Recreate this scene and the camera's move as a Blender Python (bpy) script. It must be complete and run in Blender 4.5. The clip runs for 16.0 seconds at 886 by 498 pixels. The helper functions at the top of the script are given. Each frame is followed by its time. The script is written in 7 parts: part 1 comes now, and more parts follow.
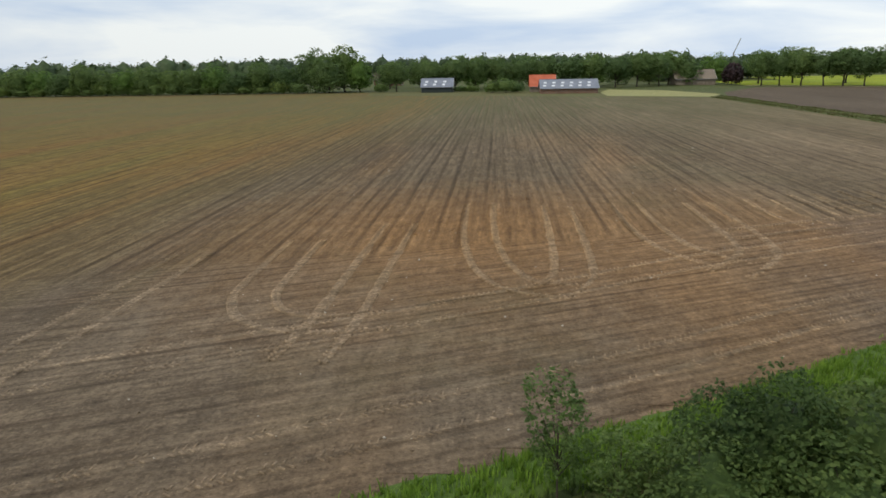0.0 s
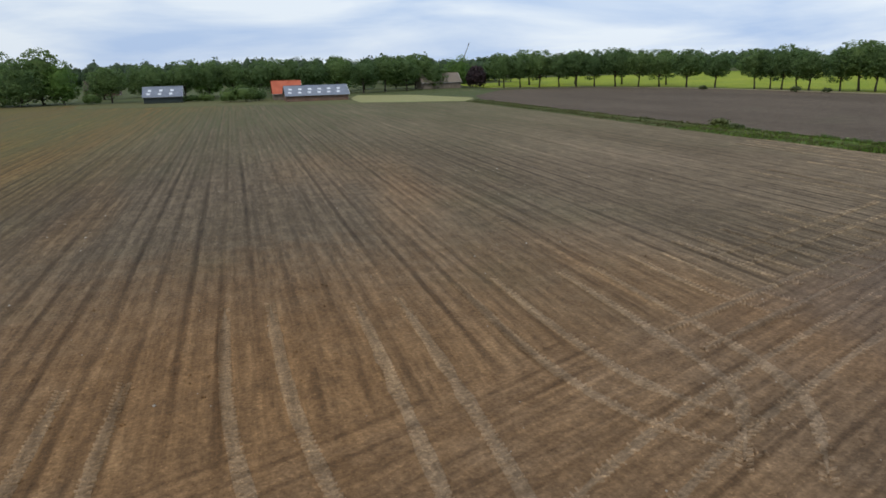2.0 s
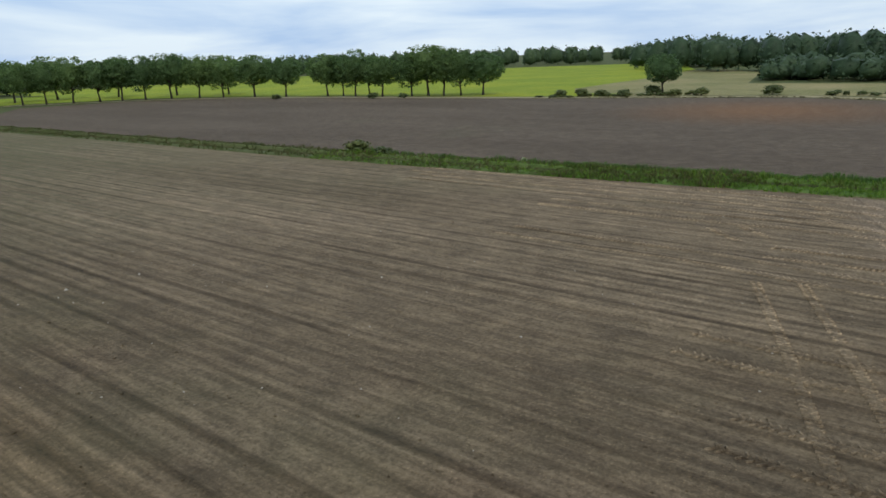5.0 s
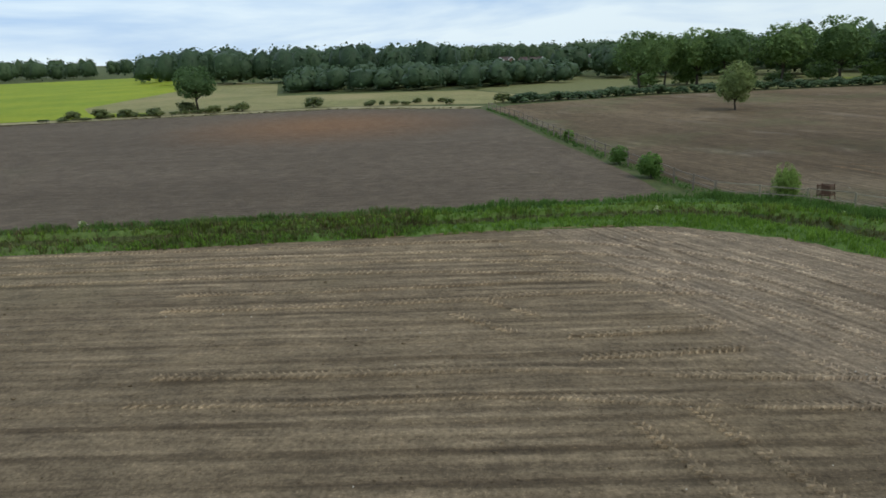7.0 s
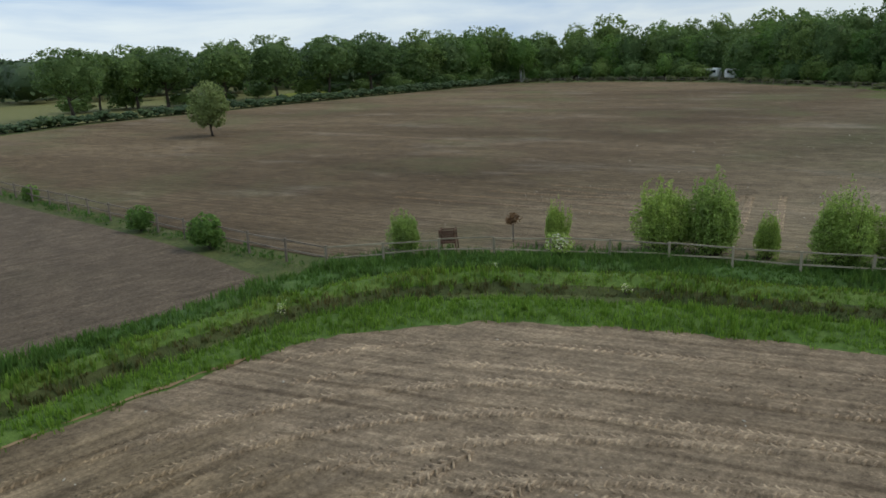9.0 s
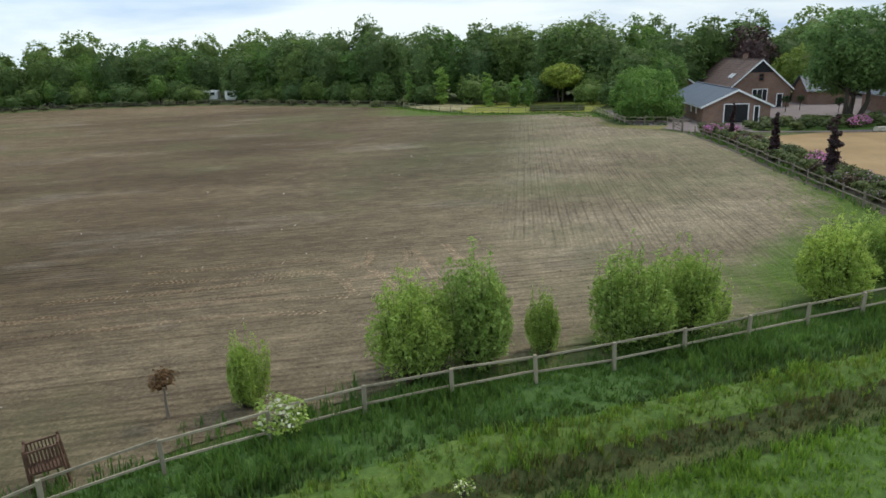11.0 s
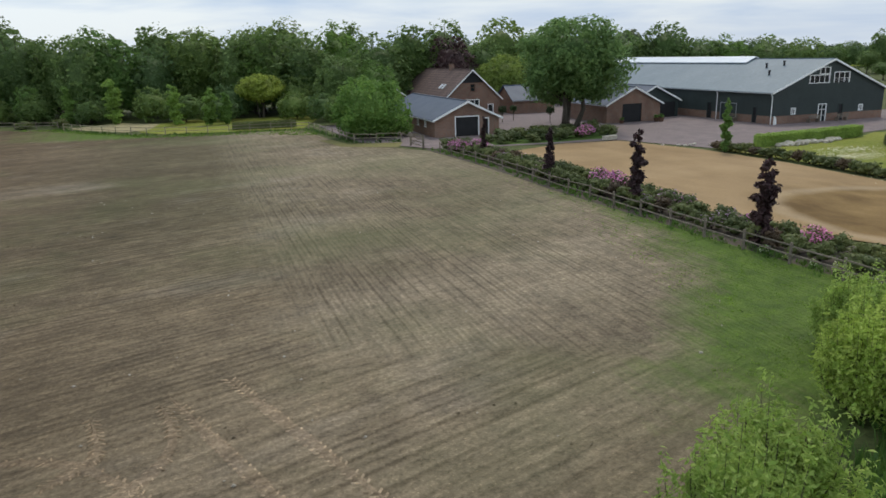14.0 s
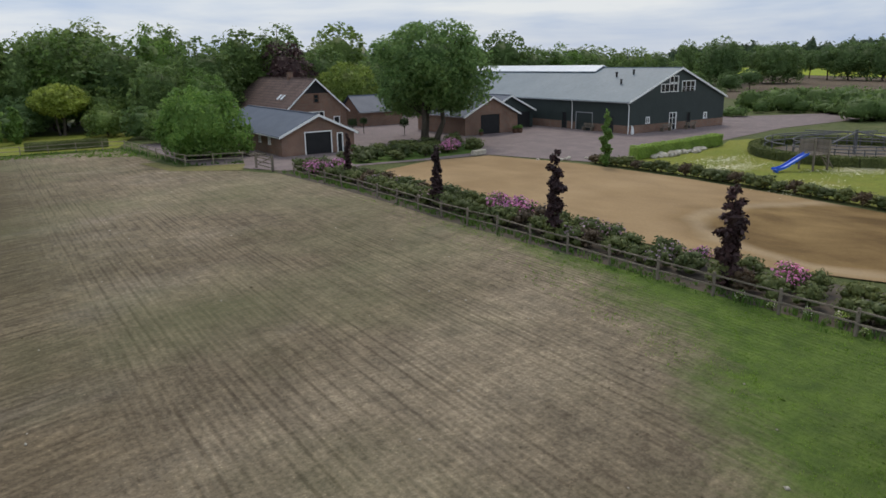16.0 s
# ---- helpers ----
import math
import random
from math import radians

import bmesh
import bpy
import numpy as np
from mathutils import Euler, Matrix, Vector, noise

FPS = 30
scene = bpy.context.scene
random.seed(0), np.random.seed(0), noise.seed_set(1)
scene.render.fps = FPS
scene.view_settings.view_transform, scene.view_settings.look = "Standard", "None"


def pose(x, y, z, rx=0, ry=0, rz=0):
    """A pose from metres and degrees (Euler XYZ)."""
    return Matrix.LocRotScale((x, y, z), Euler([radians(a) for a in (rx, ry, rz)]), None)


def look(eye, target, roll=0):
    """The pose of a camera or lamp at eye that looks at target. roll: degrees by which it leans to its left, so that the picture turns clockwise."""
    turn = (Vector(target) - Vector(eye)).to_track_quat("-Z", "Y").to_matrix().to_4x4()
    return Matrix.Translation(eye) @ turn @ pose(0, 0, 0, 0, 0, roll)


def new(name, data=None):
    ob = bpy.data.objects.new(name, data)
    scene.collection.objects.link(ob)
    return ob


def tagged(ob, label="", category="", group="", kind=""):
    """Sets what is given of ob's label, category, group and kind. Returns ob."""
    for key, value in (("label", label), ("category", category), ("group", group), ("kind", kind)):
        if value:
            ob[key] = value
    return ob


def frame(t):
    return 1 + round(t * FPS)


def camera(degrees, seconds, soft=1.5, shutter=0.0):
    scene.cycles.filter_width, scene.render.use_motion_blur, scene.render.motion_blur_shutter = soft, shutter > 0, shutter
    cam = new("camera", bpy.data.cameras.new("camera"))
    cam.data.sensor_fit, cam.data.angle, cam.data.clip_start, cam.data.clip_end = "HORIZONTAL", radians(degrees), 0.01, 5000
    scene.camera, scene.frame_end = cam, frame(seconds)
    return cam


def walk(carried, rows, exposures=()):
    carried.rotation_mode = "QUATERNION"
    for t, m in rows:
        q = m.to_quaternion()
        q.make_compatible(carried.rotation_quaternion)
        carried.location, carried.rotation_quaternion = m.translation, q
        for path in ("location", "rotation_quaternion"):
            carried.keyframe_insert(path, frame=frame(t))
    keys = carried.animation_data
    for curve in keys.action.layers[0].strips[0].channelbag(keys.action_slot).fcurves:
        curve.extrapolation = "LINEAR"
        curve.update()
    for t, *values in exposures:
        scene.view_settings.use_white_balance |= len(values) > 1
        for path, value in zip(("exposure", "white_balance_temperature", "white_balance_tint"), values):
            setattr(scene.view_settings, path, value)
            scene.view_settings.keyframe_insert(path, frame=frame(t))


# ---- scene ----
cam = camera(63.67, 16.0, soft=1.6)
PATH = [
    (0, (-2.243, -12.35, 9.016), (-2.397, -10.42, 8.513), -1.05),
    (0.5, (-2.845, -7.65, 8.985), (-2.845, -5.714, 8.483), -1.27),
    (1, (-3.249, -2.873, 8.992), (-3.033, -0.95, 8.487), -1.45),
    (1.5, (-3.398, 1.78, 8.973), (-3.049, 3.684, 8.468), -1.45),
    (2, (-3.153, 6.704, 8.958), (-2.629, 8.567, 8.452), -1.52),
    (2.5, (-2.396, 11.623, 8.968), (-1.727, 13.438, 8.459), -1.74),
    (3, (-1.217, 16.648, 8.914), (-0.406, 18.404, 8.405), -1.8),
    (3.2, (-0.616, 18.695, 8.88), (0.247, 20.427, 8.373), -1.74),
    (5.3, (7.219, 35.469, 9.084), (8.813, 36.556, 8.558), -2.13),
    (5.5, (8.251, 36.871, 9.070), (9.908, 37.859, 8.544), -2.19),
    (6, (11.304, 40.153, 9.012), (13.105, 40.843, 8.481), -2.23),
    (6.5, (14.677, 42.872, 8.996), (16.567, 43.254, 8.462), -2.19),
    (7, (18.438, 44.998, 8.966), (20.364, 45.044, 8.430), -2.07),
    (7.5, (22.346, 46.319, 8.968), (24.249, 46.018, 8.430), -2.03),
    (8, (26.566, 47.038, 8.980), (28.378, 46.385, 8.441), -1.89),
    (8.5, (30.789, 47.042, 8.973), (32.437, 46.045, 8.433), -1.84),
    (9, (34.964, 46.342, 8.992), (36.371, 45.027, 8.453), -1.96),
    (9.5, (38.844, 44.764, 9.152), (39.961, 43.196, 8.612), -1.78),
    (10, (42.400, 42.552, 9.241), (43.176, 40.789, 8.703), -1.82),
    (12.3, (50.206, 31.247, 9.013), (50.005, 29.330, 8.480), -1.69),
    (12.5, (50.431, 30.366, 9.054), (50.180, 28.455, 8.520), -1.70),
    (13, (50.914, 28.245, 9.084), (50.540, 26.354, 8.550), -1.68),
    (13.5, (51.262, 26.015, 8.992), (50.762, 24.152, 8.462), -1.46),
    (14, (51.429, 23.687, 8.918), (50.802, 21.862, 8.393), -1.38),
    (14.5, (51.453, 21.367, 8.895), (50.708, 19.586, 8.372), -1.30),
    (15, (51.323, 19.036, 8.848), (50.471, 17.302, 8.330), -1.22),
    (15.5, (51.077, 16.703, 8.826), (50.125, 15.021, 8.311), -1.16),
    (16, (50.665, 14.410, 8.815), (49.616, 12.786, 8.303), -1.09),
]
walk(cam, [(t, look(eye, target, roll)) for t, eye, target, roll in PATH], exposures=[(0, 0.05, 7400, 10), (1.5, -0.14, 6800, 11), (3, -0.12, 6550, 10), (5.5, -0.12, 6500, 6), (7, -0.05, 6500, 4), (8.5, -0.14, 6650, 5), (9.5, 0.05, 6800, 5), (10.1, 0.22, 6900, 5), (12.4, 0.46, 6900, 5), (14, 0.2, 6950, 9), (16, 0.06, 7050, 12)])

# ---- sky and sun: bright, high overcast with breaks ----
SUN_EL, SUN_AZ = 52.0, 215.0
world = bpy.data.worlds.new("sky")
scene.world = world
world.use_nodes = True
wt = world.node_tree
wt.nodes.clear()


def wnode(kind, **sets):
    n = wt.nodes.new(kind)
    for k, v in sets.items():
        n.inputs[k].default_value = v
    return n


sky = wt.nodes.new("ShaderNodeTexSky")
sky.sky_type = "NISHITA"
sky.sun_disc = False
sky.sun_elevation = radians(SUN_EL)
sky.sun_rotation = radians(SUN_AZ)
sky.air_density, sky.dust_density, sky.ozone_density = 1.0, 2.0, 1.0
w_coord = wt.nodes.new("ShaderNodeTexCoord")
w_map = wt.nodes.new("ShaderNodeMapping")
w_map.inputs["Scale"].default_value = (2.2, 2.2, 13.0)
wt.links.new(w_coord.outputs["Generated"], w_map.inputs["Vector"])
w_noise = wnode("ShaderNodeTexNoise", Scale=1.3, Detail=6.0, Roughness=0.52, Distortion=0.3)
wt.links.new(w_map.outputs["Vector"], w_noise.inputs["Vector"])
w_ramp = wt.nodes.new("ShaderNodeValToRGB")
w_ramp.color_ramp.elements[0].position, w_ramp.color_ramp.elements[0].color = 0.36, (0, 0, 0, 1)
w_ramp.color_ramp.elements[1].position, w_ramp.color_ramp.elements[1].color = 0.6, (1, 1, 1, 1)
wt.links.new(w_noise.outputs["Fac"], w_ramp.inputs["Fac"])
w_cloud = wt.nodes.new("ShaderNodeMix")
w_cloud.data_type = "RGBA"
w_cloud.inputs[6].default_value = (3.9, 5.3, 7.7, 1)
w_cloud.inputs[7].default_value = (6.95, 7.85, 8.85, 1)
wt.links.new(w_ramp.outputs["Color"], w_cloud.inputs[0])
w_mix = wt.nodes.new("ShaderNodeMix")
w_mix.data_type = "RGBA"
w_mix.inputs[0].default_value = 0.88
wt.links.new(sky.outputs["Color"], w_mix.inputs[6])
# added gradient: clouds made brighter towards the north-east, dimmer to the south-west
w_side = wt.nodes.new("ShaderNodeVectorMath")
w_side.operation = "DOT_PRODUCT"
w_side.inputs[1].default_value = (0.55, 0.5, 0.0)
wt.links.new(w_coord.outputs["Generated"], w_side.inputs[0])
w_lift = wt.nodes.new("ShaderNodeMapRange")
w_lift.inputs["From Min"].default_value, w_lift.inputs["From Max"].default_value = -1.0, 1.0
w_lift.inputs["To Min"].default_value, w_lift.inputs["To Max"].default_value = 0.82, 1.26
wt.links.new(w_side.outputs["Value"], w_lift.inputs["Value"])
w_graded = wt.nodes.new("ShaderNodeVectorMath")
w_graded.operation = "SCALE"
wt.links.new(w_cloud.outputs[2], w_graded.inputs[0])
wt.links.new(w_lift.outputs["Result"], w_graded.inputs["Scale"])
wt.links.new(w_graded.outputs["Vector"], w_mix.inputs[7])
w_bg = wnode("ShaderNodeBackground", Strength=0.11)
wt.links.new(w_mix.outputs[2], w_bg.inputs["Color"])
w_out = wt.nodes.new("ShaderNodeOutputWorld")
wt.links.new(w_bg.outputs["Background"], w_out.inputs["Surface"])

sun_data = bpy.data.lights.new("sun", "SUN")
sun_data.energy, sun_data.angle, sun_data.color = 1.3, radians(12), (1.0, 0.95, 0.88)
sun = new("sun", sun_data)
sun.matrix_world = pose(0, 0, 60, 90 - SUN_EL, 0, 180 - SUN_AZ)

# ---- materials ----
def material(name, rough=0.9, metal=0.0, spec=0.3):
    m = bpy.data.materials.new(name)
    m.use_nodes = True
    b = m.node_tree.nodes["Principled BSDF"]
    b.inputs["Roughness"].default_value = rough
    b.inputs["Metallic"].default_value = metal
    b.inputs["Specular IOR Level"].default_value = spec
    return m, m.node_tree, b


def add(t, kind, ins=None, operation=""):
    n = t.nodes.new(kind)
    if operation:
        n.operation = operation
    for k, v in (ins or {}).items():
        if isinstance(v, bpy.types.NodeSocket):
            t.links.new(v, n.inputs[k])
        else:
            n.inputs[k].default_value = v
    return n


def col(c):
    return (*c, 1.0)


def mix(t, fac, a, b, mode="MIX"):
    n = t.nodes.new("ShaderNodeMix")
    n.data_type, n.blend_type = "RGBA", mode
    for i, v in ((0, fac), (6, a), (7, b)):
        if isinstance(v, bpy.types.NodeSocket):
            t.links.new(v, n.inputs[i])
        elif i == 0:
            n.inputs[0].default_value = v
        else:
            n.inputs[i].default_value = col(v)
    return n.outputs[2]


def ramp(t, fac, lo, hi):
    """0 to 1 as fac goes from lo to hi."""
    return add(t, "ShaderNodeMapRange", {"Value": fac, "From Min": lo, "From Max": hi}).outputs["Result"]


def place(t, scale=(1, 1, 1), turn=0.0):
    g = add(t, "ShaderNodeNewGeometry")
    spun = add(t, "ShaderNodeMapping", {"Vector": g.outputs["Position"], "Rotation": (0, 0, radians(turn))}).outputs["Vector"]
    return add(t, "ShaderNodeMapping", {"Vector": spun, "Scale": scale}).outputs["Vector"]


def grain(t, vec, scale, detail=4.0, rough=0.55):
    return add(t, "ShaderNodeTexNoise", {"Vector": vec, "Scale": scale, "Detail": detail, "Roughness": rough}).outputs["Fac"]


def relief(t, b, height, strength=0.5, dist=0.05):
    n = add(t, "ShaderNodeBump", {"Height": height, "Strength": strength, "Distance": dist})
    t.links.new(n.outputs["Normal"], b.inputs["Normal"])


def calc(t, op, a, b=0.0):
    return add(t, "ShaderNodeMath", {0: a, 1: b}, operation=op).outputs[0]


def earth(name, dark, light, warm, green, turn=0.0, rows=1.0, green_at=(0.6, 0.75), green_max=0.5, stretch=0.012, sward=False, spot=None, far_green=None, head=None, pale=None, west=False, pitch=0.235, tongues=0.55):
    """Tilled soil: drill rows along local y after a turn, broad damp and warm patches, and a thin flush of green."""
    m, t, b = material(name, 0.95, 0, 0.15)
    v = place(t)
    xyz = add(t, "ShaderNodeSeparateXYZ", {"Vector": v})
    X, Y = xyz.outputs["X"], xyz.outputs["Y"]

    def drills(ang, stretch=stretch, pitch=pitch):
        """Streaks and furrows along one way: broad, fine, cut, and the small even ridges."""
        rowv = place(t, (1.0, stretch, 1), ang)
        n1 = grain(t, rowv, 1.6, 5, 0.7)
        n2 = grain(t, place(t, (1.0, 0.03 + stretch * 1.6, 1), ang), 4.5, 3, 0.6)
        wob2 = add(t, "ShaderNodeMapping", {"Vector": rowv, "Location": (0.31, 0, 0)}).outputs["Vector"]
        wave = add(t, "ShaderNodeTexWave", {"Vector": wob2, "Scale": pitch, "Distortion": 1.2, "Detail": 3.0, "Detail Scale": 1.3, "Detail Roughness": 0.6}).outputs["Fac"]
        keep = ramp(t, grain(t, place(t, (0.5, 0.03 + stretch, 1), ang), 1.0, 3, 0.6), 0.36, 0.6)
        even = add(t, "ShaderNodeTexWave", {"Vector": rowv, "Scale": pitch * 2.1, "Distortion": 2.2, "Detail": 4.0, "Detail Scale": 1.6, "Detail Roughness": 0.65}).outputs["Fac"]
        worked = ramp(t, grain(t, place(t, (0.4, 0.1 + stretch, 1), ang), 0.7, 3, 0.6), 0.36, 0.64)
        ridge = calc(t, "ADD", 0.5, calc(t, "MULTIPLY", calc(t, "SUBTRACT", even, 0.5), worked))
        return n1, n2, calc(t, "MULTIPLY", ramp(t, wave, 0.2, 0.02), keep), ridge

    fine = grain(t, v, 7.0, 8, 0.75)
    mid = grain(t, v, 0.55, 5, 0.65)
    big = grain(t, place(t, (1.0, 0.3, 1), turn), 0.07, 4, 0.55)
    rown, rowf, cut, ridge = drills(turn)
    if sward:  # the hedge side was drilled the other way
        n1, n2, c2, r2 = drills(0, 0.12, 0.62)
        edge = calc(t, "ADD", X, calc(t, "MULTIPLY", mid, 5.0))
        zone = calc(t, "MULTIPLY", ramp(t, edge, 52.4, 50.4), ramp(t, calc(t, "ADD", calc(t, "ADD", calc(t, "MULTIPLY", X, 0.42), Y), calc(t, "MULTIPLY", mid, 4.0)), 26.0, 24.0))
        pick = lambda p, q: add(t, "ShaderNodeMix", {0: zone, 2: p, 3: q}).outputs[0]
        rown, rowf, cut, ridge = pick(rown, n1), pick(rowf, n2), pick(cut, c2), pick(ridge, r2)
    if head:  # past the row ends the ground was worked along the ditch
        n1, n2, c2, r2 = drills(64.5, 0.07, 0.33)
        edge = calc(t, "ADD", calc(t, "SUBTRACT", Y, calc(t, "MULTIPLY", X, 0.32)), calc(t, "ADD", calc(t, "MULTIPLY", mid, 3.0), calc(t, "MULTIPLY", grain(t, place(t, (1.0, 0.0, 1)), 1.1, 1), 5.0)))
        zone = ramp(t, edge, 29.2, 26.6)
        pick = lambda p, q: add(t, "ShaderNodeMix", {0: zone, 2: p, 3: q}).outputs[0]
        rown, rowf, cut, ridge = pick(rown, n1), pick(rowf, n2), pick(cut, c2), pick(ridge, r2)
    huge = grain(t, add(t, "ShaderNodeMapping", {"Vector": place(t, (1.0, 0.22, 1), turn), "Location": (37, 91, 0)}).outputs["Vector"], 0.05, 3, 0.5)
    base = mix(t, ramp(t, big, 0.35, 0.65), dark, light)
    if head:
        base = mix(t, zone, base, mix(t, ramp(t, big, 0.35, 0.65), head[0], head[1]))
        damp = calc(t, "MULTIPLY", calc(t, "MULTIPLY", zone, ramp(t, calc(t, "ADD", X, calc(t, "MULTIPLY", mid, 8.0)), 12.0, 20.0)), ramp(t, X, 34.0, 26.0))
        base = mix(t, damp, base, mix(t, 1.0, base, (0.8, 0.77, 0.79), "MULTIPLY"))
    base = mix(t, calc(t, "MULTIPLY", ramp(t, huge, 0.52, 0.7), calc(t, "MULTIPLY", calc(t, "MULTIPLY", ramp(t, Y, 95.0, 55.0), ramp(t, X, 32.0, 10.0)), tongues)), base, warm)
    if sward:  # darker soil tone away from the hedge, less so farther east
        far_tone = mix(t, ramp(t, X, 45.0, 70.0), (1.06, 1.02, 0.96), (0.59, 0.515, 0.44))
        far_tone = mix(t, 1.0, far_tone, mix(t, ramp(t, X, 78.0, 118.0), (1, 1, 1), (1.28, 1.28, 1.26)), "MULTIPLY")
        base = mix(t, zone, mix(t, 1.0, base, far_tone, "MULTIPLY"), mix(t, 1.0, base, (1.1, 1.08, 1.05), "MULTIPLY"))
        # patch darkened in the colour for a locally dimmer view, not darker soil
        dimmed = calc(t, "MULTIPLY", calc(t, "MULTIPLY", ramp(t, calc(t, "ADD", Y, calc(t, "MULTIPLY", mid, 14.0)), 4.0, -14.0), ramp(t, calc(t, "ADD", X, calc(t, "MULTIPLY", mid, 8.0)), 46.0, 54.0)), ramp(t, X, 66.0, 56.0))
        base = mix(t, dimmed, base, mix(t, 1.0, base, (0.62, 0.66, 0.6), "MULTIPLY"))
        ashen = grain(t, place(t, (0.16, 0.07, 1), turn), 1.0, 4, 0.6)
        base = mix(t, calc(t, "MULTIPLY", ramp(t, ashen, 0.56, 0.72), 0.28), base, (0.33, 0.3, 0.27))
        smear = grain(t, place(t, (0.3, 0.09, 1), turn), 1.0, 5, 0.62)
        base = mix(t, 1.0, base, mix(t, ramp(t, smear, 0.34, 0.66), (0.84, 0.83, 0.82), (1.15, 1.15, 1.15)), "MULTIPLY")
    if spot:  # a broad tongue of sandier, redder soil
        d = add(t, "ShaderNodeVectorMath", {0: v, 1: (spot[0], spot[1], 0)}, operation="DISTANCE").outputs["Value"]
        d = calc(t, "ADD", d, calc(t, "MULTIPLY", mid, spot[2]))
        base = mix(t, calc(t, "MULTIPLY", ramp(t, d, spot[2] * 1.7, spot[2] * 0.7), 0.85), base, warm)
    if west:  # an older, greener flush with sandy tongues along the rows in the west
        lane = grain(t, place(t, (0.12, 0.006, 1), turn), 1.0, 4, 0.55)
        olive = mix(t, ramp(t, lane, 0.4, 0.6), (0.28, 0.168, 0.056), (0.238, 0.186, 0.056))
        side = calc(t, "ADD", X, calc(t, "SUBTRACT", calc(t, "MULTIPLY", lane, 34.0), calc(t, "MULTIPLY", Y, 0.1)))
        base = mix(t, calc(t, "MULTIPLY", ramp(t, side, 0.0, -24.0), 0.9), base, olive)
    if pale:  # the soil tone goes paler from one side to the other
        tone = mix(t, ramp(t, calc(t, "ADD", X, calc(t, "MULTIPLY", big, 14.0)), pale[0], pale[1]), (pale[2],) * 3, (pale[3],) * 3)
        base = mix(t, 1.0, base, tone, "MULTIPLY")
    streak = mix(t, ramp(t, rown, 0.36, 0.65), (0.8, 0.79, 0.78), (1.18, 1.17, 1.15))
    if head:  # less marked on the headland
        rows = calc(t, "SUBTRACT", rows, calc(t, "MULTIPLY", zone, rows * 0.2))
    base = mix(t, rows, base, mix(t, 1.0, base, streak, "MULTIPLY"))
    streak2 = mix(t, ramp(t, rowf, 0.4, 0.6), (0.87, 0.86, 0.85), (1.12, 1.115, 1.1))
    base = mix(t, rows, base, mix(t, 1.0, base, streak2, "MULTIPLY"))
    base = mix(t, rows, base, mix(t, 1.0, base, mix(t, ramp(t, ridge, 0.1, 0.9), (0.85, 0.84, 0.83), (1.14, 1.14, 1.13)), "MULTIPLY"))
    cut = calc(t, "MULTIPLY", cut, rows)
    base = mix(t, cut, base, mix(t, 1.0, base, (0.58, 0.56, 0.54), "MULTIPLY"))
    speck = grain(t, v, 16.0, 2, 0.5)
    base = mix(t, ramp(t, speck, 0.64, 0.71), base, mix(t, 1.0, base, (1.7, 1.66, 1.55), "MULTIPLY"))
    base = mix(t, ramp(t, speck, 0.31, 0.26), base, mix(t, 1.0, base, (0.45, 0.43, 0.42), "MULTIPLY"))
    clod = mix(t, ramp(t, fine, 0.3, 0.72), (0.54, 0.52, 0.5), (1.52, 1.5, 1.46))
    base = mix(t, 1.0, base, clod, "MULTIPLY")
    lump = grain(t, place(t, (1.0, 0.45, 1), turn), 2.4, 6, 0.75)
    base = mix(t, 1.0, base, mix(t, ramp(t, lump, 0.34, 0.68), (0.74, 0.73, 0.72), (1.27, 1.26, 1.24)), "MULTIPLY")
    patch = mix(t, ramp(t, mid, 0.35, 0.66), (0.84, 0.84, 0.84), (1.15, 1.14, 1.12))
    base = mix(t, 1.0, base, patch, "MULTIPLY")
    flush = grain(t, add(t, "ShaderNodeMapping", {"Vector": v, "Location": (11, 5, 3)}).outputs["Vector"], 0.06, 5, 0.6)
    gmask = calc(t, "MULTIPLY", ramp(t, flush, *green_at), green_max)
    if far_green:  # the crop stands thicker towards the far end
        late = calc(t, "MULTIPLY", ramp(t, calc(t, "ADD", Y, calc(t, "MULTIPLY", flush, 70.0)), far_green[0] + 35, far_green[1] + 35), far_green[2])
        gmask = calc(t, "MAXIMUM", gmask, calc(t, "MULTIPLY", late, ramp(t, rown, 0.75, 0.35)))
    base = mix(t, gmask, base, green)
    if sward:  # grass creeping in from the hedge and from the ditch fence
        wob = calc(t, "ADD", calc(t, "MULTIPLY", grain(t, v, 0.2, 6, 0.7), 7.0), calc(t, "MULTIPLY", fine, 1.6))
        q = calc(t, "MINIMUM", calc(t, "MAXIMUM", calc(t, "ADD", Y, 18.0), 0.0), 25.5)
        bow = calc(t, "MULTIPLY", calc(t, "POWER", q, 3.0), 0.00062)
        ax = calc(t, "SUBTRACT", calc(t, "SUBTRACT", X, wob), bow)
        m1 = calc(t, "MULTIPLY", ramp(t, ax, 29.4, 22.2), ramp(t, Y, -40.0, -14.0))
        dd = calc(t, "ADD", calc(t, "ADD", calc(t, "MULTIPLY", X, -0.46), calc(t, "MULTIPLY", Y, 0.89)), wob)
        m2 = calc(t, "MULTIPLY", ramp(t, dd, -5.2, -1.4), ramp(t, X, 62.0, 44.0))
        m3 = ramp(t, calc(t, "ADD", Y, wob), -63.0, -69.5)
        m3 = calc(t, "MULTIPLY", m3, ramp(t, X, 84.0, 62.0))
        mm = calc(t, "MAXIMUM", m1, calc(t, "MAXIMUM", m2, m3))
        tuft = grain(t, place(t, (1.0, 0.07, 1), 0), 1.9, 6, 0.72)
        lush = mix(t, ramp(t, grain(t, v, 0.9, 6, 0.7), 0.35, 0.65), (0.05, 0.098, 0.014), (0.104, 0.172, 0.026))
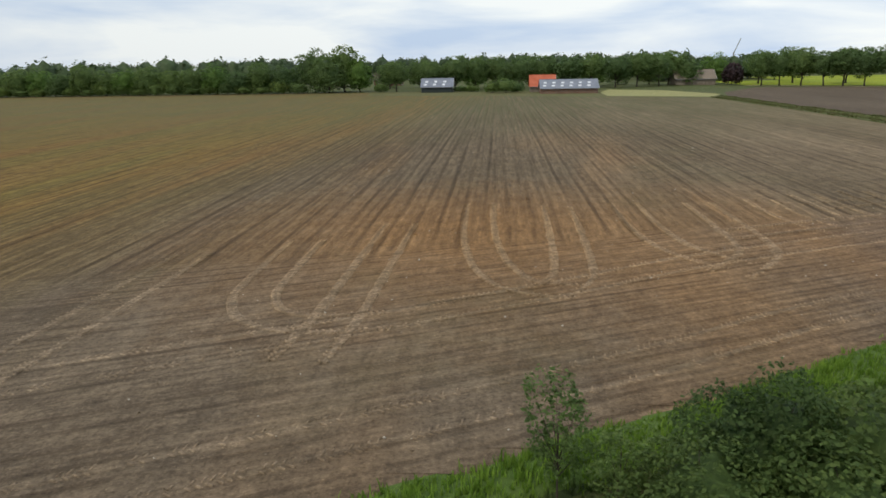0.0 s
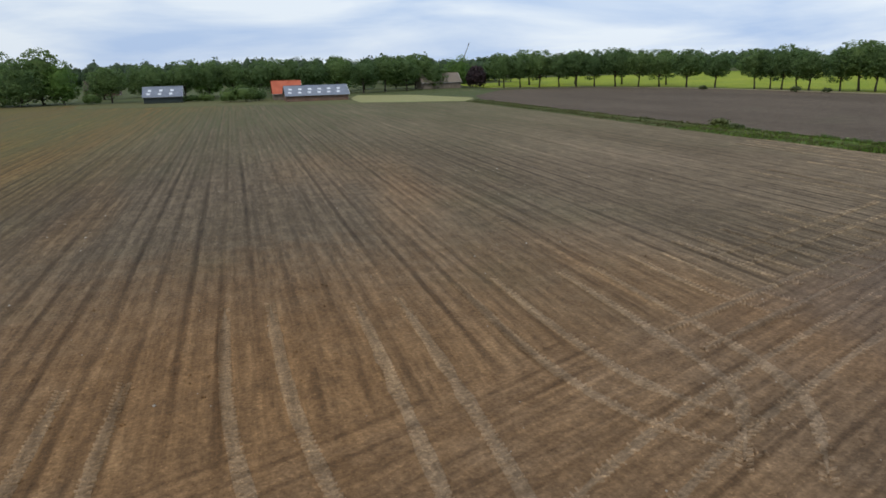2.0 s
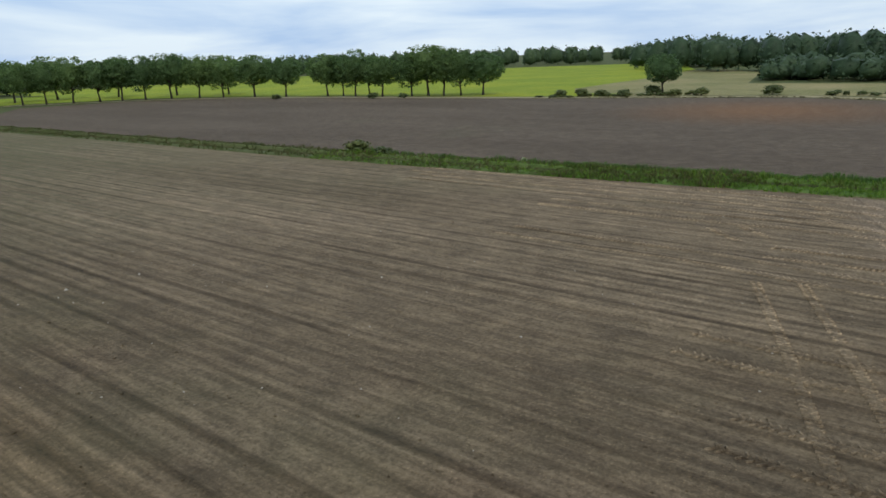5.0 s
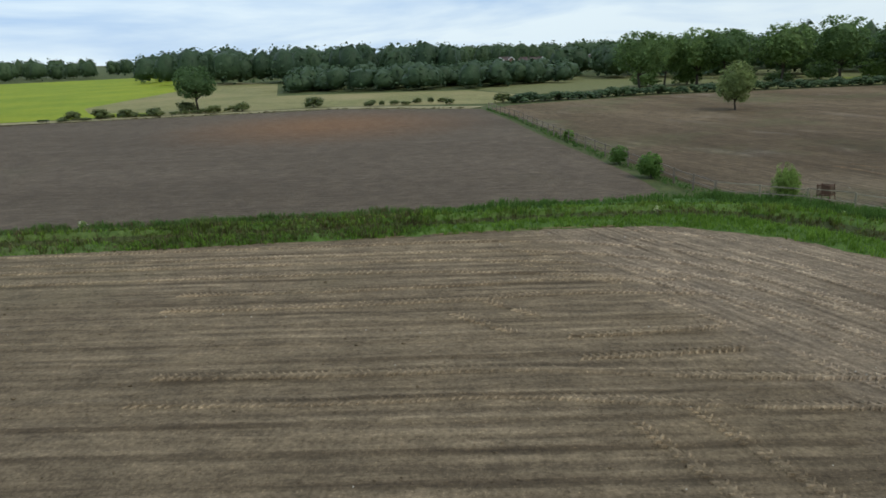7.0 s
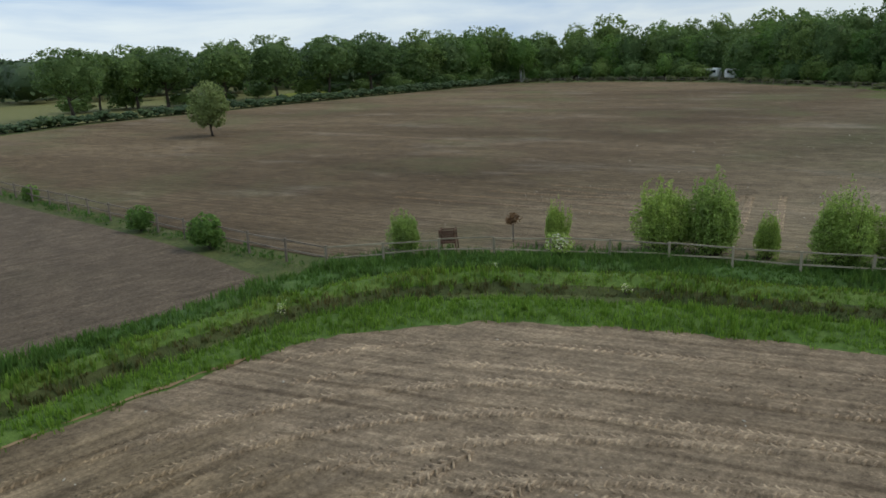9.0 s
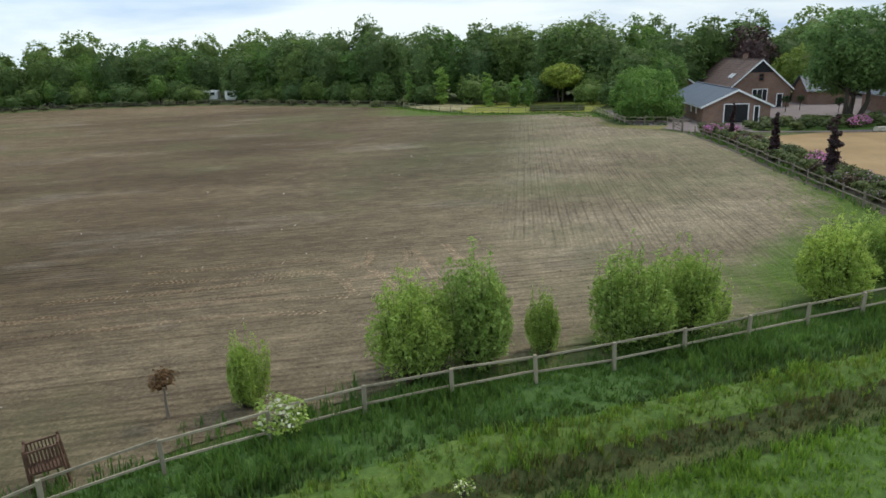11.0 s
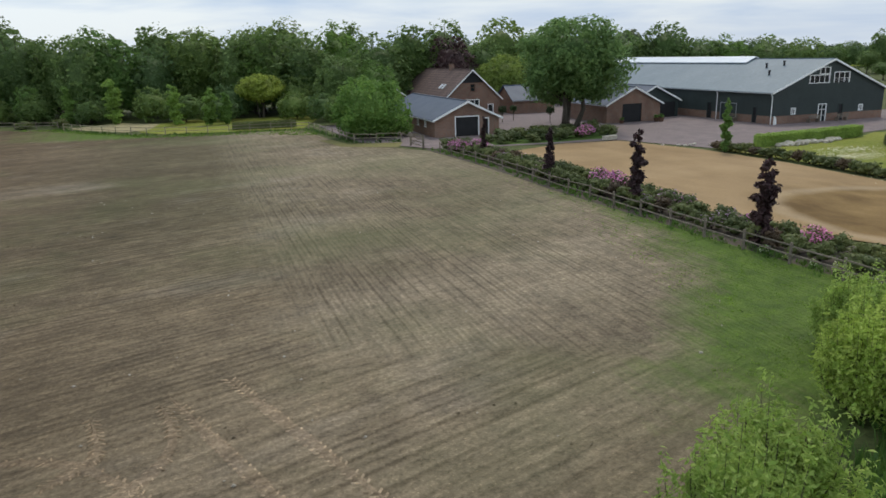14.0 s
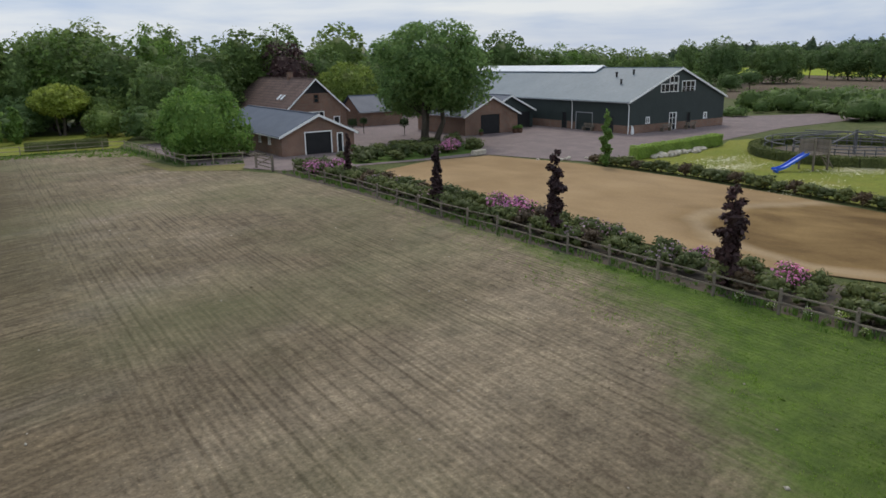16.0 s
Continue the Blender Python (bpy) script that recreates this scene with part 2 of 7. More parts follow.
        lush = mix(t, 1.0, lush, mix(t, ramp(t, fine, 0.3, 0.7), (0.72, 0.74, 0.72), (1.26, 1.24, 1.2)), "MULTIPLY")
        thin = ramp(t, calc(t, "ADD", calc(t, "MULTIPLY", mm, 1.25), calc(t, "MULTIPLY", tuft, 0.9)), 1.0, 1.6)
        base = mix(t, calc(t, "MULTIPLY", thin, calc(t, "MULTIPLY", ramp(t, mm, 0.0, 0.15), 0.9)), base, lush)
    t.links.new(base, b.inputs["Base Color"])
    relief(t, b, calc(t, "ADD", fine, calc(t, "ADD", rowf, calc(t, "MULTIPLY", ridge, 0.5))), 0.9, 0.09)
    return m


def turf(name, a, c, straw, scale=1.0, straw_at=(0.6, 0.75), dull=None):
    m, t, b = material(name, 0.9, 0, 0.2)
    v = place(t)
    big = grain(t, v, 0.08 * scale, 5, 0.6)
    fine = grain(t, v, 5.0, 7, 0.75)
    mid = grain(t, v, 0.7 * scale, 5, 0.7)
    base = mix(t, ramp(t, mid, 0.35, 0.65), a, c)
    base = mix(t, ramp(t, big, *straw_at), base, straw)
    if dull:  # drier towards the north
        base = mix(t, calc(t, "MULTIPLY", ramp(t, add(t, "ShaderNodeSeparateXYZ", {"Vector": v}).outputs["Y"], 50.0, 95.0), 0.75), base, dull)
    base = mix(t, 1.0, base, mix(t, ramp(t, fine, 0.3, 0.7), (0.6, 0.62, 0.6), (1.38, 1.36, 1.3)), "MULTIPLY")
    t.links.new(base, b.inputs["Base Color"])
    relief(t, b, fine, 0.8, 0.08)
    return m


def foliage(name, a, c, shine=0.25, trans=0.3, rough=0.55):
    """Leaves: each leaf its own tone, each plant a little apart from the next."""
    m, t, b = material(name, rough, 0, shine)
    g = add(t, "ShaderNodeNewGeometry")
    o = add(t, "ShaderNodeObjectInfo")
    base = mix(t, g.outputs["Random Per Island"], a, c)
    n = grain(t, g.outputs["Position"], 0.5, 3)
    base = mix(t, 1.0, base, mix(t, ramp(t, n, 0.3, 0.7), (0.75, 0.78, 0.75), (1.25, 1.2, 1.2)), "MULTIPLY")
    tuft = grain(t, g.outputs["Position"], 4.5, 4, 0.7)
    base = mix(t, 1.0, base, mix(t, ramp(t, tuft, 0.32, 0.68), (0.68, 0.7, 0.68), (1.32, 1.3, 1.28)), "MULTIPLY")
    relief(t, b, tuft, 0.5, 0.12)
    tone = mix(t, o.outputs["Random"], (0.8, 0.84, 0.86), (1.18, 1.12, 0.98))
    base = mix(t, 1.0, base, tone, "MULTIPLY")
    t.links.new(base, b.inputs["Base Color"])
    tr = add(t, "ShaderNodeBsdfTranslucent", {"Color": base})
    s = add(t, "ShaderNodeMixShader", {0: trans, 1: b.outputs["BSDF"], 2: tr.outputs["BSDF"]})
    t.links.new(s.outputs["Shader"], t.nodes["Material Output"].inputs["Surface"])
    return m


def worn(name, a, c, scale=2.0, rough=0.7, metal=0.0, bump=0.2, stretch=(1, 1, 1), spec=0.3, vary=0.0):
    """A painted, wooden or mineral surface with blotches and fine grain."""
    m, t, b = material(name, rough, metal, spec)
    tc = add(t, "ShaderNodeTexCoord")
    v = add(t, "ShaderNodeMapping", {"Vector": tc.outputs["Object"], "Scale": stretch}).outputs["Vector"]
    n1, n2 = grain(t, v, scale, 5, 0.6), grain(t, v, scale * 9, 5, 0.7)
    base = mix(t, ramp(t, n1, 0.35, 0.66), a, c)
    base = mix(t, 1.0, base, mix(t, ramp(t, n2, 0.3, 0.7), (0.86, 0.86, 0.86), (1.14, 1.14, 1.14)), "MULTIPLY")
    if vary:
        o = add(t, "ShaderNodeObjectInfo")
        base = mix(t, 1.0, base, mix(t, o.outputs["Random"], (1 - vary,) * 3, (1 + vary,) * 3), "MULTIPLY")
    t.links.new(base, b.inputs["Base Color"])
    relief(t, b, n2, bump, 0.02)
    return m


def courses(name, a, c, joint, size=(0.22, 0.065), mortar=0.01, turn=(90, 0, 0), rough=0.85, world_space=True):
    """Small masonry or paving units that are too far off to build singly."""
    m, t, b = material(name, rough, 0, 0.2)
    g = add(t, "ShaderNodeNewGeometry")
    sep = add(t, "ShaderNodeSeparateXYZ", {"Vector": g.outputs["Position"]})
    if turn[0]:
        s = add(t, "ShaderNodeMath", {0: sep.outputs["X"], 1: sep.outputs["Y"]}, operation="ADD").outputs[0]
        v = add(t, "ShaderNodeCombineXYZ", {"X": s, "Y": sep.outputs["Z"]}).outputs["Vector"]
    else:
        v = g.outputs["Position"]
    br = add(t, "ShaderNodeTexBrick", {"Vector": v, "Color1": col(a), "Color2": col(c), "Mortar": col(joint), "Scale": 1.0, "Mortar Size": mortar, "Brick Width": size[0], "Row Height": size[1], "Bias": 0.0})
    n = grain(t, g.outputs["Position"], 0.5, 5, 0.65)
    base = mix(t, 1.0, br.outputs["Color"], mix(t, ramp(t, n, 0.3, 0.7), (0.78, 0.78, 0.8), (1.22, 1.2, 1.18)), "MULTIPLY")
    t.links.new(base, b.inputs["Base Color"])
    relief(t, b, br.outputs["Fac"], -0.3, 0.01)
    return m


ROWS = dict(turn=0, rows=1.0, green_at=(0.55, 0.75), green_max=0.28, stretch=0.02, spot=(-4, 26, 17), far_green=(62, 140, 0.85), pale=(-18.0, 46.0, 0.72, 1.14), west=True, tongues=0.8)


def field_soil(name, k):
    """The big field's soil, k times as light."""
    c = lambda *rgb: tuple(v * k for v in rgb)
    sandy = c(0.305, 0.175, 0.08) if k == 1 else c(0.255, 0.172, 0.1)
    return earth(name, c(0.142, 0.111, 0.074), c(0.2, 0.158, 0.11), sandy, (0.108, 0.112, 0.05), head=(c(0.17, 0.133, 0.096), c(0.235, 0.188, 0.14)), **ROWS)


SOIL = field_soil("soil", 1.0)
SOIL_EAST = earth("soil_east", (0.104, 0.082, 0.061), (0.134, 0.106, 0.08), (0.205, 0.115, 0.062), (0.115, 0.112, 0.06), 0, 0.28, (0.6, 0.8), 0.35, spot=(113, 62, 19), tongues=0.0)
SOIL_PADDOCK = earth("soil_paddock", (0.152, 0.129, 0.094), (0.242, 0.21, 0.163), (0.19, 0.152, 0.096), (0.12, 0.14, 0.058), 71, 0.68, (0.5, 0.68), 0.4, 0.06, True, pitch=0.42)
GRASS = turf("grass_ground", (0.055, 0.075, 0.022), (0.1, 0.11, 0.038), (0.17, 0.15, 0.07))
LAWN = turf("lawn", (0.125, 0.16, 0.02), (0.2, 0.215, 0.032), (0.24, 0.22, 0.045), 2.0, (0.45, 0.7))
RAPE = turf("flowering_crop", (0.165, 0.225, 0.012), (0.225, 0.285, 0.016), (0.29, 0.32, 0.02), 0.5, (0.4, 0.7))
PASTURE = turf("pasture", (0.16, 0.16, 0.06), (0.24, 0.22, 0.09), (0.3, 0.25, 0.12), 0.6, (0.4, 0.7))


def arena_sand(name):
    """Raked riding sand: soft tan, swirled by hooves and wheels, damp and brown at one end."""
    m, t, b = material(name, 0.95, 0, 0.1)
    v = place(t)
    big = grain(t, v, 0.12, 3, 0.5)
    bend = add(t, "ShaderNodeVectorMath", {0: v, 1: add(t, "ShaderNodeVectorMath", {0: add(t, "ShaderNodeTexNoise", {"Vector": v, "Scale": 0.1, "Detail": 2.0}).outputs["Color"], 1: (4.0, 4.0, 0.0)}, operation="MULTIPLY").outputs["Vector"]}, operation="ADD").outputs["Vector"]
    swirl = grain(t, add(t, "ShaderNodeMapping", {"Vector": bend, "Scale": (0.6, 0.34, 1)}).outputs["Vector"], 0.6, 5, 0.55)
    fine = grain(t, v, 6.0, 6, 0.7)
    base = mix(t, ramp(t, big, 0.35, 0.65), (0.27, 0.181, 0.095), (0.325, 0.225, 0.124))
    d = add(t, "ShaderNodeVectorMath", {0: v, 1: (14.0, -3.6, 0)}, operation="DISTANCE").outputs["Value"]
    d = calc(t, "ADD", d, calc(t, "MULTIPLY", big, 5.0))
    damp = mix(t, ramp(t, swirl, 0.35, 0.65), (0.125, 0.076, 0.03), (0.225, 0.146, 0.062))
    base = mix(t, calc(t, "MULTIPLY", ramp(t, d, 12.6, 9.0), 0.92), base, damp)
    base = mix(t, calc(t, "MULTIPLY", calc(t, "MULTIPLY", ramp(t, d, 11.2, 10.4), ramp(t, d, 9.2, 10.0)), 0.4), base, (0.42, 0.33, 0.22))
    base = mix(t, 1.0, base, mix(t, ramp(t, swirl, 0.34, 0.66), (0.9, 0.89, 0.88), (1.08, 1.08, 1.08)), "MULTIPLY")
    base = mix(t, 1.0, base, mix(t, ramp(t, fine, 0.3, 0.7), (0.9, 0.9, 0.9), (1.1, 1.1, 1.1)), "MULTIPLY")
    t.links.new(base, b.inputs["Base Color"])
    relief(t, b, calc(t, "ADD", swirl, calc(t, "MULTIPLY", fine, 0.3)), 0.5, 0.06)
    return m


SAND = arena_sand("sand")
PAVING = courses("brick_paving", (0.17, 0.13, 0.132), (0.215, 0.17, 0.165), (0.14, 0.125, 0.11), (0.21, 0.105), 0.008, (0, 0, 0))
TRACK = turf("grassy_track", (0.26, 0.225, 0.12), (0.33, 0.28, 0.165), (0.24, 0.215, 0.09))
BRICK = courses("brown_brick", (0.17, 0.088, 0.06), (0.235, 0.125, 0.085), (0.2, 0.17, 0.14))
TILE_RED = courses("brown_roof_tiles", (0.115, 0.078, 0.068), (0.15, 0.102, 0.088), (0.07, 0.05, 0.045), (0.3, 0.33), 0.03)
SLATE = worn("slate_roof", (0.062, 0.08, 0.112), (0.08, 0.1, 0.134), 0.6, 0.6, 0, 0.2)
SHEET = worn("grey_sheet_roof", (0.135, 0.178, 0.205), (0.16, 0.203, 0.23), 0.25, 0.6, 0.0, 0.05)
CLAD = worn("dark_green_cladding", (0.028, 0.038, 0.036), (0.036, 0.048, 0.045), 0.5, 0.55, 0, 0.05)
WHITE = worn("white_paint", (0.74, 0.74, 0.72), (0.82, 0.82, 0.8), 1.5, 0.5, 0, 0.05)
BLACK = worn("black_boards", (0.011, 0.011, 0.012), (0.018, 0.018, 0.019), 1.0, 0.6, 0, 0.1)
DARKIN = worn("dark_interior", (0.02, 0.018, 0.016), (0.03, 0.027, 0.024), 1.0, 0.9)
GLASS, _t, _b = material("window_glass", 0.05, 0, 0.6)
_b.inputs["Base Color"].default_value = (0.02, 0.025, 0.03, 1)
TIMBER = worn("weathered_timber", (0.15, 0.125, 0.1), (0.24, 0.2, 0.155), 3.0, 0.85, 0, 0.4, (1, 1, 0.2), 0.2, 0.15)
STEEL = worn("galvanised_steel", (0.3, 0.31, 0.32), (0.42, 0.43, 0.44), 3.0, 0.45, 0.6, 0.05)
RUST = worn("rusty_steel", (0.1, 0.055, 0.035), (0.16, 0.09, 0.06), 5.0, 0.8, 0.2, 0.3)
BARK = worn("bark", (0.055, 0.045, 0.035), (0.1, 0.085, 0.068), 4.0, 0.95, 0, 0.8, (1, 1, 0.25), 0.1)
BIRCH = worn("birch_bark", (0.3, 0.29, 0.27), (0.5, 0.48, 0.45), 2.0, 0.8, 0, 0.3)
BLUE = worn("blue_plastic", (0.02, 0.1, 0.55), (0.025, 0.13, 0.62), 1.0, 0.35, 0, 0.02, (1, 1, 1), 0.5)
STONE = worn("field_stone", (0.36, 0.32, 0.26), (0.52, 0.47, 0.39), 3.0, 0.9, 0, 0.4, (1, 1, 1), 0.2, 0.2)
RED_TILE = worn("orange_red_roof", (0.42, 0.1, 0.05), (0.5, 0.14, 0.075), 0.6, 0.75)
SOLAR = worn("solar_roof", (0.16, 0.18, 0.22), (0.22, 0.245, 0.29), 0.6, 0.45)
SKYLIGHT = worn("translucent_sheet", (0.62, 0.65, 0.68), (0.7, 0.73, 0.76), 1.0, 0.4)
LEAF = foliage("oak_leaves", (0.1, 0.17, 0.064), (0.168, 0.258, 0.096), 0.2, 0.5)
LEAF_FAR = foliage("far_leaves", (0.056, 0.096, 0.046), (0.088, 0.138, 0.064))
LEAF_WILLOW = foliage("willow_leaves", (0.22, 0.345, 0.07), (0.41, 0.53, 0.165), 0.15, 0.5, 0.65)
LEAF_YELLOW = foliage("golden_leaves", (0.3, 0.37, 0.07), (0.43, 0.5, 0.11), 0.2, 0.5)
LEAF_FRESH = foliage("fresh_leaves", (0.1, 0.195, 0.05), (0.166, 0.282, 0.078), 0.2, 0.5)
LEAF_COPPER = foliage("copper_beech_leaves", (0.035, 0.02, 0.023), (0.08, 0.042, 0.046), 0.3, 0.2)
LEAF_MID = foliage("maple_leaves", (0.108, 0.18, 0.055), (0.188, 0.275, 0.088), 0.2, 0.5)
LEAF_TOPIARY = foliage("bush_leaves", (0.135, 0.26, 0.06), (0.23, 0.37, 0.09), 0.2, 0.5)
LEAF_CLIPPED = foliage("hornbeam_leaves", (0.17, 0.3, 0.075), (0.27, 0.42, 0.115), 0.2, 0.5)
LEAF_YARD = foliage("yard_tree_leaves", (0.14, 0.245, 0.085), (0.235, 0.36, 0.125), 0.2, 0.5)
LEAF_ELDER = foliage("elder_leaves", (0.07, 0.125, 0.04), (0.125, 0.19, 0.062), 0.2, 0.5)
LEAF_DARK = foliage("conifer_needles", (0.022, 0.045, 0.018), (0.045, 0.078, 0.026))
LEAF_HEDGE = foliage("shrub_leaves", (0.075, 0.105, 0.038), (0.15, 0.175, 0.065))
LEAF_BROWN = foliage("withered_leaves", (0.14, 0.075, 0.035), (0.2, 0.11, 0.05))
PINK = foliage("pink_blossom", (0.5, 0.14, 0.38), (0.74, 0.34, 0.64))
BLOOM = foliage("white_blossom", (0.6, 0.6, 0.5), (0.78, 0.78, 0.68))
BLADE = foliage("grass_blades", (0.105, 0.205, 0.03), (0.185, 0.305, 0.052), 0.2, 0.5)
BLADE_DARK = foliage("tall_grass", (0.064, 0.142, 0.032), (0.122, 0.215, 0.05), 0.2, 0.5)
BLADE_GOLD = foliage("yellowing_grass", (0.13, 0.19, 0.034), (0.235, 0.285, 0.06), 0.2, 0.5)
BLADE_DRY = foliage("ripe_grass", (0.13, 0.105, 0.05), (0.2, 0.165, 0.075), 0.2, 0.3)
PRESSED = field_soil("pressed_soil", 1.22)
LUG = field_soil("tyre_ribs", 1.75)
DRY_BAND = field_soil("dry_bands", 1.42)
LUG_PAD = earth("paddock_ribs", (0.32, 0.26, 0.19), (0.5, 0.42, 0.33), (0.323, 0.246, 0.153), (0.221, 0.238, 0.102), 68, 0.75, (0.5, 0.68), 0.42, 0.16, True, pitch=0.5)
PRESSED_PAD = earth("paddock_pressed", (0.185, 0.15, 0.11), (0.294, 0.245, 0.19), (0.237, 0.181, 0.112), (0.163, 0.175, 0.075), 71, 0.6, (0.5, 0.68), 0.36, 0.06, True, pitch=0.42)
PALE_TIMBER = worn("bleached_timber", (0.24, 0.205, 0.145), (0.34, 0.3, 0.215), 3.0, 0.85, 0, 0.4, (1, 1, 0.2), 0.2, 0.12)
LEAF_MAPLE = foliage("pale_maple_leaves", (0.2, 0.26, 0.09), (0.33, 0.39, 0.16), 0.2, 0.5)
# ---- builders ----
rng = np.random.default_rng(7)


def mesh(name, V, F, mat, smooth=False):
    """A mesh from arrays; F holds rows of equal length."""
    V, F = np.asarray(V, np.float32).reshape(-1, 3), np.asarray(F, np.int32)
    me = bpy.data.meshes.new(name)
    n, k = F.shape
    me.vertices.add(len(V))
    me.vertices.foreach_set("co", V.ravel())
    me.loops.add(n * k)
    me.loops.foreach_set("vertex_index", F.ravel())
    me.polygons.add(n)
    me.polygons.foreach_set("loop_start", np.arange(0, n * k, k, dtype=np.int32))
    me.polygons.foreach_set("loop_total", np.full(n, k, np.int32))
    if smooth:
        me.polygons.foreach_set("use_smooth", np.ones(n, bool))
    me.materials.append(mat)
    me.update(calc_edges=True)
    return me


def place_under(ob, parent):
    if parent is not None:
        ob.parent = parent
    return ob


def solid(name, data, parent=None, label=""):
    """A mesh object under a thing."""
    ob = place_under(new(name, data), parent)
    if label:
        ob["label"] = label
    return ob


def thing(name, label, category, m=None, group="", kind="", data=None):
    ob = tagged(new(name, data), label, category, group, kind)
    if m is not None:
        ob.matrix_basis = m
    return ob


class Shape:
    """Gathers quads and triangles (as doubled-corner free fans) into one mesh."""

    def __init__(self):
        self.v, self.f = [], []

    def poly(self, pts):
        i = len(self.v)
        self.v += [tuple(p) for p in pts]
        self.f.append(list(range(i, i + len(pts))))
        return self

    def box(self, a, b):
        (x0, y0, z0), (x1, y1, z1) = a, b
        i = len(self.v)
        self.v += [(x0, y0, z0), (x1, y0, z0), (x1, y1, z0), (x0, y1, z0), (x0, y0, z1), (x1, y0, z1), (x1, y1, z1), (x0, y1, z1)]
        self.f += [[i + k for k in q] for q in ((0, 3, 2, 1), (4, 5, 6, 7), (0, 1, 5, 4), (1, 2, 6, 5), (2, 3, 7, 6), (3, 0, 4, 7))]
        return self

    def prism(self, base, top):
        """Joins two outlines with the same number of corners."""
        i, n = len(self.v), len(base)
        self.v += [tuple(p) for p in base] + [tuple(p) for p in top]
        self.f.append([i + k for k in reversed(range(n))])
        self.f.append([i + n + k for k in range(n)])
        for k in range(n):
            j = (k + 1) % n
            self.f.append([i + k, i + j, i + n + j, i + n + k])
        return self

    def beam(self, p, q, w, h=None):
        """A bar from p to q with a w by h section."""
        p, q = Vector(p), Vector(q)
        d = (q - p).normalized()
        side = d.cross(Vector((0, 0, 1)))
        side = side.normalized() if side.length > 1e-3 else Vector((1, 0, 0))
        up = side.cross(d).normalized()
        h = h or w
        cs = [(-w / 2, -h / 2), (w / 2, -h / 2), (w / 2, h / 2), (-w / 2, h / 2)]
        return self.prism([p + side * a + up * b for a, b in cs], [q + side * a + up * b for a, b in cs])

    def tube(self, pts, radii, n=8):
        """A tapered tube along points."""
        rings = []
        for k, p in enumerate(pts):
            p = Vector(p)
            d = (Vector(pts[min(k + 1, len(pts) - 1)]) - Vector(pts[max(k - 1, 0)])).normalized()
            s = d.cross(Vector((0.31, 0.95, 0.02))).normalized()
            u = s.cross(d)
            i = len(self.v)
            for a in range(n):
                w = 2 * math.pi * a / n
                self.v.append(tuple(p + (s * math.cos(w) + u * math.sin(w)) * radii[k]))
            rings.append(i)
        for a, b in zip(rings, rings[1:]):
            for k in range(n):
                j = (k + 1) % n
                self.f.append([a + k, a + j, b + j, b + k])
        self.f.append([rings[-1] + k for k in range(n)])
        self.f.append([rings[0] + k for k in reversed(range(n))])
        return self

    def mesh(self, name, mat, bevel=0.0):
        me = bpy.data.meshes.new(name)
        me.from_pydata(self.v, [], self.f)
        me.materials.append(mat)
        if bevel:
            bm = bmesh.new()
            bm.from_mesh(me)
            bmesh.ops.bevel(bm, geom=bm.edges[:], offset=bevel, segments=1, affect="EDGES", profile=0.6)
            bm.to_mesh(me)
            bm.free()
        bm = bmesh.new()
        bm.from_mesh(me)
        bmesh.ops.recalc_face_normals(bm, faces=bm.faces[:])
        bm.to_mesh(me)
        bm.free()
        return me


def sheet(name, pts, z, mat, label, category="ground", step=0.0):
    """A flat piece of ground inside an outline."""
    me = bpy.data.meshes.new(name)
    me.from_pydata([(x, y, z) for x, y in pts], [], [list(range(len(pts)))])
    me.materials.append(mat)
    bm = bmesh.new()
    bm.from_mesh(me)
    bmesh.ops.triangulate(bm, faces=bm.faces[:])
    for f in bm.faces:
        if f.normal.z < 0:
            f.normal_flip()
    bm.to_mesh(me)
    bm.free()
    return tagged(new(name, me), label, category, kind="structure")


def unit(n):
    v = rng.normal(size=(n, 3))
    return v / np.linalg.norm(v, axis=1)[:, None]


def leaf_quads(P, N, size, slim=0.6):
    """Diamond leaves at P, facing N, with their own spin and size."""
    n = len(P)
    s = (size * rng.uniform(0.6, 1.35, n))[:, None]
    a = np.cross(N, unit(n))
    a /= np.linalg.norm(a, axis=1)[:, None] + 1e-9
    b = np.cross(N, a)
    droop = N * s * 0.18
    V = np.stack([P - a * s - droop, P + b * s * slim, P + a * s - droop, P - b * s * slim], 1).reshape(-1, 3)
    return V, np.arange(4 * n).reshape(n, 4)


def lobed(n, lobes, shell=0.55, flat=0.35):
    """Points in a shell round each of the lobes (x, y, z, rx, rz), with the way outward; fewer below than above."""
    w = np.array([l[3] ** 2 for l in lobes])
    pick = rng.choice(len(lobes), n, p=w / w.sum())
    L = np.array(lobes)[pick]
    d = unit(n)
    low = d[:, 2] < -0.3
    d[low, 2] *= rng.uniform(-1, 1, low.sum())
    d /= np.linalg.norm(d, axis=1)[:, None]
    r = rng.uniform(shell, 1.0, n) ** 0.7
    lump = 1 + 0.22 * np.sin(d[:, 0] * 7 + pick) * np.sin(d[:, 1] * 6 + 2 * pick) + 0.12 * np.sin(d[:, 2] * 11 + pick)
    P = L[:, :3] + d * (r * lump)[:, None] * L[:, [3, 3, 4]]
    N = d * 0.8 + unit(n) * 0.8 + np.array([0, 0, flat])
    return P, N / np.linalg.norm(N, axis=1)[:, None]


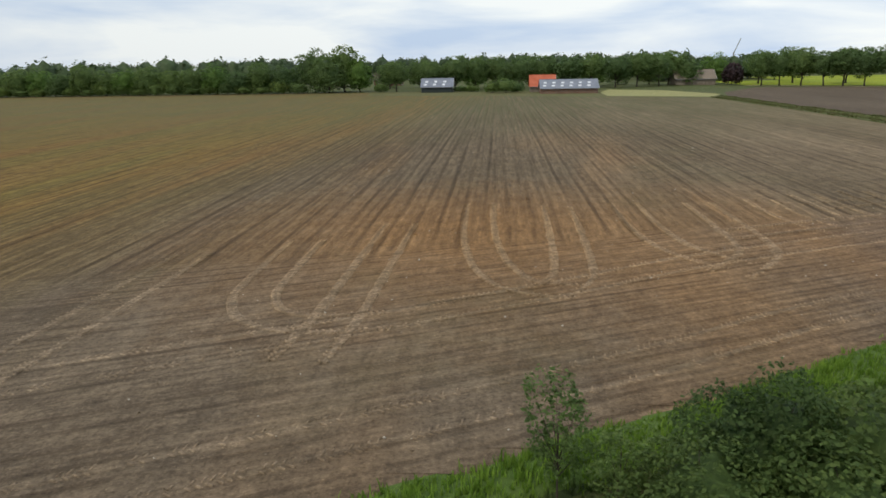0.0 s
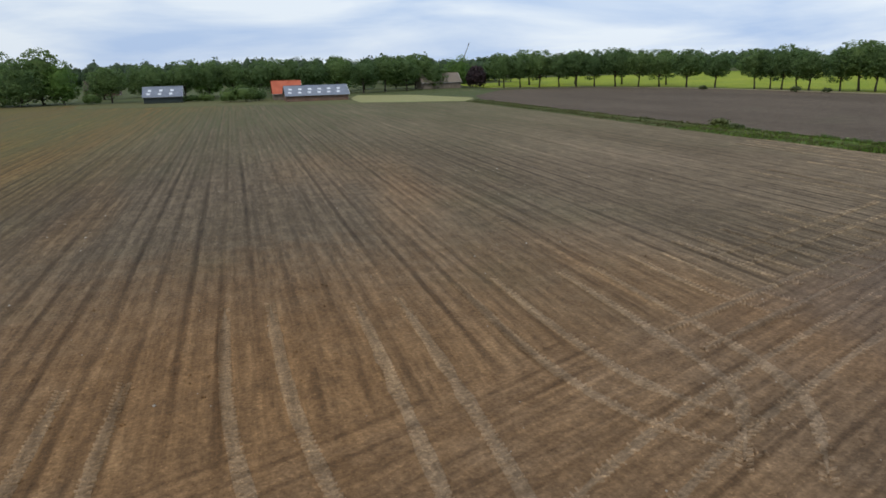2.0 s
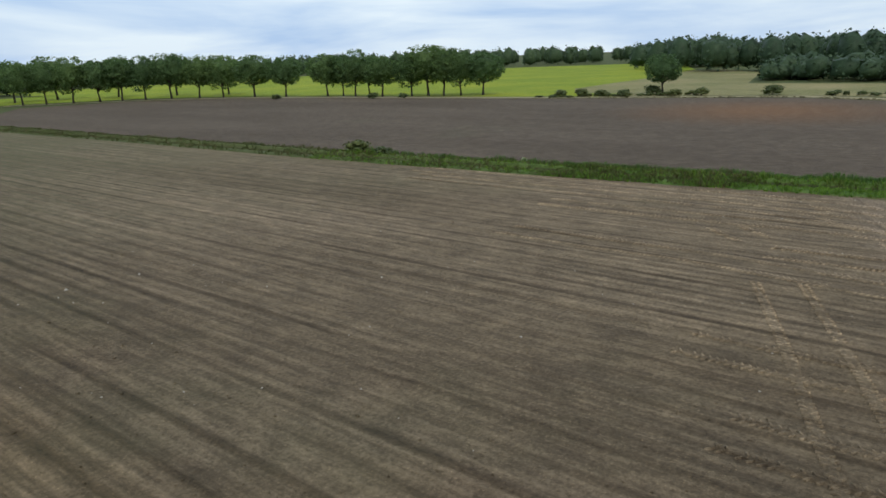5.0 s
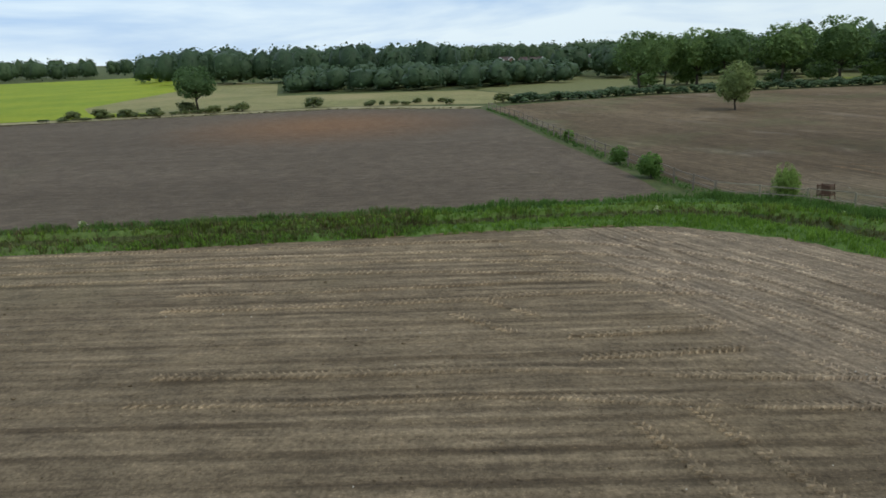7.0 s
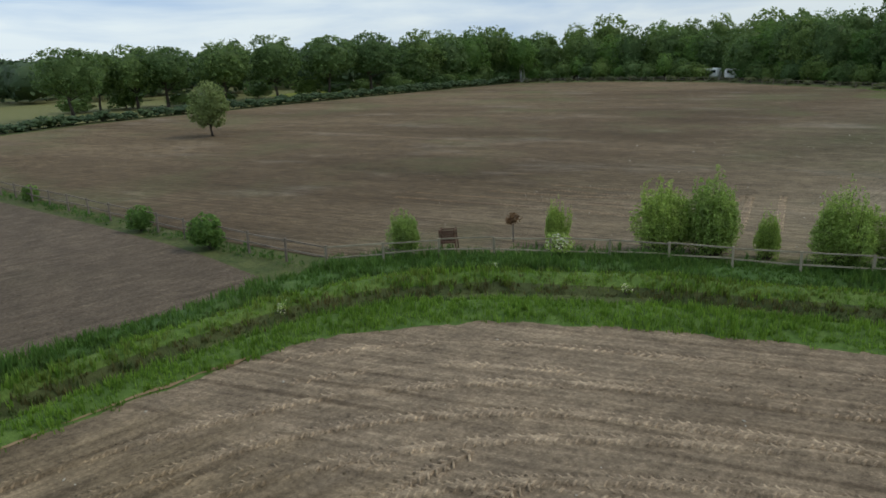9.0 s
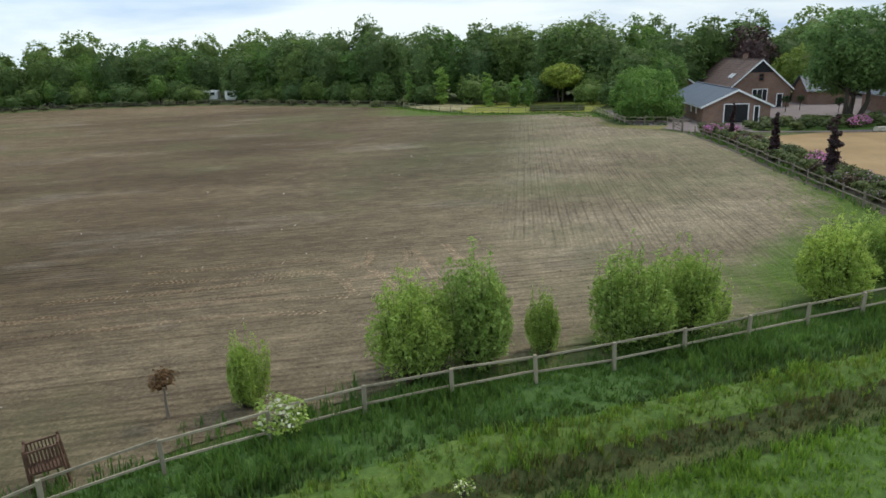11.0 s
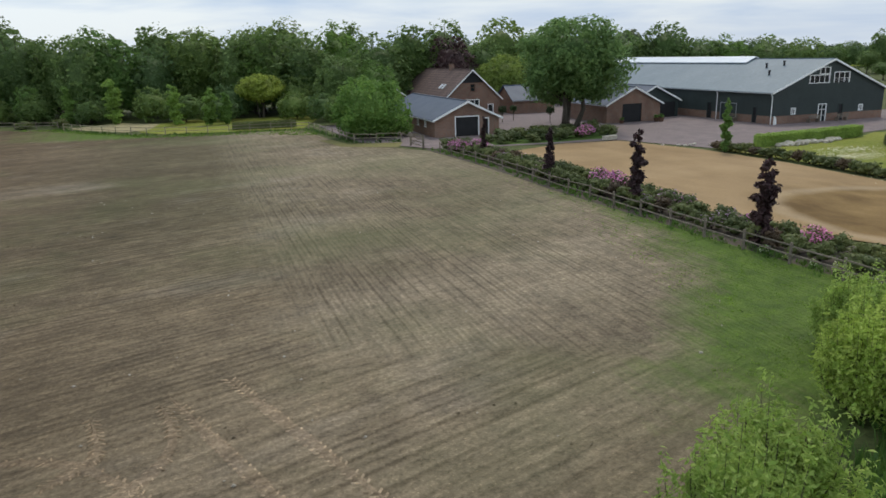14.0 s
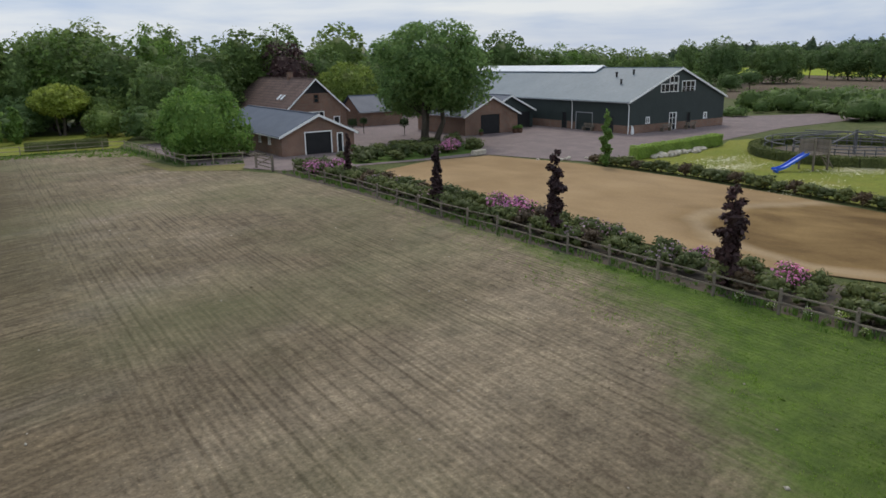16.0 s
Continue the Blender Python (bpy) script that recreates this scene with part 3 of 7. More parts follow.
def ball(k):
    """A round lump as a cube of k by k quads a side, blown up."""
    q = np.linspace(-1, 1, k + 1)
    verts, faces, seen = [], [], {}
    for ax in range(3):
        for sg in (-1, 1):
            for i in range(k):
                for j in range(k):
                    quad = []
                    for da, db in ((0, 0), (1, 0), (1, 1), (0, 1)):
                        w = [0.0, 0.0, 0.0]
                        w[ax], w[(ax + 1) % 3], w[(ax + 2) % 3] = sg, q[i + da], q[j + db]
                        w = tuple(round(c, 4) for c in w)
                        quad.append(seen.setdefault(w, len(seen)))
                        if len(seen) > len(verts):
                            verts.append(w)
                    faces.append(quad if sg > 0 else quad[::-1])
    V = np.array(verts, float)
    return V / np.linalg.norm(V, axis=1)[:, None], np.array(faces)


BALLS = {2: ball(2), 4: ball(4)}


def masses(lobes, shrink=0.84, cuts=2):
    """The dense inner leaf masses of a crown: one uneven lump to each lobe."""
    L = np.array(lobes)
    ball_v, ball_f = BALLS[cuts]
    n, k = len(L), len(ball_v)
    lump = rng.uniform(0.7, 1.15, (n, k, 1)) * shrink
    V = L[:, None, :3] + ball_v[None] * lump * L[:, None, [3, 3, 4]]
    F = (np.arange(n)[:, None, None] * k + ball_f[None]).reshape(-1, 4)
    return V.reshape(-1, 3), F


def leafy(lobes, leaves, size, slim, mat, shell=0.5, name="crown", inner=True):
    """A low shrub: inner masses and a coat of single leaves."""
    P, N = lobed(leaves, lobes, 0.68 if inner else shell)
    V, F = leaf_quads(P, N, size, slim)
    if inner:
        V2, F2 = masses(lobes, 0.7, 2)
        V2[:, 2] = np.maximum(V2[:, 2], 0.02)
        F = np.concatenate([F, F2 + len(V)])
        V = np.concatenate([V, V2])
    return mesh(name, V, F, mat)


def crown_lobes(h, r, low, count, spread=0.62, size=0.5):
    """Lobes of a broad crown between low and h."""
    out = [(0, 0, low + (h - low) * 0.6, r * 0.62, (h - low) * 0.36)]
    for k in range(count):
        a = k * 2.399 + rng.uniform(-0.4, 0.4)
        f = (k + 0.5) / count
        z = low + (h - low) * (0.2 + 0.62 * f)
        q = r * spread * math.sqrt(max(0.05, 1 - (2 * f - 0.8) ** 2 * 0.6)) * rng.uniform(0.75, 1.1)
        s = r * size * rng.uniform(0.65, 1.1)
        out.append((q * math.cos(a), q * math.sin(a), z, s, s * rng.uniform(0.7, 0.95)))
    return out


class Crown:
    """An uneven crown between low and h: sprays of leaves over a bumpy outline, with a leafy core."""

    def __init__(self, h, r, low, rough=0.26):
        self.h, self.r, self.low = h, r, low
        self.bush = low < 0.12 * h
        self.mid = low + (h - low) * (0.4 if self.bush else 0.46)
        self.waves = [(unit(1)[0] * f, rng.uniform(0, 6.28), a) for f, a in ((2.2, 0.9), (3.6, 0.7), (5.5, 0.5), (8.0, 0.4))]
        self.rough = rough
        self.lean = rng.normal(0, 0.08, 2) * r

    def at(self, d, f):
        """Points at the share f of the way out along the directions d."""
        bump = sum(a * np.sin(d @ w + p) for w, p, a in self.waves) * self.rough * 0.6
        flat = np.linalg.norm(d[:, :2], axis=1) + 1e-6
        wide = np.where((d[:, 2] < 0) & self.bush, flat ** 0.45, flat ** 0.85) / flat
        k = f * (1 + bump)
        up = np.where(d[:, 2] > 0, self.h - self.mid, self.mid - self.low)
        P = np.c_[d[:, 0] * wide * k * self.r, d[:, 1] * wide * k * self.r, self.mid + d[:, 2] * up * np.minimum(k, 1.12)]
        P[:, :2] += self.lean * ((P[:, 2] - self.low) / (self.h - self.low))[:, None]
        return P

    def sprays(self, n, size):
        """n clumps (x, y, z, radius), most of them near the outline."""
        i = np.arange(n) + 0.5
        z = 1 - 1.92 * i / n
        a = i * 2.39996 + rng.uniform(-0.5, 0.5, n)
        q = np.sqrt(np.maximum(1 - z * z, 0.0))
        d = np.c_[q * np.cos(a), q * np.sin(a), z] + rng.normal(0, 0.12, (n, 3))
        d /= np.linalg.norm(d, axis=1)[:, None]
        rad = self.r * size * rng.uniform(0.6, 1.35, n)
        f = np.where(rng.random(n) < 0.25, rng.uniform(0.5, 0.8, n), rng.uniform(0.88, 1.02, n)) - 0.5 * rad / self.r
        return self.at(d, f), d, rad

    def leaves(self, n, sprays, size, clump, slim=0.6):
        C, D, R = self.sprays(sprays, clump)
        m = int(n * 0.6)
        pick = rng.choice(sprays, m, p=R ** 2 / (R ** 2).sum())
        d = unit(m) + 0.5 * D[pick] + np.array([0, 0, 0.3])
        d /= np.linalg.norm(d, axis=1)[:, None]
        P = C[pick] + d * (R[pick] * rng.uniform(0.3, 1.0, m))[:, None] * np.array([1, 1, 0.75])
        e = unit(n - m)
        P = np.concatenate([P, self.at(e, rng.uniform(0.74, 0.97, n - m))])
        P[:, 2] = np.maximum(P[:, 2], 0.03)
        d = np.concatenate([d, e])
        N = d * 0.6 + unit(n) * 0.75 + np.array([0, 0, 0.45])
        return leaf_quads(P, N / np.linalg.norm(N, axis=1)[:, None], size, slim), C

    def core(self, cuts, shrink=0.66):
        V, F = BALLS[cuts]
        P = self.at(V, shrink * rng.uniform(0.85, 1.08, len(V)))
        P[:, 2] = np.maximum(P[:, 2], 0.02)
        return P, F


def joined(*pieces):
    """Several (vertices, faces) as one."""
    V, F, at = [], [], 0
    for v, f in pieces:
        V.append(v)
        F.append(f + at)
        at += len(v)
    return np.concatenate(V), np.concatenate(F)


def tree_meshes(h, r, low, leaves, size, mat, bark=None, sprays=90, trunk=None, stems=1, rough=0.17, clump=0.2, slim=0.6, inner=True, core=0.66):
    crown = Crown(h, r, low, rough)
    coat, C = crown.leaves(leaves, sprays, size, clump, slim)
    me = mesh("crown", *(joined(coat, crown.core(4, core)) if inner else coat), mat)
    t = trunk or h * 0.02
    s = Shape()
    for k in range(stems):
        a = k * 2.1
        lean = 0.0 if stems == 1 else r * 0.14
        ox, oy = lean * math.cos(a), lean * math.sin(a)
        top = low + (h - low) * 0.65
        s.tube([(ox * 0.7, oy * 0.7, -0.1), (ox, oy, low * 0.35), (ox * 1.3, oy * 1.3 + 0.05 * r, low), (ox * 1.2, oy, top)], [t * 1.35, t, t * 0.8, t * 0.25], 8)
    for x, y, z in C[::max(1, len(C) // 14)]:
        b = low * 0.8 + max(z - low, 0) * 0.3
        s.tube([(0, 0, b), (x * 0.45, y * 0.45, b + (z - b) * 0.5), (x * 0.95, y * 0.95, z)], [t * 0.5, t * 0.3, t * 0.1], 5)
    return s.mesh("trunk", bark or BARK), me


def tree(name, meshes, label, x, y, turn=0.0, scale=1.0, category="tree", group="", z=0.0, wide=None):
    ob = thing(name, label, category, group=group)
    w = wide or scale
    ob.matrix_basis = pose(x, y, z, 0, 0, turn) @ Matrix.Diagonal((w, w, scale, 1))
    solid("trunk", meshes[0], ob)
    solid("crown", meshes[1], ob)
    return ob


def blades(P, height, mat, name, per=7, width=0.02, lean=0.45):
    """Tufts of grass at P (n, 3): each blade a bent, tapering strip."""
    n = len(P) * per
    base = np.repeat(P, per, 0) + np.c_[rng.normal(0, 0.07, (n, 2)), np.zeros(n)]
    h = np.repeat(height * rng.uniform(0.55, 1.25, len(P)), per) * rng.uniform(0.6, 1.1, n)
    a = rng.uniform(0, 2 * np.pi, n)
    out = np.c_[np.cos(a), np.sin(a), np.zeros(n)]
    side = np.c_[-np.sin(a), np.cos(a), np.zeros(n)] * (width * rng.uniform(0.7, 1.4, n))[:, None]
    q = lean * rng.uniform(0.2, 1.2, n)
    up = np.array([0, 0, 1.0])
    mid = base + out * (q * h * 0.3)[:, None] + up * (h * 0.6)[:, None]
    tip = base + out * (q * h)[:, None] + up * (h * 0.97)[:, None]
    V = np.stack([base - side, base + side, mid + side * 0.7, mid - side * 0.7, tip], 1).reshape(-1, 3)
    i = np.arange(n)[:, None] * 5
    F = np.concatenate([i + [0, 1, 2], i + [0, 2, 3], i + [3, 2, 4]])
    return mesh(name, V, F, mat)


def inside(P, poly):
    """Which points (n, 2) lie in the outline."""
    x, y = P[:, 0], P[:, 1]
    ok = np.zeros(len(P), bool)
    for (x0, y0), (x1, y1) in zip(poly, poly[1:] + poly[:1]):
        if y0 != y1:
            ok ^= ((y0 > y) != (y1 > y)) & (x < (x1 - x0) * (y - y0) / (y1 - y0) + x0)
    return ok


def strewn(poly, n):
    """About n points over the outline."""
    A = np.array(poly)
    lo, hi = A.min(0), A.max(0)
    P = rng.uniform(lo, hi, (n * 3, 2))
    return P[inside(P, poly)][:n]


def along(pts, step):
    """Points every step metres along a line of corners, with the way it runs."""
    out, carry = [], 0.0
    for (x0, y0), (x1, y1) in zip(pts, pts[1:]):
        d = math.hypot(x1 - x0, y1 - y0)
        s = carry
        while s < d:
            out.append((x0 + (x1 - x0) * s / d, y0 + (y1 - y0) * s / d, math.atan2(y1 - y0, x1 - x0)))
            s += step
        carry = s - d
    return out


def smooth(pts, n=10):
    """A rounded line through corners."""
    out = []
    P = [np.array(p, float) for p in [pts[0]] + list(pts) + [pts[-1]]]
    for a, b, c, d in zip(P, P[1:], P[2:], P[3:]):
        for k in range(n):
            t = k / n
            out.append(tuple(0.5 * ((2 * b) + (c - a) * t + (2 * a - 5 * b + 4 * c - d) * t * t + (3 * b - a - 3 * c + d) * t ** 3)))
    out.append(tuple(P[-1]))
    return out


DITCH = [((48.5, 168), (53, 168)), ((49.8, 131), (53.6, 131)), ((50.6, 86), (55.6, 86)), ((52.0, 62), (57.0, 62)), ((53.3, 47), (58.4, 47)), ((54.1, 39), (59.5, 39.5)), ((53.8, 34.2), (60.1, 33.2)), ((52.3, 31.3), (59.9, 29.0)), ((50.1, 29.0), (56.6, 24.4)), ((46.0, 26.5), (50.8, 20.2)), ((39, 23.1), (44.1, 17.2)), ((33, 20.4), (37.6, 13.7)), ((22, 15.8), (28, 9.2)), ((11.6, 10.9), (16, 4.2)), ((5, 6.7), (8, 0.9)), ((-2.8, 2.1), (-1, -4.2)), ((-12, -2.8), (-9, -9)), ((-40, -18.5), (-37, -26))]
EDGE = [e for e, b in DITCH]
FENCE_SW = [(59.9, 29.9), (56.6, 25.1), (50.8, 20.9), (44.1, 18.0), (37.6, 14.5), (29.3, 10.3)]
FENCE_NE = [(59.9, 29.9), (68.5, 31.4), (79.7, 32.9), (92.2, 34.7), (112, 36.9), (131, 40.2)]
HEDGE_LINE = [(27.5, 6.2), (27.9, -2.5), (28.1, -11.7), (28.3, -18.7), (28.3, -26.2), (28.6, -34.6), (29.2, -42.5)]
GARDEN_FENCE = [(30.3, -50.9), (35.1, -52), (37.2, -70.9), (48.2, -71.6), (55.9, -73.4), (61.9, -78.8), (66.3, -85), (69.3, -90)]
FAR_EDGE = [(69.4, -91.2), (88, -99), (109, -109), (135, -109), (159.5, -95)]
EAST_HEDGE = [(159.5, -95), (159, -77), (157, -52), (155.5, -33), (152.5, -8), (150, 12), (145, 24), (141, 34)]

n_ring = 72
ring = [(5.0 + 2400 * math.cos(2 * math.pi * k / n_ring), 20 + 2400 * math.sin(2 * math.pi * k / n_ring)) for k in range(n_ring)]
sheet("ground", ring, -0.05, GRASS, "rough green grass land reaching to the horizon")


def furrowed(name, outline, mat, label, x0, x1, y0, y1, dx, dy, z, amp, turn=0.0, seed=3, fade=None):
    """A tilled field: a grid turned by some degrees and cut to its outline, with furrows along its second way and uneven ground."""
    r = np.random.default_rng(seed)
    us, vs = np.arange(x0, x1 + dx, dx), np.arange(y0, y1 + dy, dy)
    U, V = np.meshgrid(us, vs, indexing="ij")
    c, s = math.cos(radians(turn)), math.sin(radians(turn))
    X, Y = U * c - V * s, U * s + V * c
    prof = np.convolve(r.normal(0, 1, len(us) + 4), [0.25, 0.5, 0.25], "same")[2:-2]
    H = np.abs(prof[:, None] * amp + r.normal(0, amp * 0.3, X.shape))
    if fade:  # the ridges die out towards the headland
        H = H * np.clip((Y - 0.32 * X - fade) / 3.0, 0.25, 1.0)
    keep = inside(np.c_[X.ravel(), Y.ravel()], outline)
    keep = keep.reshape(X.shape)
    cell = keep[:-1, :-1] & keep[1:, :-1] & keep[1:, 1:] & keep[:-1, 1:]
    i, j = np.nonzero(cell)
    num = np.arange(X.size).reshape(X.shape)
    F = np.stack([num[i, j], num[i + 1, j], num[i + 1, j + 1], num[i, j + 1]], 1)
    used, inv = np.unique(F, return_inverse=True)
    P = np.c_[X.ravel(), Y.ravel(), (z + H).ravel()][used]
    return tagged(new(name, mesh(name, P, inv.reshape(F.shape), mat, True)), label, "field", kind="structure")


WHOLE = [(-42, 206), (-42, 60)] + [(e[0] + (b[0] - e[0]) * 0.05, e[1] + (b[1] - e[1]) * 0.05) for e, b in reversed(DITCH)] + [(44, 168.5), (18, 181), (-9, 195)]
sheet("field_base", WHOLE, -0.02, SOIL, "dull brown tilled soil of the big field", "field")
furrowed("field_rows", WHOLE, SOIL, "brown tilled field with long straight drill rows and a pale headland", -46, 54, -22, 258, 0.25, 1.2, -0.008, 0.03, 0, 3, 22.0)
sheet("west_field", [(-41.5, 60), (-41.5, 206), (-45, 230), (-70, 231), (-95, 233), (-181, 240), (-300, 262), (-420, 150), (-300, -160), (-41.5, -22)], -0.03, SOIL, "orange brown field with a thin green flush", "field")
sheet("field_end", [(-45, 230.5), (-42, 206.5), (-9, 195.5), (18, 181.5), (44, 169), (52, 169), (57, 192), (34, 222), (-8, 222), (-30, 234)], -0.01, turf("young_green", (0.1, 0.1, 0.04), (0.14, 0.135, 0.055), (0.16, 0.13, 0.075)), "thin green margin at the end of the big field", "field")
EAST_FIELD = [(59.8, 38.8), (58.7, 47), (57.3, 62), (55.9, 86), (53.9, 131), (53.2, 168), (60, 195), (79, 226), (104, 219), (119, 196), (125.5, 165), (130, 120), (135, 92), (140.5, 65), (131.4, 41), (111, 37.9), (92, 35.8), (78, 33.7), (70, 32.7), (65.6, 32.4), (61.3, 32.4), (60.0, 34.6)]
sheet("east_field_base", EAST_FIELD, -0.012, SOIL_EAST, "dark brown harrowed soil", "field")
furrowed("east_field", EAST_FIELD, SOIL_EAST, "dark brown harrowed field beyond the ditch", 52, 142, 32, 230, 0.7, 1.4, -0.010, 0.02, 0, 5)
PADDOCK = [(58.6, 26.4), (55.7, 22.8), (50.5, 18.9), (44, 15.7), (37.6, 12.4), (32, 9.2), (27.6, 5.5), (28.1, -2.9), (28.6, -11.7), (29, -18.7), (29, -26.2), (29.4, -34.6), (30.1, -42.1), (33.9, -49.3), (36.2, -51.3), (38.1, -69.9), (48.1, -70.5), (56.3, -72.4), (63, -80.2), (67.5, -85.8), (70.4, -90.2), (88, -97.8), (109, -107.8), (135, -107.8), (158, -94), (157.5, -77), (155.5, -52), (154, -33), (151, -8), (148.5, 11), (143.5, 22), (137, 36), (131, 39.3), (112, 36.1), (92.2, 33.9), (79.7, 32.1), (68.5, 30.6), (62, 29.0)]
sheet("paddock_base", PADDOCK, -0.012, SOIL_PADDOCK, "grey brown soil of the paddock", "field")
furrowed("paddock_field", PADDOCK, SOIL_PADDOCK, "grey brown tilled paddock with green flushes", -160, 60, -20, 180, 0.5, 1.5, -0.010, 0.014, -70, 9)

# grass margins of the paddock
MARGIN = [(44, 15.6), (37.6, 12.3), (32, 9.1), (27.8, 5.4), (28.2, -2.9), (28.7, -11.7), (29.1, -18.7), (29.3, -33.7), (30.1, -28.2), (31.3, -18.8), (32.2, -11.2), (33.6, -2.6), (35.4, 4), (39.5, 10.5)]
FRESH = turf("fresh_turf", (0.055, 0.105, 0.018), (0.09, 0.145, 0.028), (0.12, 0.115, 0.05))
FAR_MARGIN = [(36.4, -70.8), (37.4, -61.9), (44.4, -67.5), (55.9, -70), (61.9, -76.4), (70.9, -87.7), (76, -91.8), (69.3, -90), (61.9, -78.8), (55.9, -73.4)]
SHED_MARGIN = [(30.4, -49.9), (36, -51.7), (36.8, -56.4), (38.3, -56.5), (37.1, -49.5), (32, -45.9)]

# farm track and the land beyond it
sheet("farm_track", [(130.5, 120), (136, 92), (141.5, 65), (132.5, 42.5), (137, 40), (146, 64), (140, 93), (135, 120), (131, 165), (124, 200), (111, 224), (84, 246), (80, 241), (106, 220.5), (120, 197), (126.2, 165)], 0.0, TRACK, "pale grassy farm track", "track")
sheet("crop_field", [(148, 98), (141, 95), (136, 120), (132, 167), (125, 203), (113, 229), (118, 360), (340, 360), (440, 200), (300, 140), (231, 127), (166, 121), (150, 112)], -0.005, RAPE, "yellow green flowering crop field", "field")
sheet("crop_field_far", [(82, 248), (112, 230), (116, 300), (84, 296)], -0.01, RAPE, "yellow flowering crop field behind trees", "field")
sheet("stubble_field", [(147, 66), (142, 92), (138, 104), (150, 135), (262, 160), (300, 130), (262, 104), (190, 87), (186, 42), (160, 30), (142, 38)], -0.015, PASTURE, "pale straw coloured meadow", "field")
sheet("wheel_lane", [(125, 3.6), (112, 0.8), (98, -2.4), (84, -5.4), (84, -6.2), (98, -3.1), (112, 0.1), (125, 3.0)], 0.024, PRESSED_PAD, "pale driven lane across the paddock", "track")
sheet("shed_margin", SHED_MARGIN, 0.02, turf("yellow_turf", (0.15, 0.14, 0.05), (0.2, 0.175, 0.07), (0.19, 0.165, 0.07)), "yellowing rough turf by the shed fence", "grass")
sheet("mown_strip", [(27.5, 205), (26.5, 183), (50, 171), (56, 184), (48, 214), (33, 227)], 0.0, turf("mown_hay", (0.25, 0.25, 0.11), (0.32, 0.3, 0.13), (0.33, 0.3, 0.16)), "pale mown grass beside the long barn", "field")
sheet("meadow_east", [(144, 35), (160, 29), (186, 40), (240, 20), (240, -60), (160, -60), (154, -10), (151.5, 13)], -0.02, turf("meadow", (0.13, 0.14, 0.05), (0.18, 0.17, 0.07), (0.2, 0.18, 0.09)), "dry green meadow behind the tree row", "field")
sheet("lane_lawn", [(165.5, -36), (186, -40), (190, -66), (167, -62)], 0.0, LAWN, "bright mown lawn behind the lane hedge", "lawn")
sheet("far_plough", [(-81, -80), (-92, -54), (-222, -117), (-237, -152), (-228, -185)], 0.0, SOIL_EAST, "brown ploughed field far behind the barn", "field")
sheet("far_crop", [(-215, -275), (-231, -187), (-240, -154), (-224, -118), (-387, -198), (-408, -486)], 0.0, RAPE, "yellow green crop field far off", "field")

# farm yard
sheet("yard_paving", [(29.2, -43.4), (24.3, -42.1), (16.6, -41), (9.9, -40.4), (6.1, -30.8), (1.2, -30), (-10.7, -31), (-13.9, -33), (-32.3, -37), (-58.1, -37), (-62.1, -43.2), (-36.1, -55.2), (-13.8, -60.6), (-12.2, -102.2), (29.3, -108.4), (28.8, -73.6), (35.2, -74.3), (34.5, -52.5)], -0.005, PAVING, "purple grey brick paved farm yard", "paving")
sheet("sand_arena", [(24.7, -33.4), (22.7, -37.9), (16.6, -40.5), (10.2, -39.9), (7.5, -30.2), (7, -20.8), (7.6, -11.4), (8.3, -5.2), (9.2, -0.3), (13.7, 2.1), (21.1, 2.2), (23.6, -3.4), (24.2, -9.1), (24.6, -18.5)], 0.012, SAND, "raked tan sand of the riding arena", "sand")
sheet("lawn", [(6.3, -30.1), (5.8, -20.6), (6.5, -11.4), (7.2, -4.9), (1.3, -2), (-30.4, -11.2), (-34.3, -28.4), (-16.4, -32.9), (-10.7, -30.1)], 0.0, LAWN, "yellow green lawn with daisies", "lawn")
sheet("shrub_bed", [(28.6, 6.0), (28.9, -2.5), (29.1, -11.7), (29.3, -18.7), (29.3, -26.2), (29.6, -34.6), (30.0, -43.5), (24.1, -41.9), (23.1, -38.1), (25, -33.5), (25.1, -18.6), (24.7, -9.1), (24.1, -3.4), (22.4, 3.3)], -0.014, worn("mulch", (0.06, 0.048, 0.036), (0.1, 0.08, 0.06), 1.5, 0.95), "dark mulched bed under the shrubs", "bed")
sheet("garden_lawn", [(37.5, -72.3), (48.2, -72.9), (55.4, -74.6), (57.9, -78.8), (59.8, -86.8), (52.1, -95.9), (31.7, -91.5)], 0.0, LAWN, "bright yellow green garden lawn", "lawn")
sheet("garden_path", [(59.9, -79.8), (65.3, -85.7), (67.8, -90.5), (61.8, -96.6), (55.9, -91), (56.9, -82.2)], 0.01, TRACK, "pale gravel garden path", "path")
sheet("yard_bed", [(22.8, -42.9), (16.5, -42.1), (9.4, -42.5), (6, -46.7), (6.7, -53.8), (11.5, -54.2), (15.8, -50.6), (22, -47.9)], 0.004, FRESH, "low green planted bed in the yard", "bed")


def bank_z(f):
    """The height of the ground across the ditch, from the field edge (0) to the far bank (1)."""
    return np.interp(f, [-0.05, 0.0, 0.1, 0.22, 0.33, 0.42, 0.52, 0.6, 0.66, 0.8, 0.95, 1.05], [-0.03, 0.0, 0.14, 0.16, -0.25, 0.08, 0.42, 0.36, 0.1, 0.24, 0.16, -0.03])


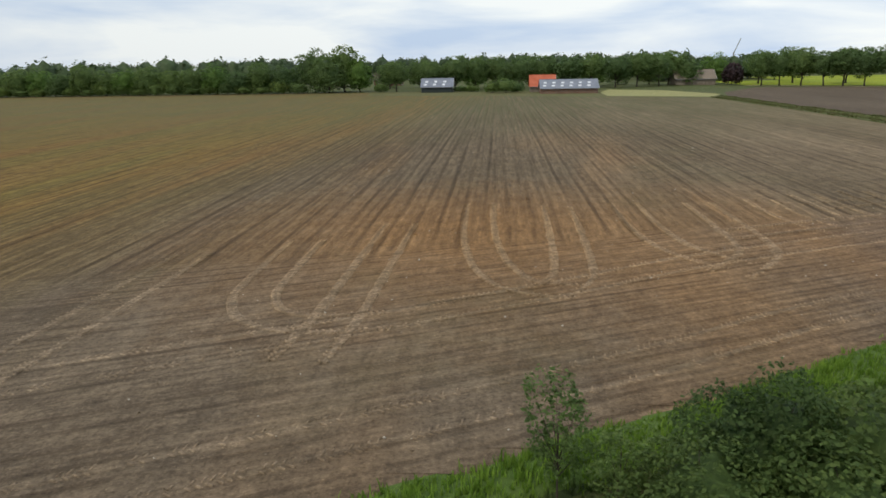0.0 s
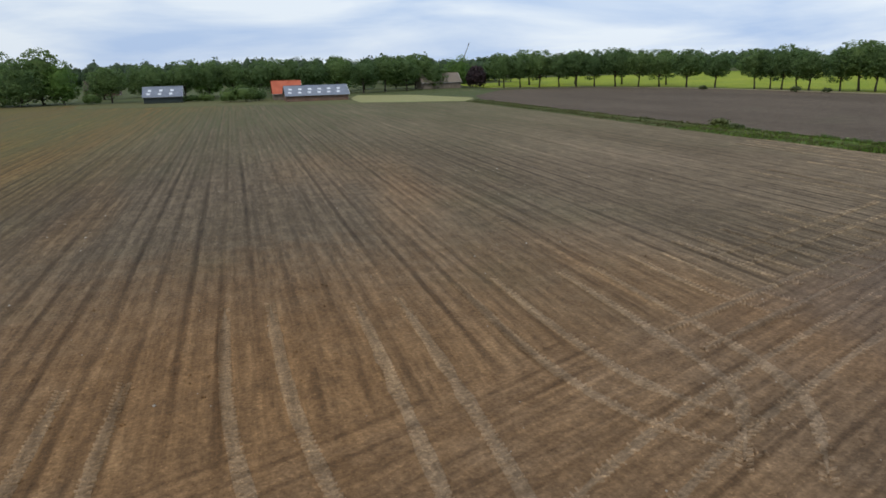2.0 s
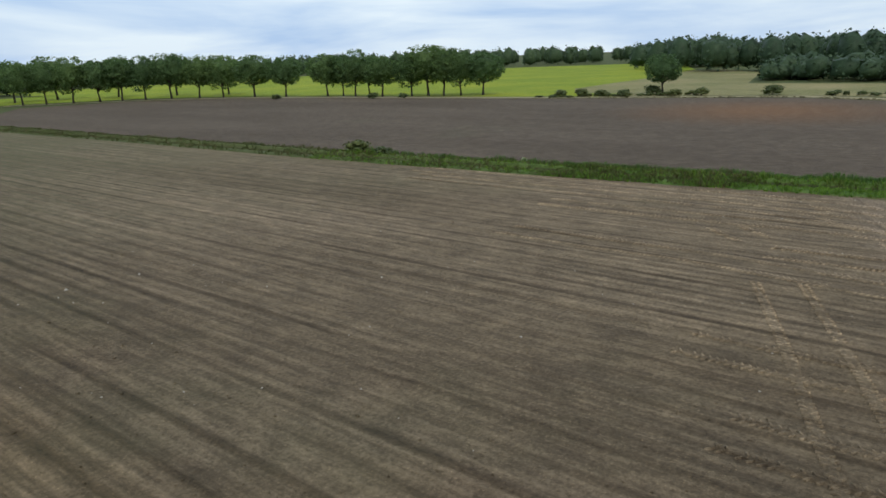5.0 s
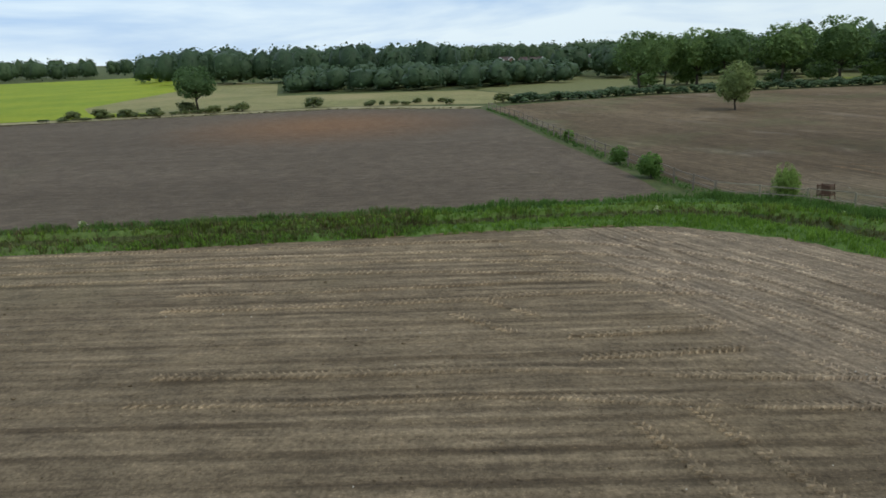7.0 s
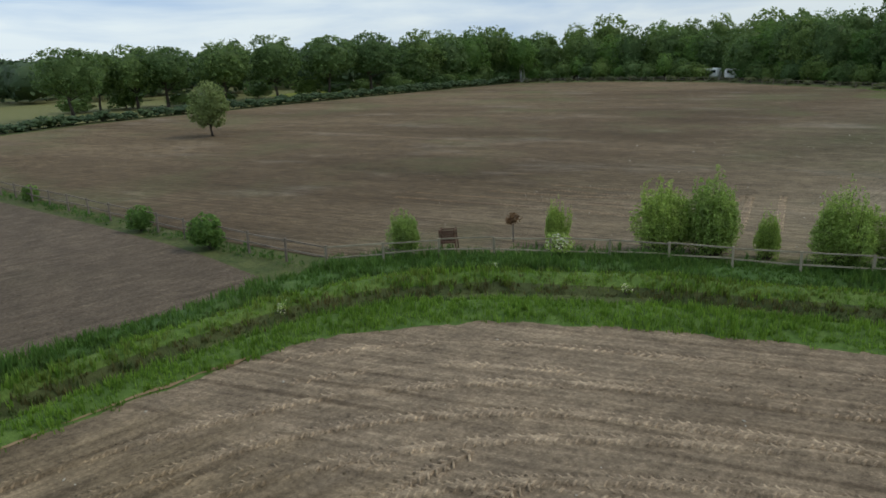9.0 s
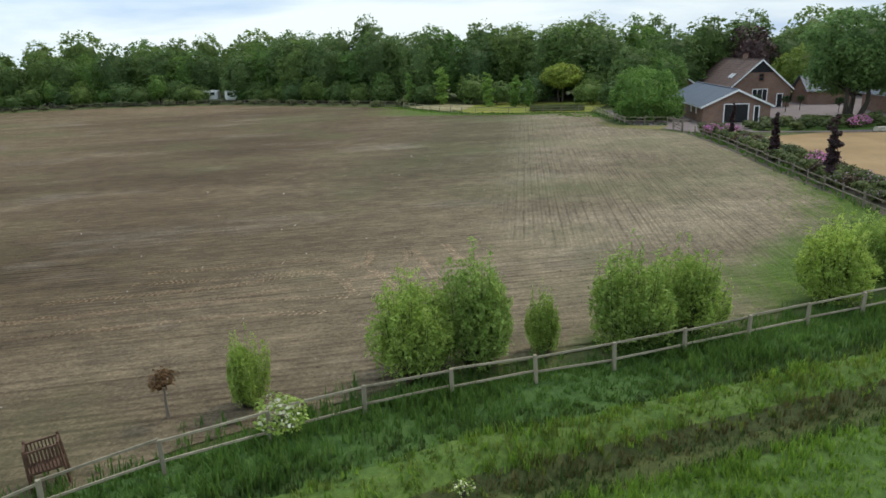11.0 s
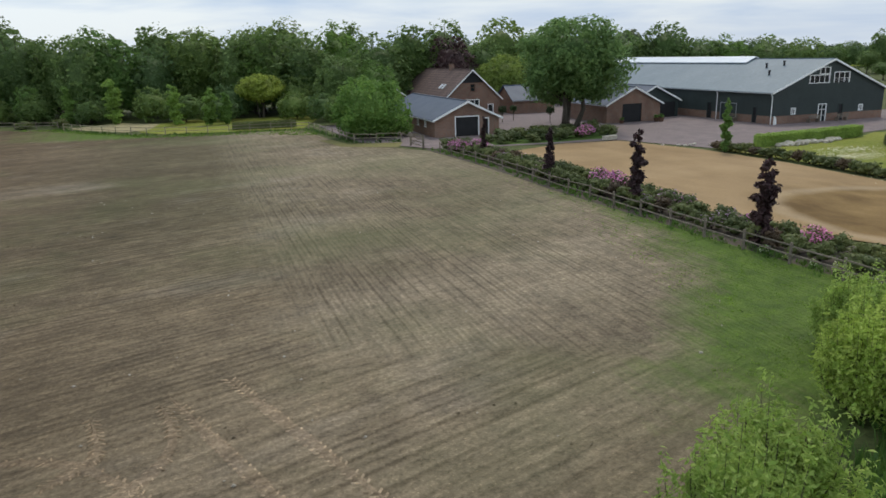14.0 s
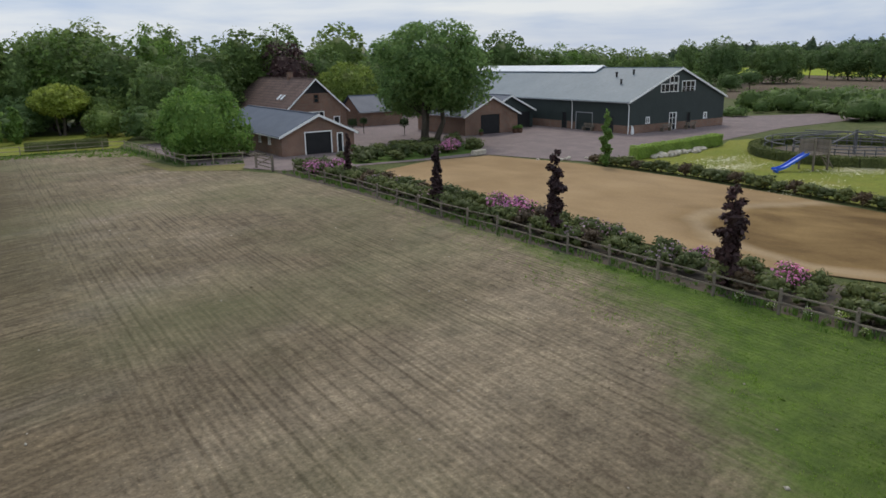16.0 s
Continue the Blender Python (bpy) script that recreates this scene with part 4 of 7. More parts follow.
fs = np.linspace(-0.05, 1.05, 34)
rows_uv = []
for (e0, b0), (e1, b1) in zip(DITCH, DITCH[1:]):
    n = max(2, int(math.dist(e0, e1) / 1.2))
    for k in range(n):
        u = k / n
        rows_uv.append((np.array(e0) * (1 - u) + np.array(e1) * u, np.array(b0) * (1 - u) + np.array(b1) * u))
V = np.array([[*(e + (b - e) * f), bank_z(f) + 0.05 * noise.noise(Vector((e[0] * 0.5, e[1] * 0.5, f * 6)))] for e, b in rows_uv for f in fs])
m, n = len(rows_uv), len(fs)
# plants differ by band; the bottom's dark tone also stands for its shade
BANDS = [("verge_grass", -0.06, 0.26, (0.062, 0.115, 0.024), (0.1, 0.16, 0.036), (0.12, 0.14, 0.045), "bright green grass verge of the ditch on the field side"),
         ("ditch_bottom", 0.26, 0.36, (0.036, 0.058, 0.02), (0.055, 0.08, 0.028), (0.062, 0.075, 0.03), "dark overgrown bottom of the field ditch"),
         ("ripe_bank", 0.36, 0.45, (0.05, 0.066, 0.022), (0.075, 0.085, 0.03), (0.085, 0.08, 0.034), "brownish slope of ripe grass along the ditch"),
         ("middle_bank", 0.45, 0.6, (0.07, 0.125, 0.026), (0.115, 0.17, 0.038), (0.14, 0.16, 0.045), "yellowish green grassy middle bank of the ditch"),
         ("fence_bank", 0.6, 1.06, (0.046, 0.095, 0.024), (0.075, 0.135, 0.034), (0.09, 0.12, 0.038), "deep green rough bank along the fence")]
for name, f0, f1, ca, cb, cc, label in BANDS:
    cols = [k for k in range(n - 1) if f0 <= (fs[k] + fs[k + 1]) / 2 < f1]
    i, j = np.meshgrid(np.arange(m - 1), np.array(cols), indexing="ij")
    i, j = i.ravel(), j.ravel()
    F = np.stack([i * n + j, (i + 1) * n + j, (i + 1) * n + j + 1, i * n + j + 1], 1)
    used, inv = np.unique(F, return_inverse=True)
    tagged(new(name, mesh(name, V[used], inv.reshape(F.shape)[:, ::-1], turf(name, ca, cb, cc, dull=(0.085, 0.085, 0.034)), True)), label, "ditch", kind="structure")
# ---- trees ----
OAK = [tree_meshes(11, 4.6, 2.7, 2700, 0.27, LEAF) for _ in range(3)]
WOOD = [tree_meshes(15, 5.6, 0.6, 2600, 0.36, m, sprays=110) for m in (LEAF, LEAF_MID, LEAF, LEAF_FRESH)]
TALL = [tree_meshes(15.2, 4.6, 2.6, 2600, 0.32, LEAF_MID, rough=0.22) for _ in range(2)]
SHRUB = [tree_meshes(5, 3.0, 0.1, 1200, 0.25, m, sprays=45) for m in (LEAF, LEAF_MID)]
SMALL = [tree_meshes(6, 2.4, 0.6, 1100, 0.22, LEAF_FRESH, sprays=40) for _ in range(2)]


def row_of(name, kinds, spots, label, group, category="tree"):
    for k, (x, y, h, w) in enumerate(spots):
        m = kinds[k % len(kinds)]
        tree(name, m, label, x, y, (k * 137) % 360, h, category, group, wide=w)


# row along the farm track, thin stems with light between them
row_of("track_tree", OAK, [(131.2, 172, 0.98, 1.06), (132.9, 168, 0.95, 0.9), (132.2, 163, 1.0, 1.0), (133.6, 159.5, 0.9, 0.9), (133, 154.6, 0.88, 1.0), (134.9, 146.9, 0.9, 1.0), (136.5, 143.2, 1.08, 1.25), (136.6, 138.6, 1.0, 1.0), (138.1, 134.8, 0.95, 0.9), (140.8, 130.5, 0.88, 1.05)], "slender roadside oak with a dark round crown", "row of track trees")
tree("field_oak", OAK[1], "lone oak with a wide flat crown and bare trunk", 147, 90.8, 40, 0.74, wide=0.84)
row_of("lane_tree", OAK, [(163.7, 8.5, 1.06, 1.14), (176, 0, 1, 0.9), (174.8, -6.5, 1.05, 1.2), (173, -11.6, 1.06, 1.26), (172, -23, 1.12, 1.32), (172, -35, 1.18, 1.32), (170, -47, 1.2, 1.38), (169, -58, 1.25, 1.44)], "tall dark oak in the lane row", "row of lane trees")
row_of("hedgerow_tree", OAK, [(85.5, 240, 1.0, 1.0), (90, 236.5, 1.04, 1.05), (95.5, 233, 1.08, 1.1), (101, 229.5, 1.02, 1.1), (105.5, 226, 1.1, 1.2), (110, 222, 1.05, 1.1), (114.5, 216.5, 1.14, 1.25), (119, 210, 1.05, 1.1), (122.5, 204, 1.0, 1.1), (126, 195, 1.02, 1.15), (128.5, 185, 0.95, 1.05), (104, 262, 1.15, 1.5), (118, 252, 1.1, 1.4), (128, 236, 1.05, 1.3), (134, 218, 1.0, 1.2)], "round dark tree in the far hedgerow", "far hedgerow trees")
row_of("belt_tree", WOOD, [(-66, 239, 1.05, 1.25), (-56, 241, 1.08, 1.25), (-60, 234, 0.95, 1.15), (-50, 238, 0.8, 0.9)] + [(-76 - 8.2 * k, 235 + 0.4 * k, 0.66 + 0.09 * math.sin(k * 2.3), 0.95) for k in range(17)], "full dark tree in the belt along the west field", "belt trees")
row_of("farm_tree", OAK, [(-37, 236, 0.95, 1.1), (-25, 238, 0.95, 1.0), (-17, 239, 1.05, 1.1), (-10, 241, 1.02, 1.0), (-3, 243, 1.04, 1.1), (5, 243, 1.0, 1.0), (13, 246, 1.06, 1.1), (22, 244, 1.0, 1.1), (30, 247, 1.05, 1.1), (38, 244, 1.0, 1.1), (46, 248, 1.08, 1.2), (54, 250, 1.05, 1.1), (60, 262, 1.15, 1.3), (92, 262, 1.1, 1.3)], "dense green farmyard tree", "trees round the far farm")
row_of("backing_tree", WOOD, [(-44 + 11 * k, 268 + 9 * math.sin(k * 1.7), 0.72 + 0.08 * math.sin(k * 2.9), 1.0) for k in range(12)], "full green tree behind the far farm", "trees behind the far farm")
tree("copper_beech", tree_meshes(8, 3.8, 0.4, 2200, 0.34, LEAF_COPPER), "dark purple copper beech by the far farm", 80, 253, 0, 1.02)
row_of("far_shrub", SHRUB, [(0, 213, 0.95, 1.2), (-4, 214, 0.75, 0.9), (3.4, 214, 0.7, 0.8), (-11, 226, 0.45, 0.9), (-15, 227, 0.4, 0.8), (-42, 233, 0.7, 0.9)] + [(-70 - 6.4 * k, 232.5 + 0.3 * k, 0.8 + 0.25 * math.sin(k * 1.9), 1.2) for k in range(20)], "dark green rounded shrub at the field end", "far hedge shrubs", "shrub")

# woods behind the paddock and the garden
spots = []
for x, y, _ in along([(170, -72), (172, -100), (158, -116), (136, -124), (112, -124), (94, -116), (80, -112), (65.8, -105.3), (52.1, -104.8), (41, -103.2), (30.1, -101.7)], 5.6):
    spots.append((x + rng.uniform(-2, 2), y + rng.uniform(-3, 2), rng.uniform(0.72, 1.08) * (1.0 if x > 70 else 0.93), rng.uniform(0.85, 1.15)))
row_of("wood_tree", WOOD, spots, "full dark green tree at the wood's edge", "trees of the wood")
spots = []
for x, y, _ in along([(185, -100), (160, -134), (126, -142), (96, -134), (70, -124), (44.7, -112.4), (24.7, -100.9), (2.5, -99.4), (-12.2, -100.6)], 7.0):
    spots.append((x + rng.uniform(-3, 3), y + rng.uniform(-4, 3), rng.uniform(0.85, 1.16) * (1.0 if x > 70 else 0.93), rng.uniform(0.9, 1.2)))
row_of("tall_tree", WOOD + TALL, spots, "tall green tree rising behind the wood's edge", "tall trees of the wood")
row_of("hall_tree", WOOD, [(-36.5, -110, 0.9, 0.95), (-42.5, -106, 0.98, 1.0), (-48, -101.5, 0.82, 0.9), (-53, -98, 0.78, 0.85), (-58, -93, 0.76, 0.9), (-64, -90, 0.72, 0.8)], "full green tree behind the riding hall", "trees behind the hall")
row_of("shade_tree", TALL, [(39.5, -119, 1.02, 1.1), (33, -118.5, 1.04, 1.1), (51, -119.5, 0.95, 1.1), (22, -116, 0.98, 1.1), (48.8, -106.1, 0.938, 1.03), (39.7, -101.3, 0.893, 1.02), (97, -124, 0.95, 1.1)], "airy tall tree above the wood", "airy tall trees")
row_of("garden_tree", WOOD, [(21.9, -92.8, 0.876, 1), (17.8, -98.5, 0.7, 0.8), (29, -89.4, 0.693, 0.739), (24.4, -83.6, 0.571, 0.645), (-7, -93.6, 0.72, 0.88), (14.5, -101, 0.8, 0.9), (-12.3, -95.7, 0.827, 0.957), (-20.8, -100.9, 0.857, 0.943)], "leafy garden tree behind the house", "trees round the house")
tree("copper_beech", tree_meshes(12, 4.6, 1.0, 3600, 0.26, LEAF_COPPER), "dark purple copper beech behind the house", 8.2, -95.5, 0, 1.06)
tree("golden_tree", tree_meshes(6.8, 3.6, 2.5, 3800, 0.23, LEAF_YELLOW, stems=3, trunk=0.14), "rounded golden green tree on the garden lawn", 40.7, -94.0, 0, 1.0)
tree("lime_tree", tree_meshes(9, 4.8, 1.0, 4000, 0.26, foliage("lime_leaves", (0.17, 0.25, 0.055), (0.27, 0.35, 0.09), 0.2, 0.5)), "light green tree behind the house", 1.8, -88.5, 0, 1.02)
row_of("garden_shrub", SHRUB, [(52.1, -92.3, 0.855, 0.95), (56.9, -95.9, 1.05, 1.05), (46.4, -90.7, 0.755, 0.849), (36.2, -87.7, 0.84, 0.933), (32.5, -81.1, 0.839, 0.932), (31.5, -73.9, 0.935, 0.935), (65.8, -97.7, 0.882, 0.98), (73.9, -101.4, 0.895, 0.995), (84, -106, 0.8, 1), (35.4, -95.5, 1.21, 1.11), (44.6, -96.7, 1.13, 1.13), (96, -112, 0.9, 1.1), (103, -114, 0.8, 1.1), (122, -116, 0.9, 1.1)], "dense green garden shrub", "garden shrubs", "shrub")
birch = tree_meshes(11, 3.4, 3.0, 3000, 0.24, LEAF_FRESH, BIRCH, stems=3, trunk=0.07)
tree("birch", birch, "white-stemmed birch at the paddock corner", 160, -101, 0, 1.05)

# the great yard tree and the round bush by the shed
tree("yard_tree", tree_meshes(14.2, 7.7, 2.5, 17000, 0.25, LEAF_YARD, trunk=0.36, stems=3, sprays=120, clump=0.24, rough=0.3, core=0.56), "broad multi-stemmed tree shading the farm yard", 8.7, -52.9, 20, 0.918)
tree("round_bush", tree_meshes(6.3, 5.0, 0.0, 10000, 0.2, LEAF_TOPIARY, sprays=110, clump=0.2, rough=0.2), "big round light green bush beside the shed", 32.2, -57.6, 0, 1.04, wide=0.9)
YTREE = tree_meshes(6.3, 2.4, 0.9, 3200, 0.17, LEAF_MAPLE)
tree("field_maple", YTREE, "small pale green tree alone in the paddock", 115.2, 7.9, 0)


def column(h, r, mat, leaves, size, inner=False, taper=0.0):
    """A narrow upright tree, ragged in outline and slimmer upwards."""
    L = []
    n = 20
    for k in range(n):
        f = k / (n - 1)
        w = r * (0.5 + 0.6 * math.sin(math.pi * (0.12 + 0.8 * f))) * rng.uniform(0.5, 1.1) * (1 - taper * f)
        L.append((rng.normal(0, r * 0.2), rng.normal(0, r * 0.2), h * (0.06 + 0.9 * f), w * 0.75, h * 0.05))
    P, N = lobed(leaves, L, 0.35)
    N[:, 2] += 0.8 * rng.uniform(-1, 1, leaves)
    N /= np.linalg.norm(N, axis=1)[:, None]
    s = Shape().tube([(0, 0, -0.1), (0.02, 0, h * 0.5), (0, 0.02, h * 0.95)], [0.07, 0.05, 0.015], 7)
    for x, y, z, w, q in L[1::2]:
        s.tube([(0, 0, z - 0.35), (x * 1.2, y * 1.2, z)], [0.03, 0.01], 4)
    crown = leafy(L, leaves, size, 0.7, mat) if inner else mesh("crown", *leaf_quads(P, N, size, 0.6), mat)
    return s.mesh("trunk", BARK), crown


for k, (x, y, h, r) in enumerate([(26.9, -1.9, 4.15, 0.82), (27.2, -11.7, 4.5, 0.68), (27.4, -22.2, 3.9, 0.55), (27.2, -35.0, 3.6, 0.36)]):
    tree("columnar_beech", column(h, r, LEAF_COPPER, 2600, 0.12, taper=0.5), "narrow dark purple columnar beech rising from the shrubs", x, y, 50 * k, 1.0, group="columnar beeches")
tree("columnar_hornbeam", column(5.0, 0.7, LEAF_CLIPPED, 4200, 0.12, taper=0.6), "narrow bright green columnar tree at the yard's edge", 7.0, -28.0, 0, 0.94)

for k, (x, y, h, r) in enumerate([(68.7, -98.2, 5.7, 1.25), (62.2, -94.5, 6.6, 1.7), (53.4, -87.2, 5.7, 1.25), (48.9, -84.6, 5.1, 1.2), (46.5, -85.4, 4.4, 1.0)]):
    tree("clipped_tree", column(h, r, LEAF_CLIPPED, 2600, 0.18, True, 0.25), "upright clipped green garden tree", x, y, 70 * k, 1.0, group="clipped garden trees")

# willow bushes along the fence
def willow_meshes(h, r, shoots, per, size, mat):
    """A loose bush of many leafy shoots that rise and spread from a low stool, some of them far past the rest."""
    s = Shape()
    crown = Crown(h * 0.9, r * 0.95, 0.0, 0.24)
    (V, _), _ = crown.leaves(shoots * per // 3, 60, 0.01, 0.26)
    P = [V.reshape(-1, 4, 3).mean(1)]
    N = [unit(len(P[0])) + np.array([0, 0, 0.6])]
    waves = [(rng.integers(1, 5), rng.uniform(0, 6.28), rng.uniform(0.08, 0.2)) for _ in range(3)]
    for k in range(shoots):
        a, q = rng.uniform(0, 2 * math.pi), math.sqrt(rng.uniform(0, 1))
        bump = 1 + sum(w * math.sin(n * a + ph) for n, ph, w in waves)
        reach = rng.uniform(0.72, 1.0) if k % 6 else rng.uniform(1.0, 1.22)
        tip = np.array([r * q * math.cos(a) * bump, r * q * math.sin(a) * bump, h * (0.3 + 0.68 * math.sqrt(max(0.0, 1 - 0.92 * q * q))) * reach * (0.75 + 0.25 * bump)])
        foot = np.array([0.3 * tip[0], 0.3 * tip[1], 0.0])
        mid = np.array([tip[0] * 1.08, tip[1] * 1.08, tip[2] * 0.45])
        if k % 2 == 0:
            s.tube([tuple(foot), tuple((foot + 2 * mid + tip) / 4), tuple(mid * 0.2 + tip * 0.8)], [0.018, 0.011, 0.004], 4)
        f = (rng.uniform(0.12, 1.0, per) ** 0.65)[:, None]
        c = foot * (1 - f) ** 2 + 2 * mid * f * (1 - f) + tip * f ** 2
        P.append(c + rng.normal(0, 1, (per, 3)) * (0.05 + 0.09 * (1 - f)))
        N.append(unit(per) + np.array([0.5 * math.cos(a), 0.5 * math.sin(a), 0.55]))
    P, N = np.concatenate(P), np.concatenate(N)
    P[:, 2] = np.maximum(P[:, 2], 0.03)
    N /= np.linalg.norm(N, axis=1)[:, None]
    return s.mesh("trunk", BARK), mesh("crown", *leaf_quads(P, N, size, 0.36), mat)


WILLOW = [willow_meshes(3.15, 1.22, 170, 58, 0.072, LEAF_WILLOW) for _ in range(4)]
row_of("willow_bush", WILLOW, [(50.5, 18.4, 0.98, 1.0), (48.7, 17.6, 1.1, 0.95), (44.1, 16.0, 0.98, 1.0), (42.1, 14.8, 0.93, 1.0), (36.3, 12.0, 1.0, 1.0), (33.6, 9.0, 0.85, 0.9), (46.7, 16.6, 0.62, 0.42), (54.8, 20.6, 0.66, 0.45), (59.2, 26.0, 0.62, 0.6)], "bushy light green willow beside the rail fence", "willow bushes", "bush")
row_of("fence_bush", [tree_meshes(1.5, 0.8, 0.05, 1300, 0.09, LEAF_FRESH, trunk=0.04)], [(67.5, 31.6, 1.1, 1.1), (74.0, 32.4, 0.9, 0.9), (89, 34, 0.7, 0.7)], "small green bush growing through the fence", "fence bushes", "bush")
flower_bush = tree_meshes(1.5, 0.8, 0.3, 500, 0.07, LEAF_WILLOW, trunk=0.03, inner=False)
fb = tree("flowering_bush", flower_bush, "young bush with creamy white blossom at the fence", 53.2, 22.4, 0, 0.85)
P, N = lobed(160, crown_lobes(1.5, 0.85, 0.3, 7), 0.8)
solid("blossom", mesh("blossom", *leaf_quads(P, N, 0.06, 0.9), BLOOM), fb, "creamy white blossom")
wt_ob = thing("withered_tree", "small withered tree with a brown top", "tree", pose(56.7, 21.4, 0) @ Matrix.Scale(0.85, 4))
solid("trunk", Shape().tube([(0, 0, -0.05), (0.03, 0, 0.6), (0, 0.02, 1.05)], [0.06, 0.045, 0.03], 6).mesh("trunk", TIMBER), wt_ob)
P, N = lobed(420, [(0, 0, 1.35, 0.42, 0.38), (0.15, 0.1, 1.15, 0.3, 0.25)], 0.3)
solid("crown", mesh("crown", *leaf_quads(P, N, 0.07, 0.5), LEAF_BROWN), wt_ob, "withered brown leaves")

# thicket on the bank under the start of the flight
THICKET = [tree_meshes(3.0, 1.7, 0.05, 8200, 0.06, LEAF_ELDER, trunk=0.05, stems=3, sprays=150, clump=0.2, rough=0.3) for _ in range(2)]
row_of("elder_bush", THICKET, [(3.2, 0.9, 1.08, 0.9), (5.4, 0.5, 1.0, 1.1), (7.6, 1.6, 0.95, 1.1), (9.8, 2.6, 0.95, 1.1), (4.0, -1.0, 0.9, 1.1), (1.4, -0.8, 0.75, 0.9), (6.6, -2.6, 0.95, 1.1), (9.0, -1.6, 0.95, 1.1), (12, 2.0, 0.95, 1.1), (14.5, 3.2, 0.9, 1.0), (17, 4.4, 0.85, 1.0), (-1.8, -4.5, 0.6, 0.8), (12, -0.4, 0.95, 1.0)], "tangled dark green elder bush on the ditch bank", "bank thicket", "bush")
sap = tree_meshes(3.2, 0.75, 0.5, 1700, 0.05, LEAF_MID, trunk=0.025, inner=False, rough=0.35)
row_of("sapling", [sap], [(-1.0, 1.0, 0.98, 1.0), (0.2, 0.5, 0.7, 0.9)], "thin young sapling on the ditch bank", "bank saplings")


def far_wood(name, poly, n, hmin, hmax, label, leaves=150, size=0.62, radius=(3.6, 6.0), mat=None):
    """A wood far off: many crowns standing close, as one piece."""
    pieces = []
    for x, y in strewn(poly, n):
        h = rng.uniform(hmin, hmax)
        crown = Crown(h, rng.uniform(*radius), h * 0.03, 0.18)
        for v, f in (crown.leaves(leaves, 22, size, 0.28, 0.75)[0], crown.core(2, 0.85)):
            pieces.append((v + np.array([x, y, 0]), f))
    me = mesh(name, *joined(*pieces), mat or LEAF_FAR)
    return tagged(new(name, me), label, "wood", kind="stuff")


far_wood("far_wood", [(255, 108), (266, 150), (300, 168), (430, 200), (420, 50), (290, 45)], 120, 11, 14, "dark green wood beyond the meadow")
far_wood("far_wood", [(400, 50), (560, 60), (560, -60), (330, -30), (340, 0)], 70, 9, 13, "distant trees behind the village")
far_wood("far_wood", [(192, 86), (240, 92), (250, 10), (205, 14), (190, 44)], 130, 4.2, 6.8, "rounded thicket before the wood", 120, 0.42, (2.6, 4.4))
far_wood("far_wood", [(118, 365), (340, 362), (480, 200), (700, 210), (460, 460), (120, 460)], 190, 10, 14, "distant wood behind the crop field")
far_wood("far_wood", [(-150, 400), (60, 380), (120, 370), (110, 460), (-250, 480)], 120, 11, 15, "distant wood behind the far farm", size=0.7)
far_wood("far_wood", [(60, 300), (120, 300), (118, 350), (50, 360)], 40, 10, 12, "trees behind the yellow field")
far_wood("far_wood", [(-95, 262), (-280, 285), (-430, 400), (-330, 440), (-90, 330)], 110, 11, 14, "dark hedged woodland along the west field", size=0.7)
far_wood("far_wood", [(205, 0), (250, 22), (300, -20), (330, -60), (300, -110), (240, -70)], 70, 8, 11.5, "distant trees behind the lane")
far_wood("far_wood", [(192, -15), (240, -20), (250, -130), (190, -160), (178, -70)], 80, 10, 13.5, "wood closing the paddock's far corner")
far_wood("far_wood", [(-12, -151), (-29, -150), (-65, -132), (-115, -196), (-59, -276)], 75, 12, 15, "wood behind the farm house")
far_wood("far_wood", [(-133, -239), (-222, -207), (-296, -231), (-493, -398), (-375, -571)], 80, 8, 11, "distant trees beyond the south fields", size=0.7)
far_wood("far_wood", [(-459, -413), (-387, -200), (-503, -254), (-640, -549)], 110, 14, 20, "far line of trees on the horizon", size=1.0)
far_wood("far_wood", [(-42, -51), (-61, -64), (-76, -63), (-76, -47), (-50, -34), (-44, -35), (-59, -45), (-54, -51)], 90, 1.4, 3.8, "dense shrubs behind the horse walker", 200, 0.2, (1.3, 2.8), LEAF_MID)

row_of("south_tree", [WOOD[0], OAK[0], WOOD[2], OAK[2]], [(-135, -121, 0.977, 1.15), (-144, -125, 1.1, 1.23), (-146, -133, 0.935, 0.984), (-120, -149, 0.892, 0.697), (-159, -153, 0.977, 0.902), (-149, -149, 0.68, 0.738), (-154, -117, 0.892, 0.984), (-161, -125, 1.06, 1.07), (-160, -116, 0.85, 0.984), (-193, -122, 1.02, 1.07), (-191, -114, 0.935, 1.15), (-189, -107, 1.02, 1.23), (-187, -101, 0.935, 1.15), (-206, -136, 0.935, 1.07), (-105, -153, 0.85, 0.984), (-111, -165, 0.892, 0.984), (-120, -161, 0.892, 0.984), (-101, -160, 0.807, 0.984), (-107, -173, 0.892, 0.984), (-96, -168, 0.977, 0.984), (-98, -177, 1.02, 0.984), (-153, -166, 0.807, 0.902), (-171, -176, 0.765, 0.984), (-118, -100, 0.468, 0.656), (-107, -98, 0.34, 0.574), (-119, -118, 0.425, 0.656)], "round field tree far behind the riding hall", "far south trees")
spots = []
for x, y, _ in along([(168, -64), (166, -96), (152, -112), (136, -115.5), (112, -117), (92, -109), (78, -103), (65.8, -99.6), (52.1, -99.5), (39.1, -98.6)], 3.9):
    if x > 74 and not (109 < x < 117):  # the caravans show through here, the garden lies open
        spots.append((x + rng.uniform(-1, 1), y + rng.uniform(-1.2, 0.8), rng.uniform(0.5, 1.15), rng.uniform(0.7, 1.1)))
row_of("edge_shrub", SHRUB + [SMALL[0]], spots, "leafy undergrowth shrub at the wood's edge", "wood undergrowth", "shrub")
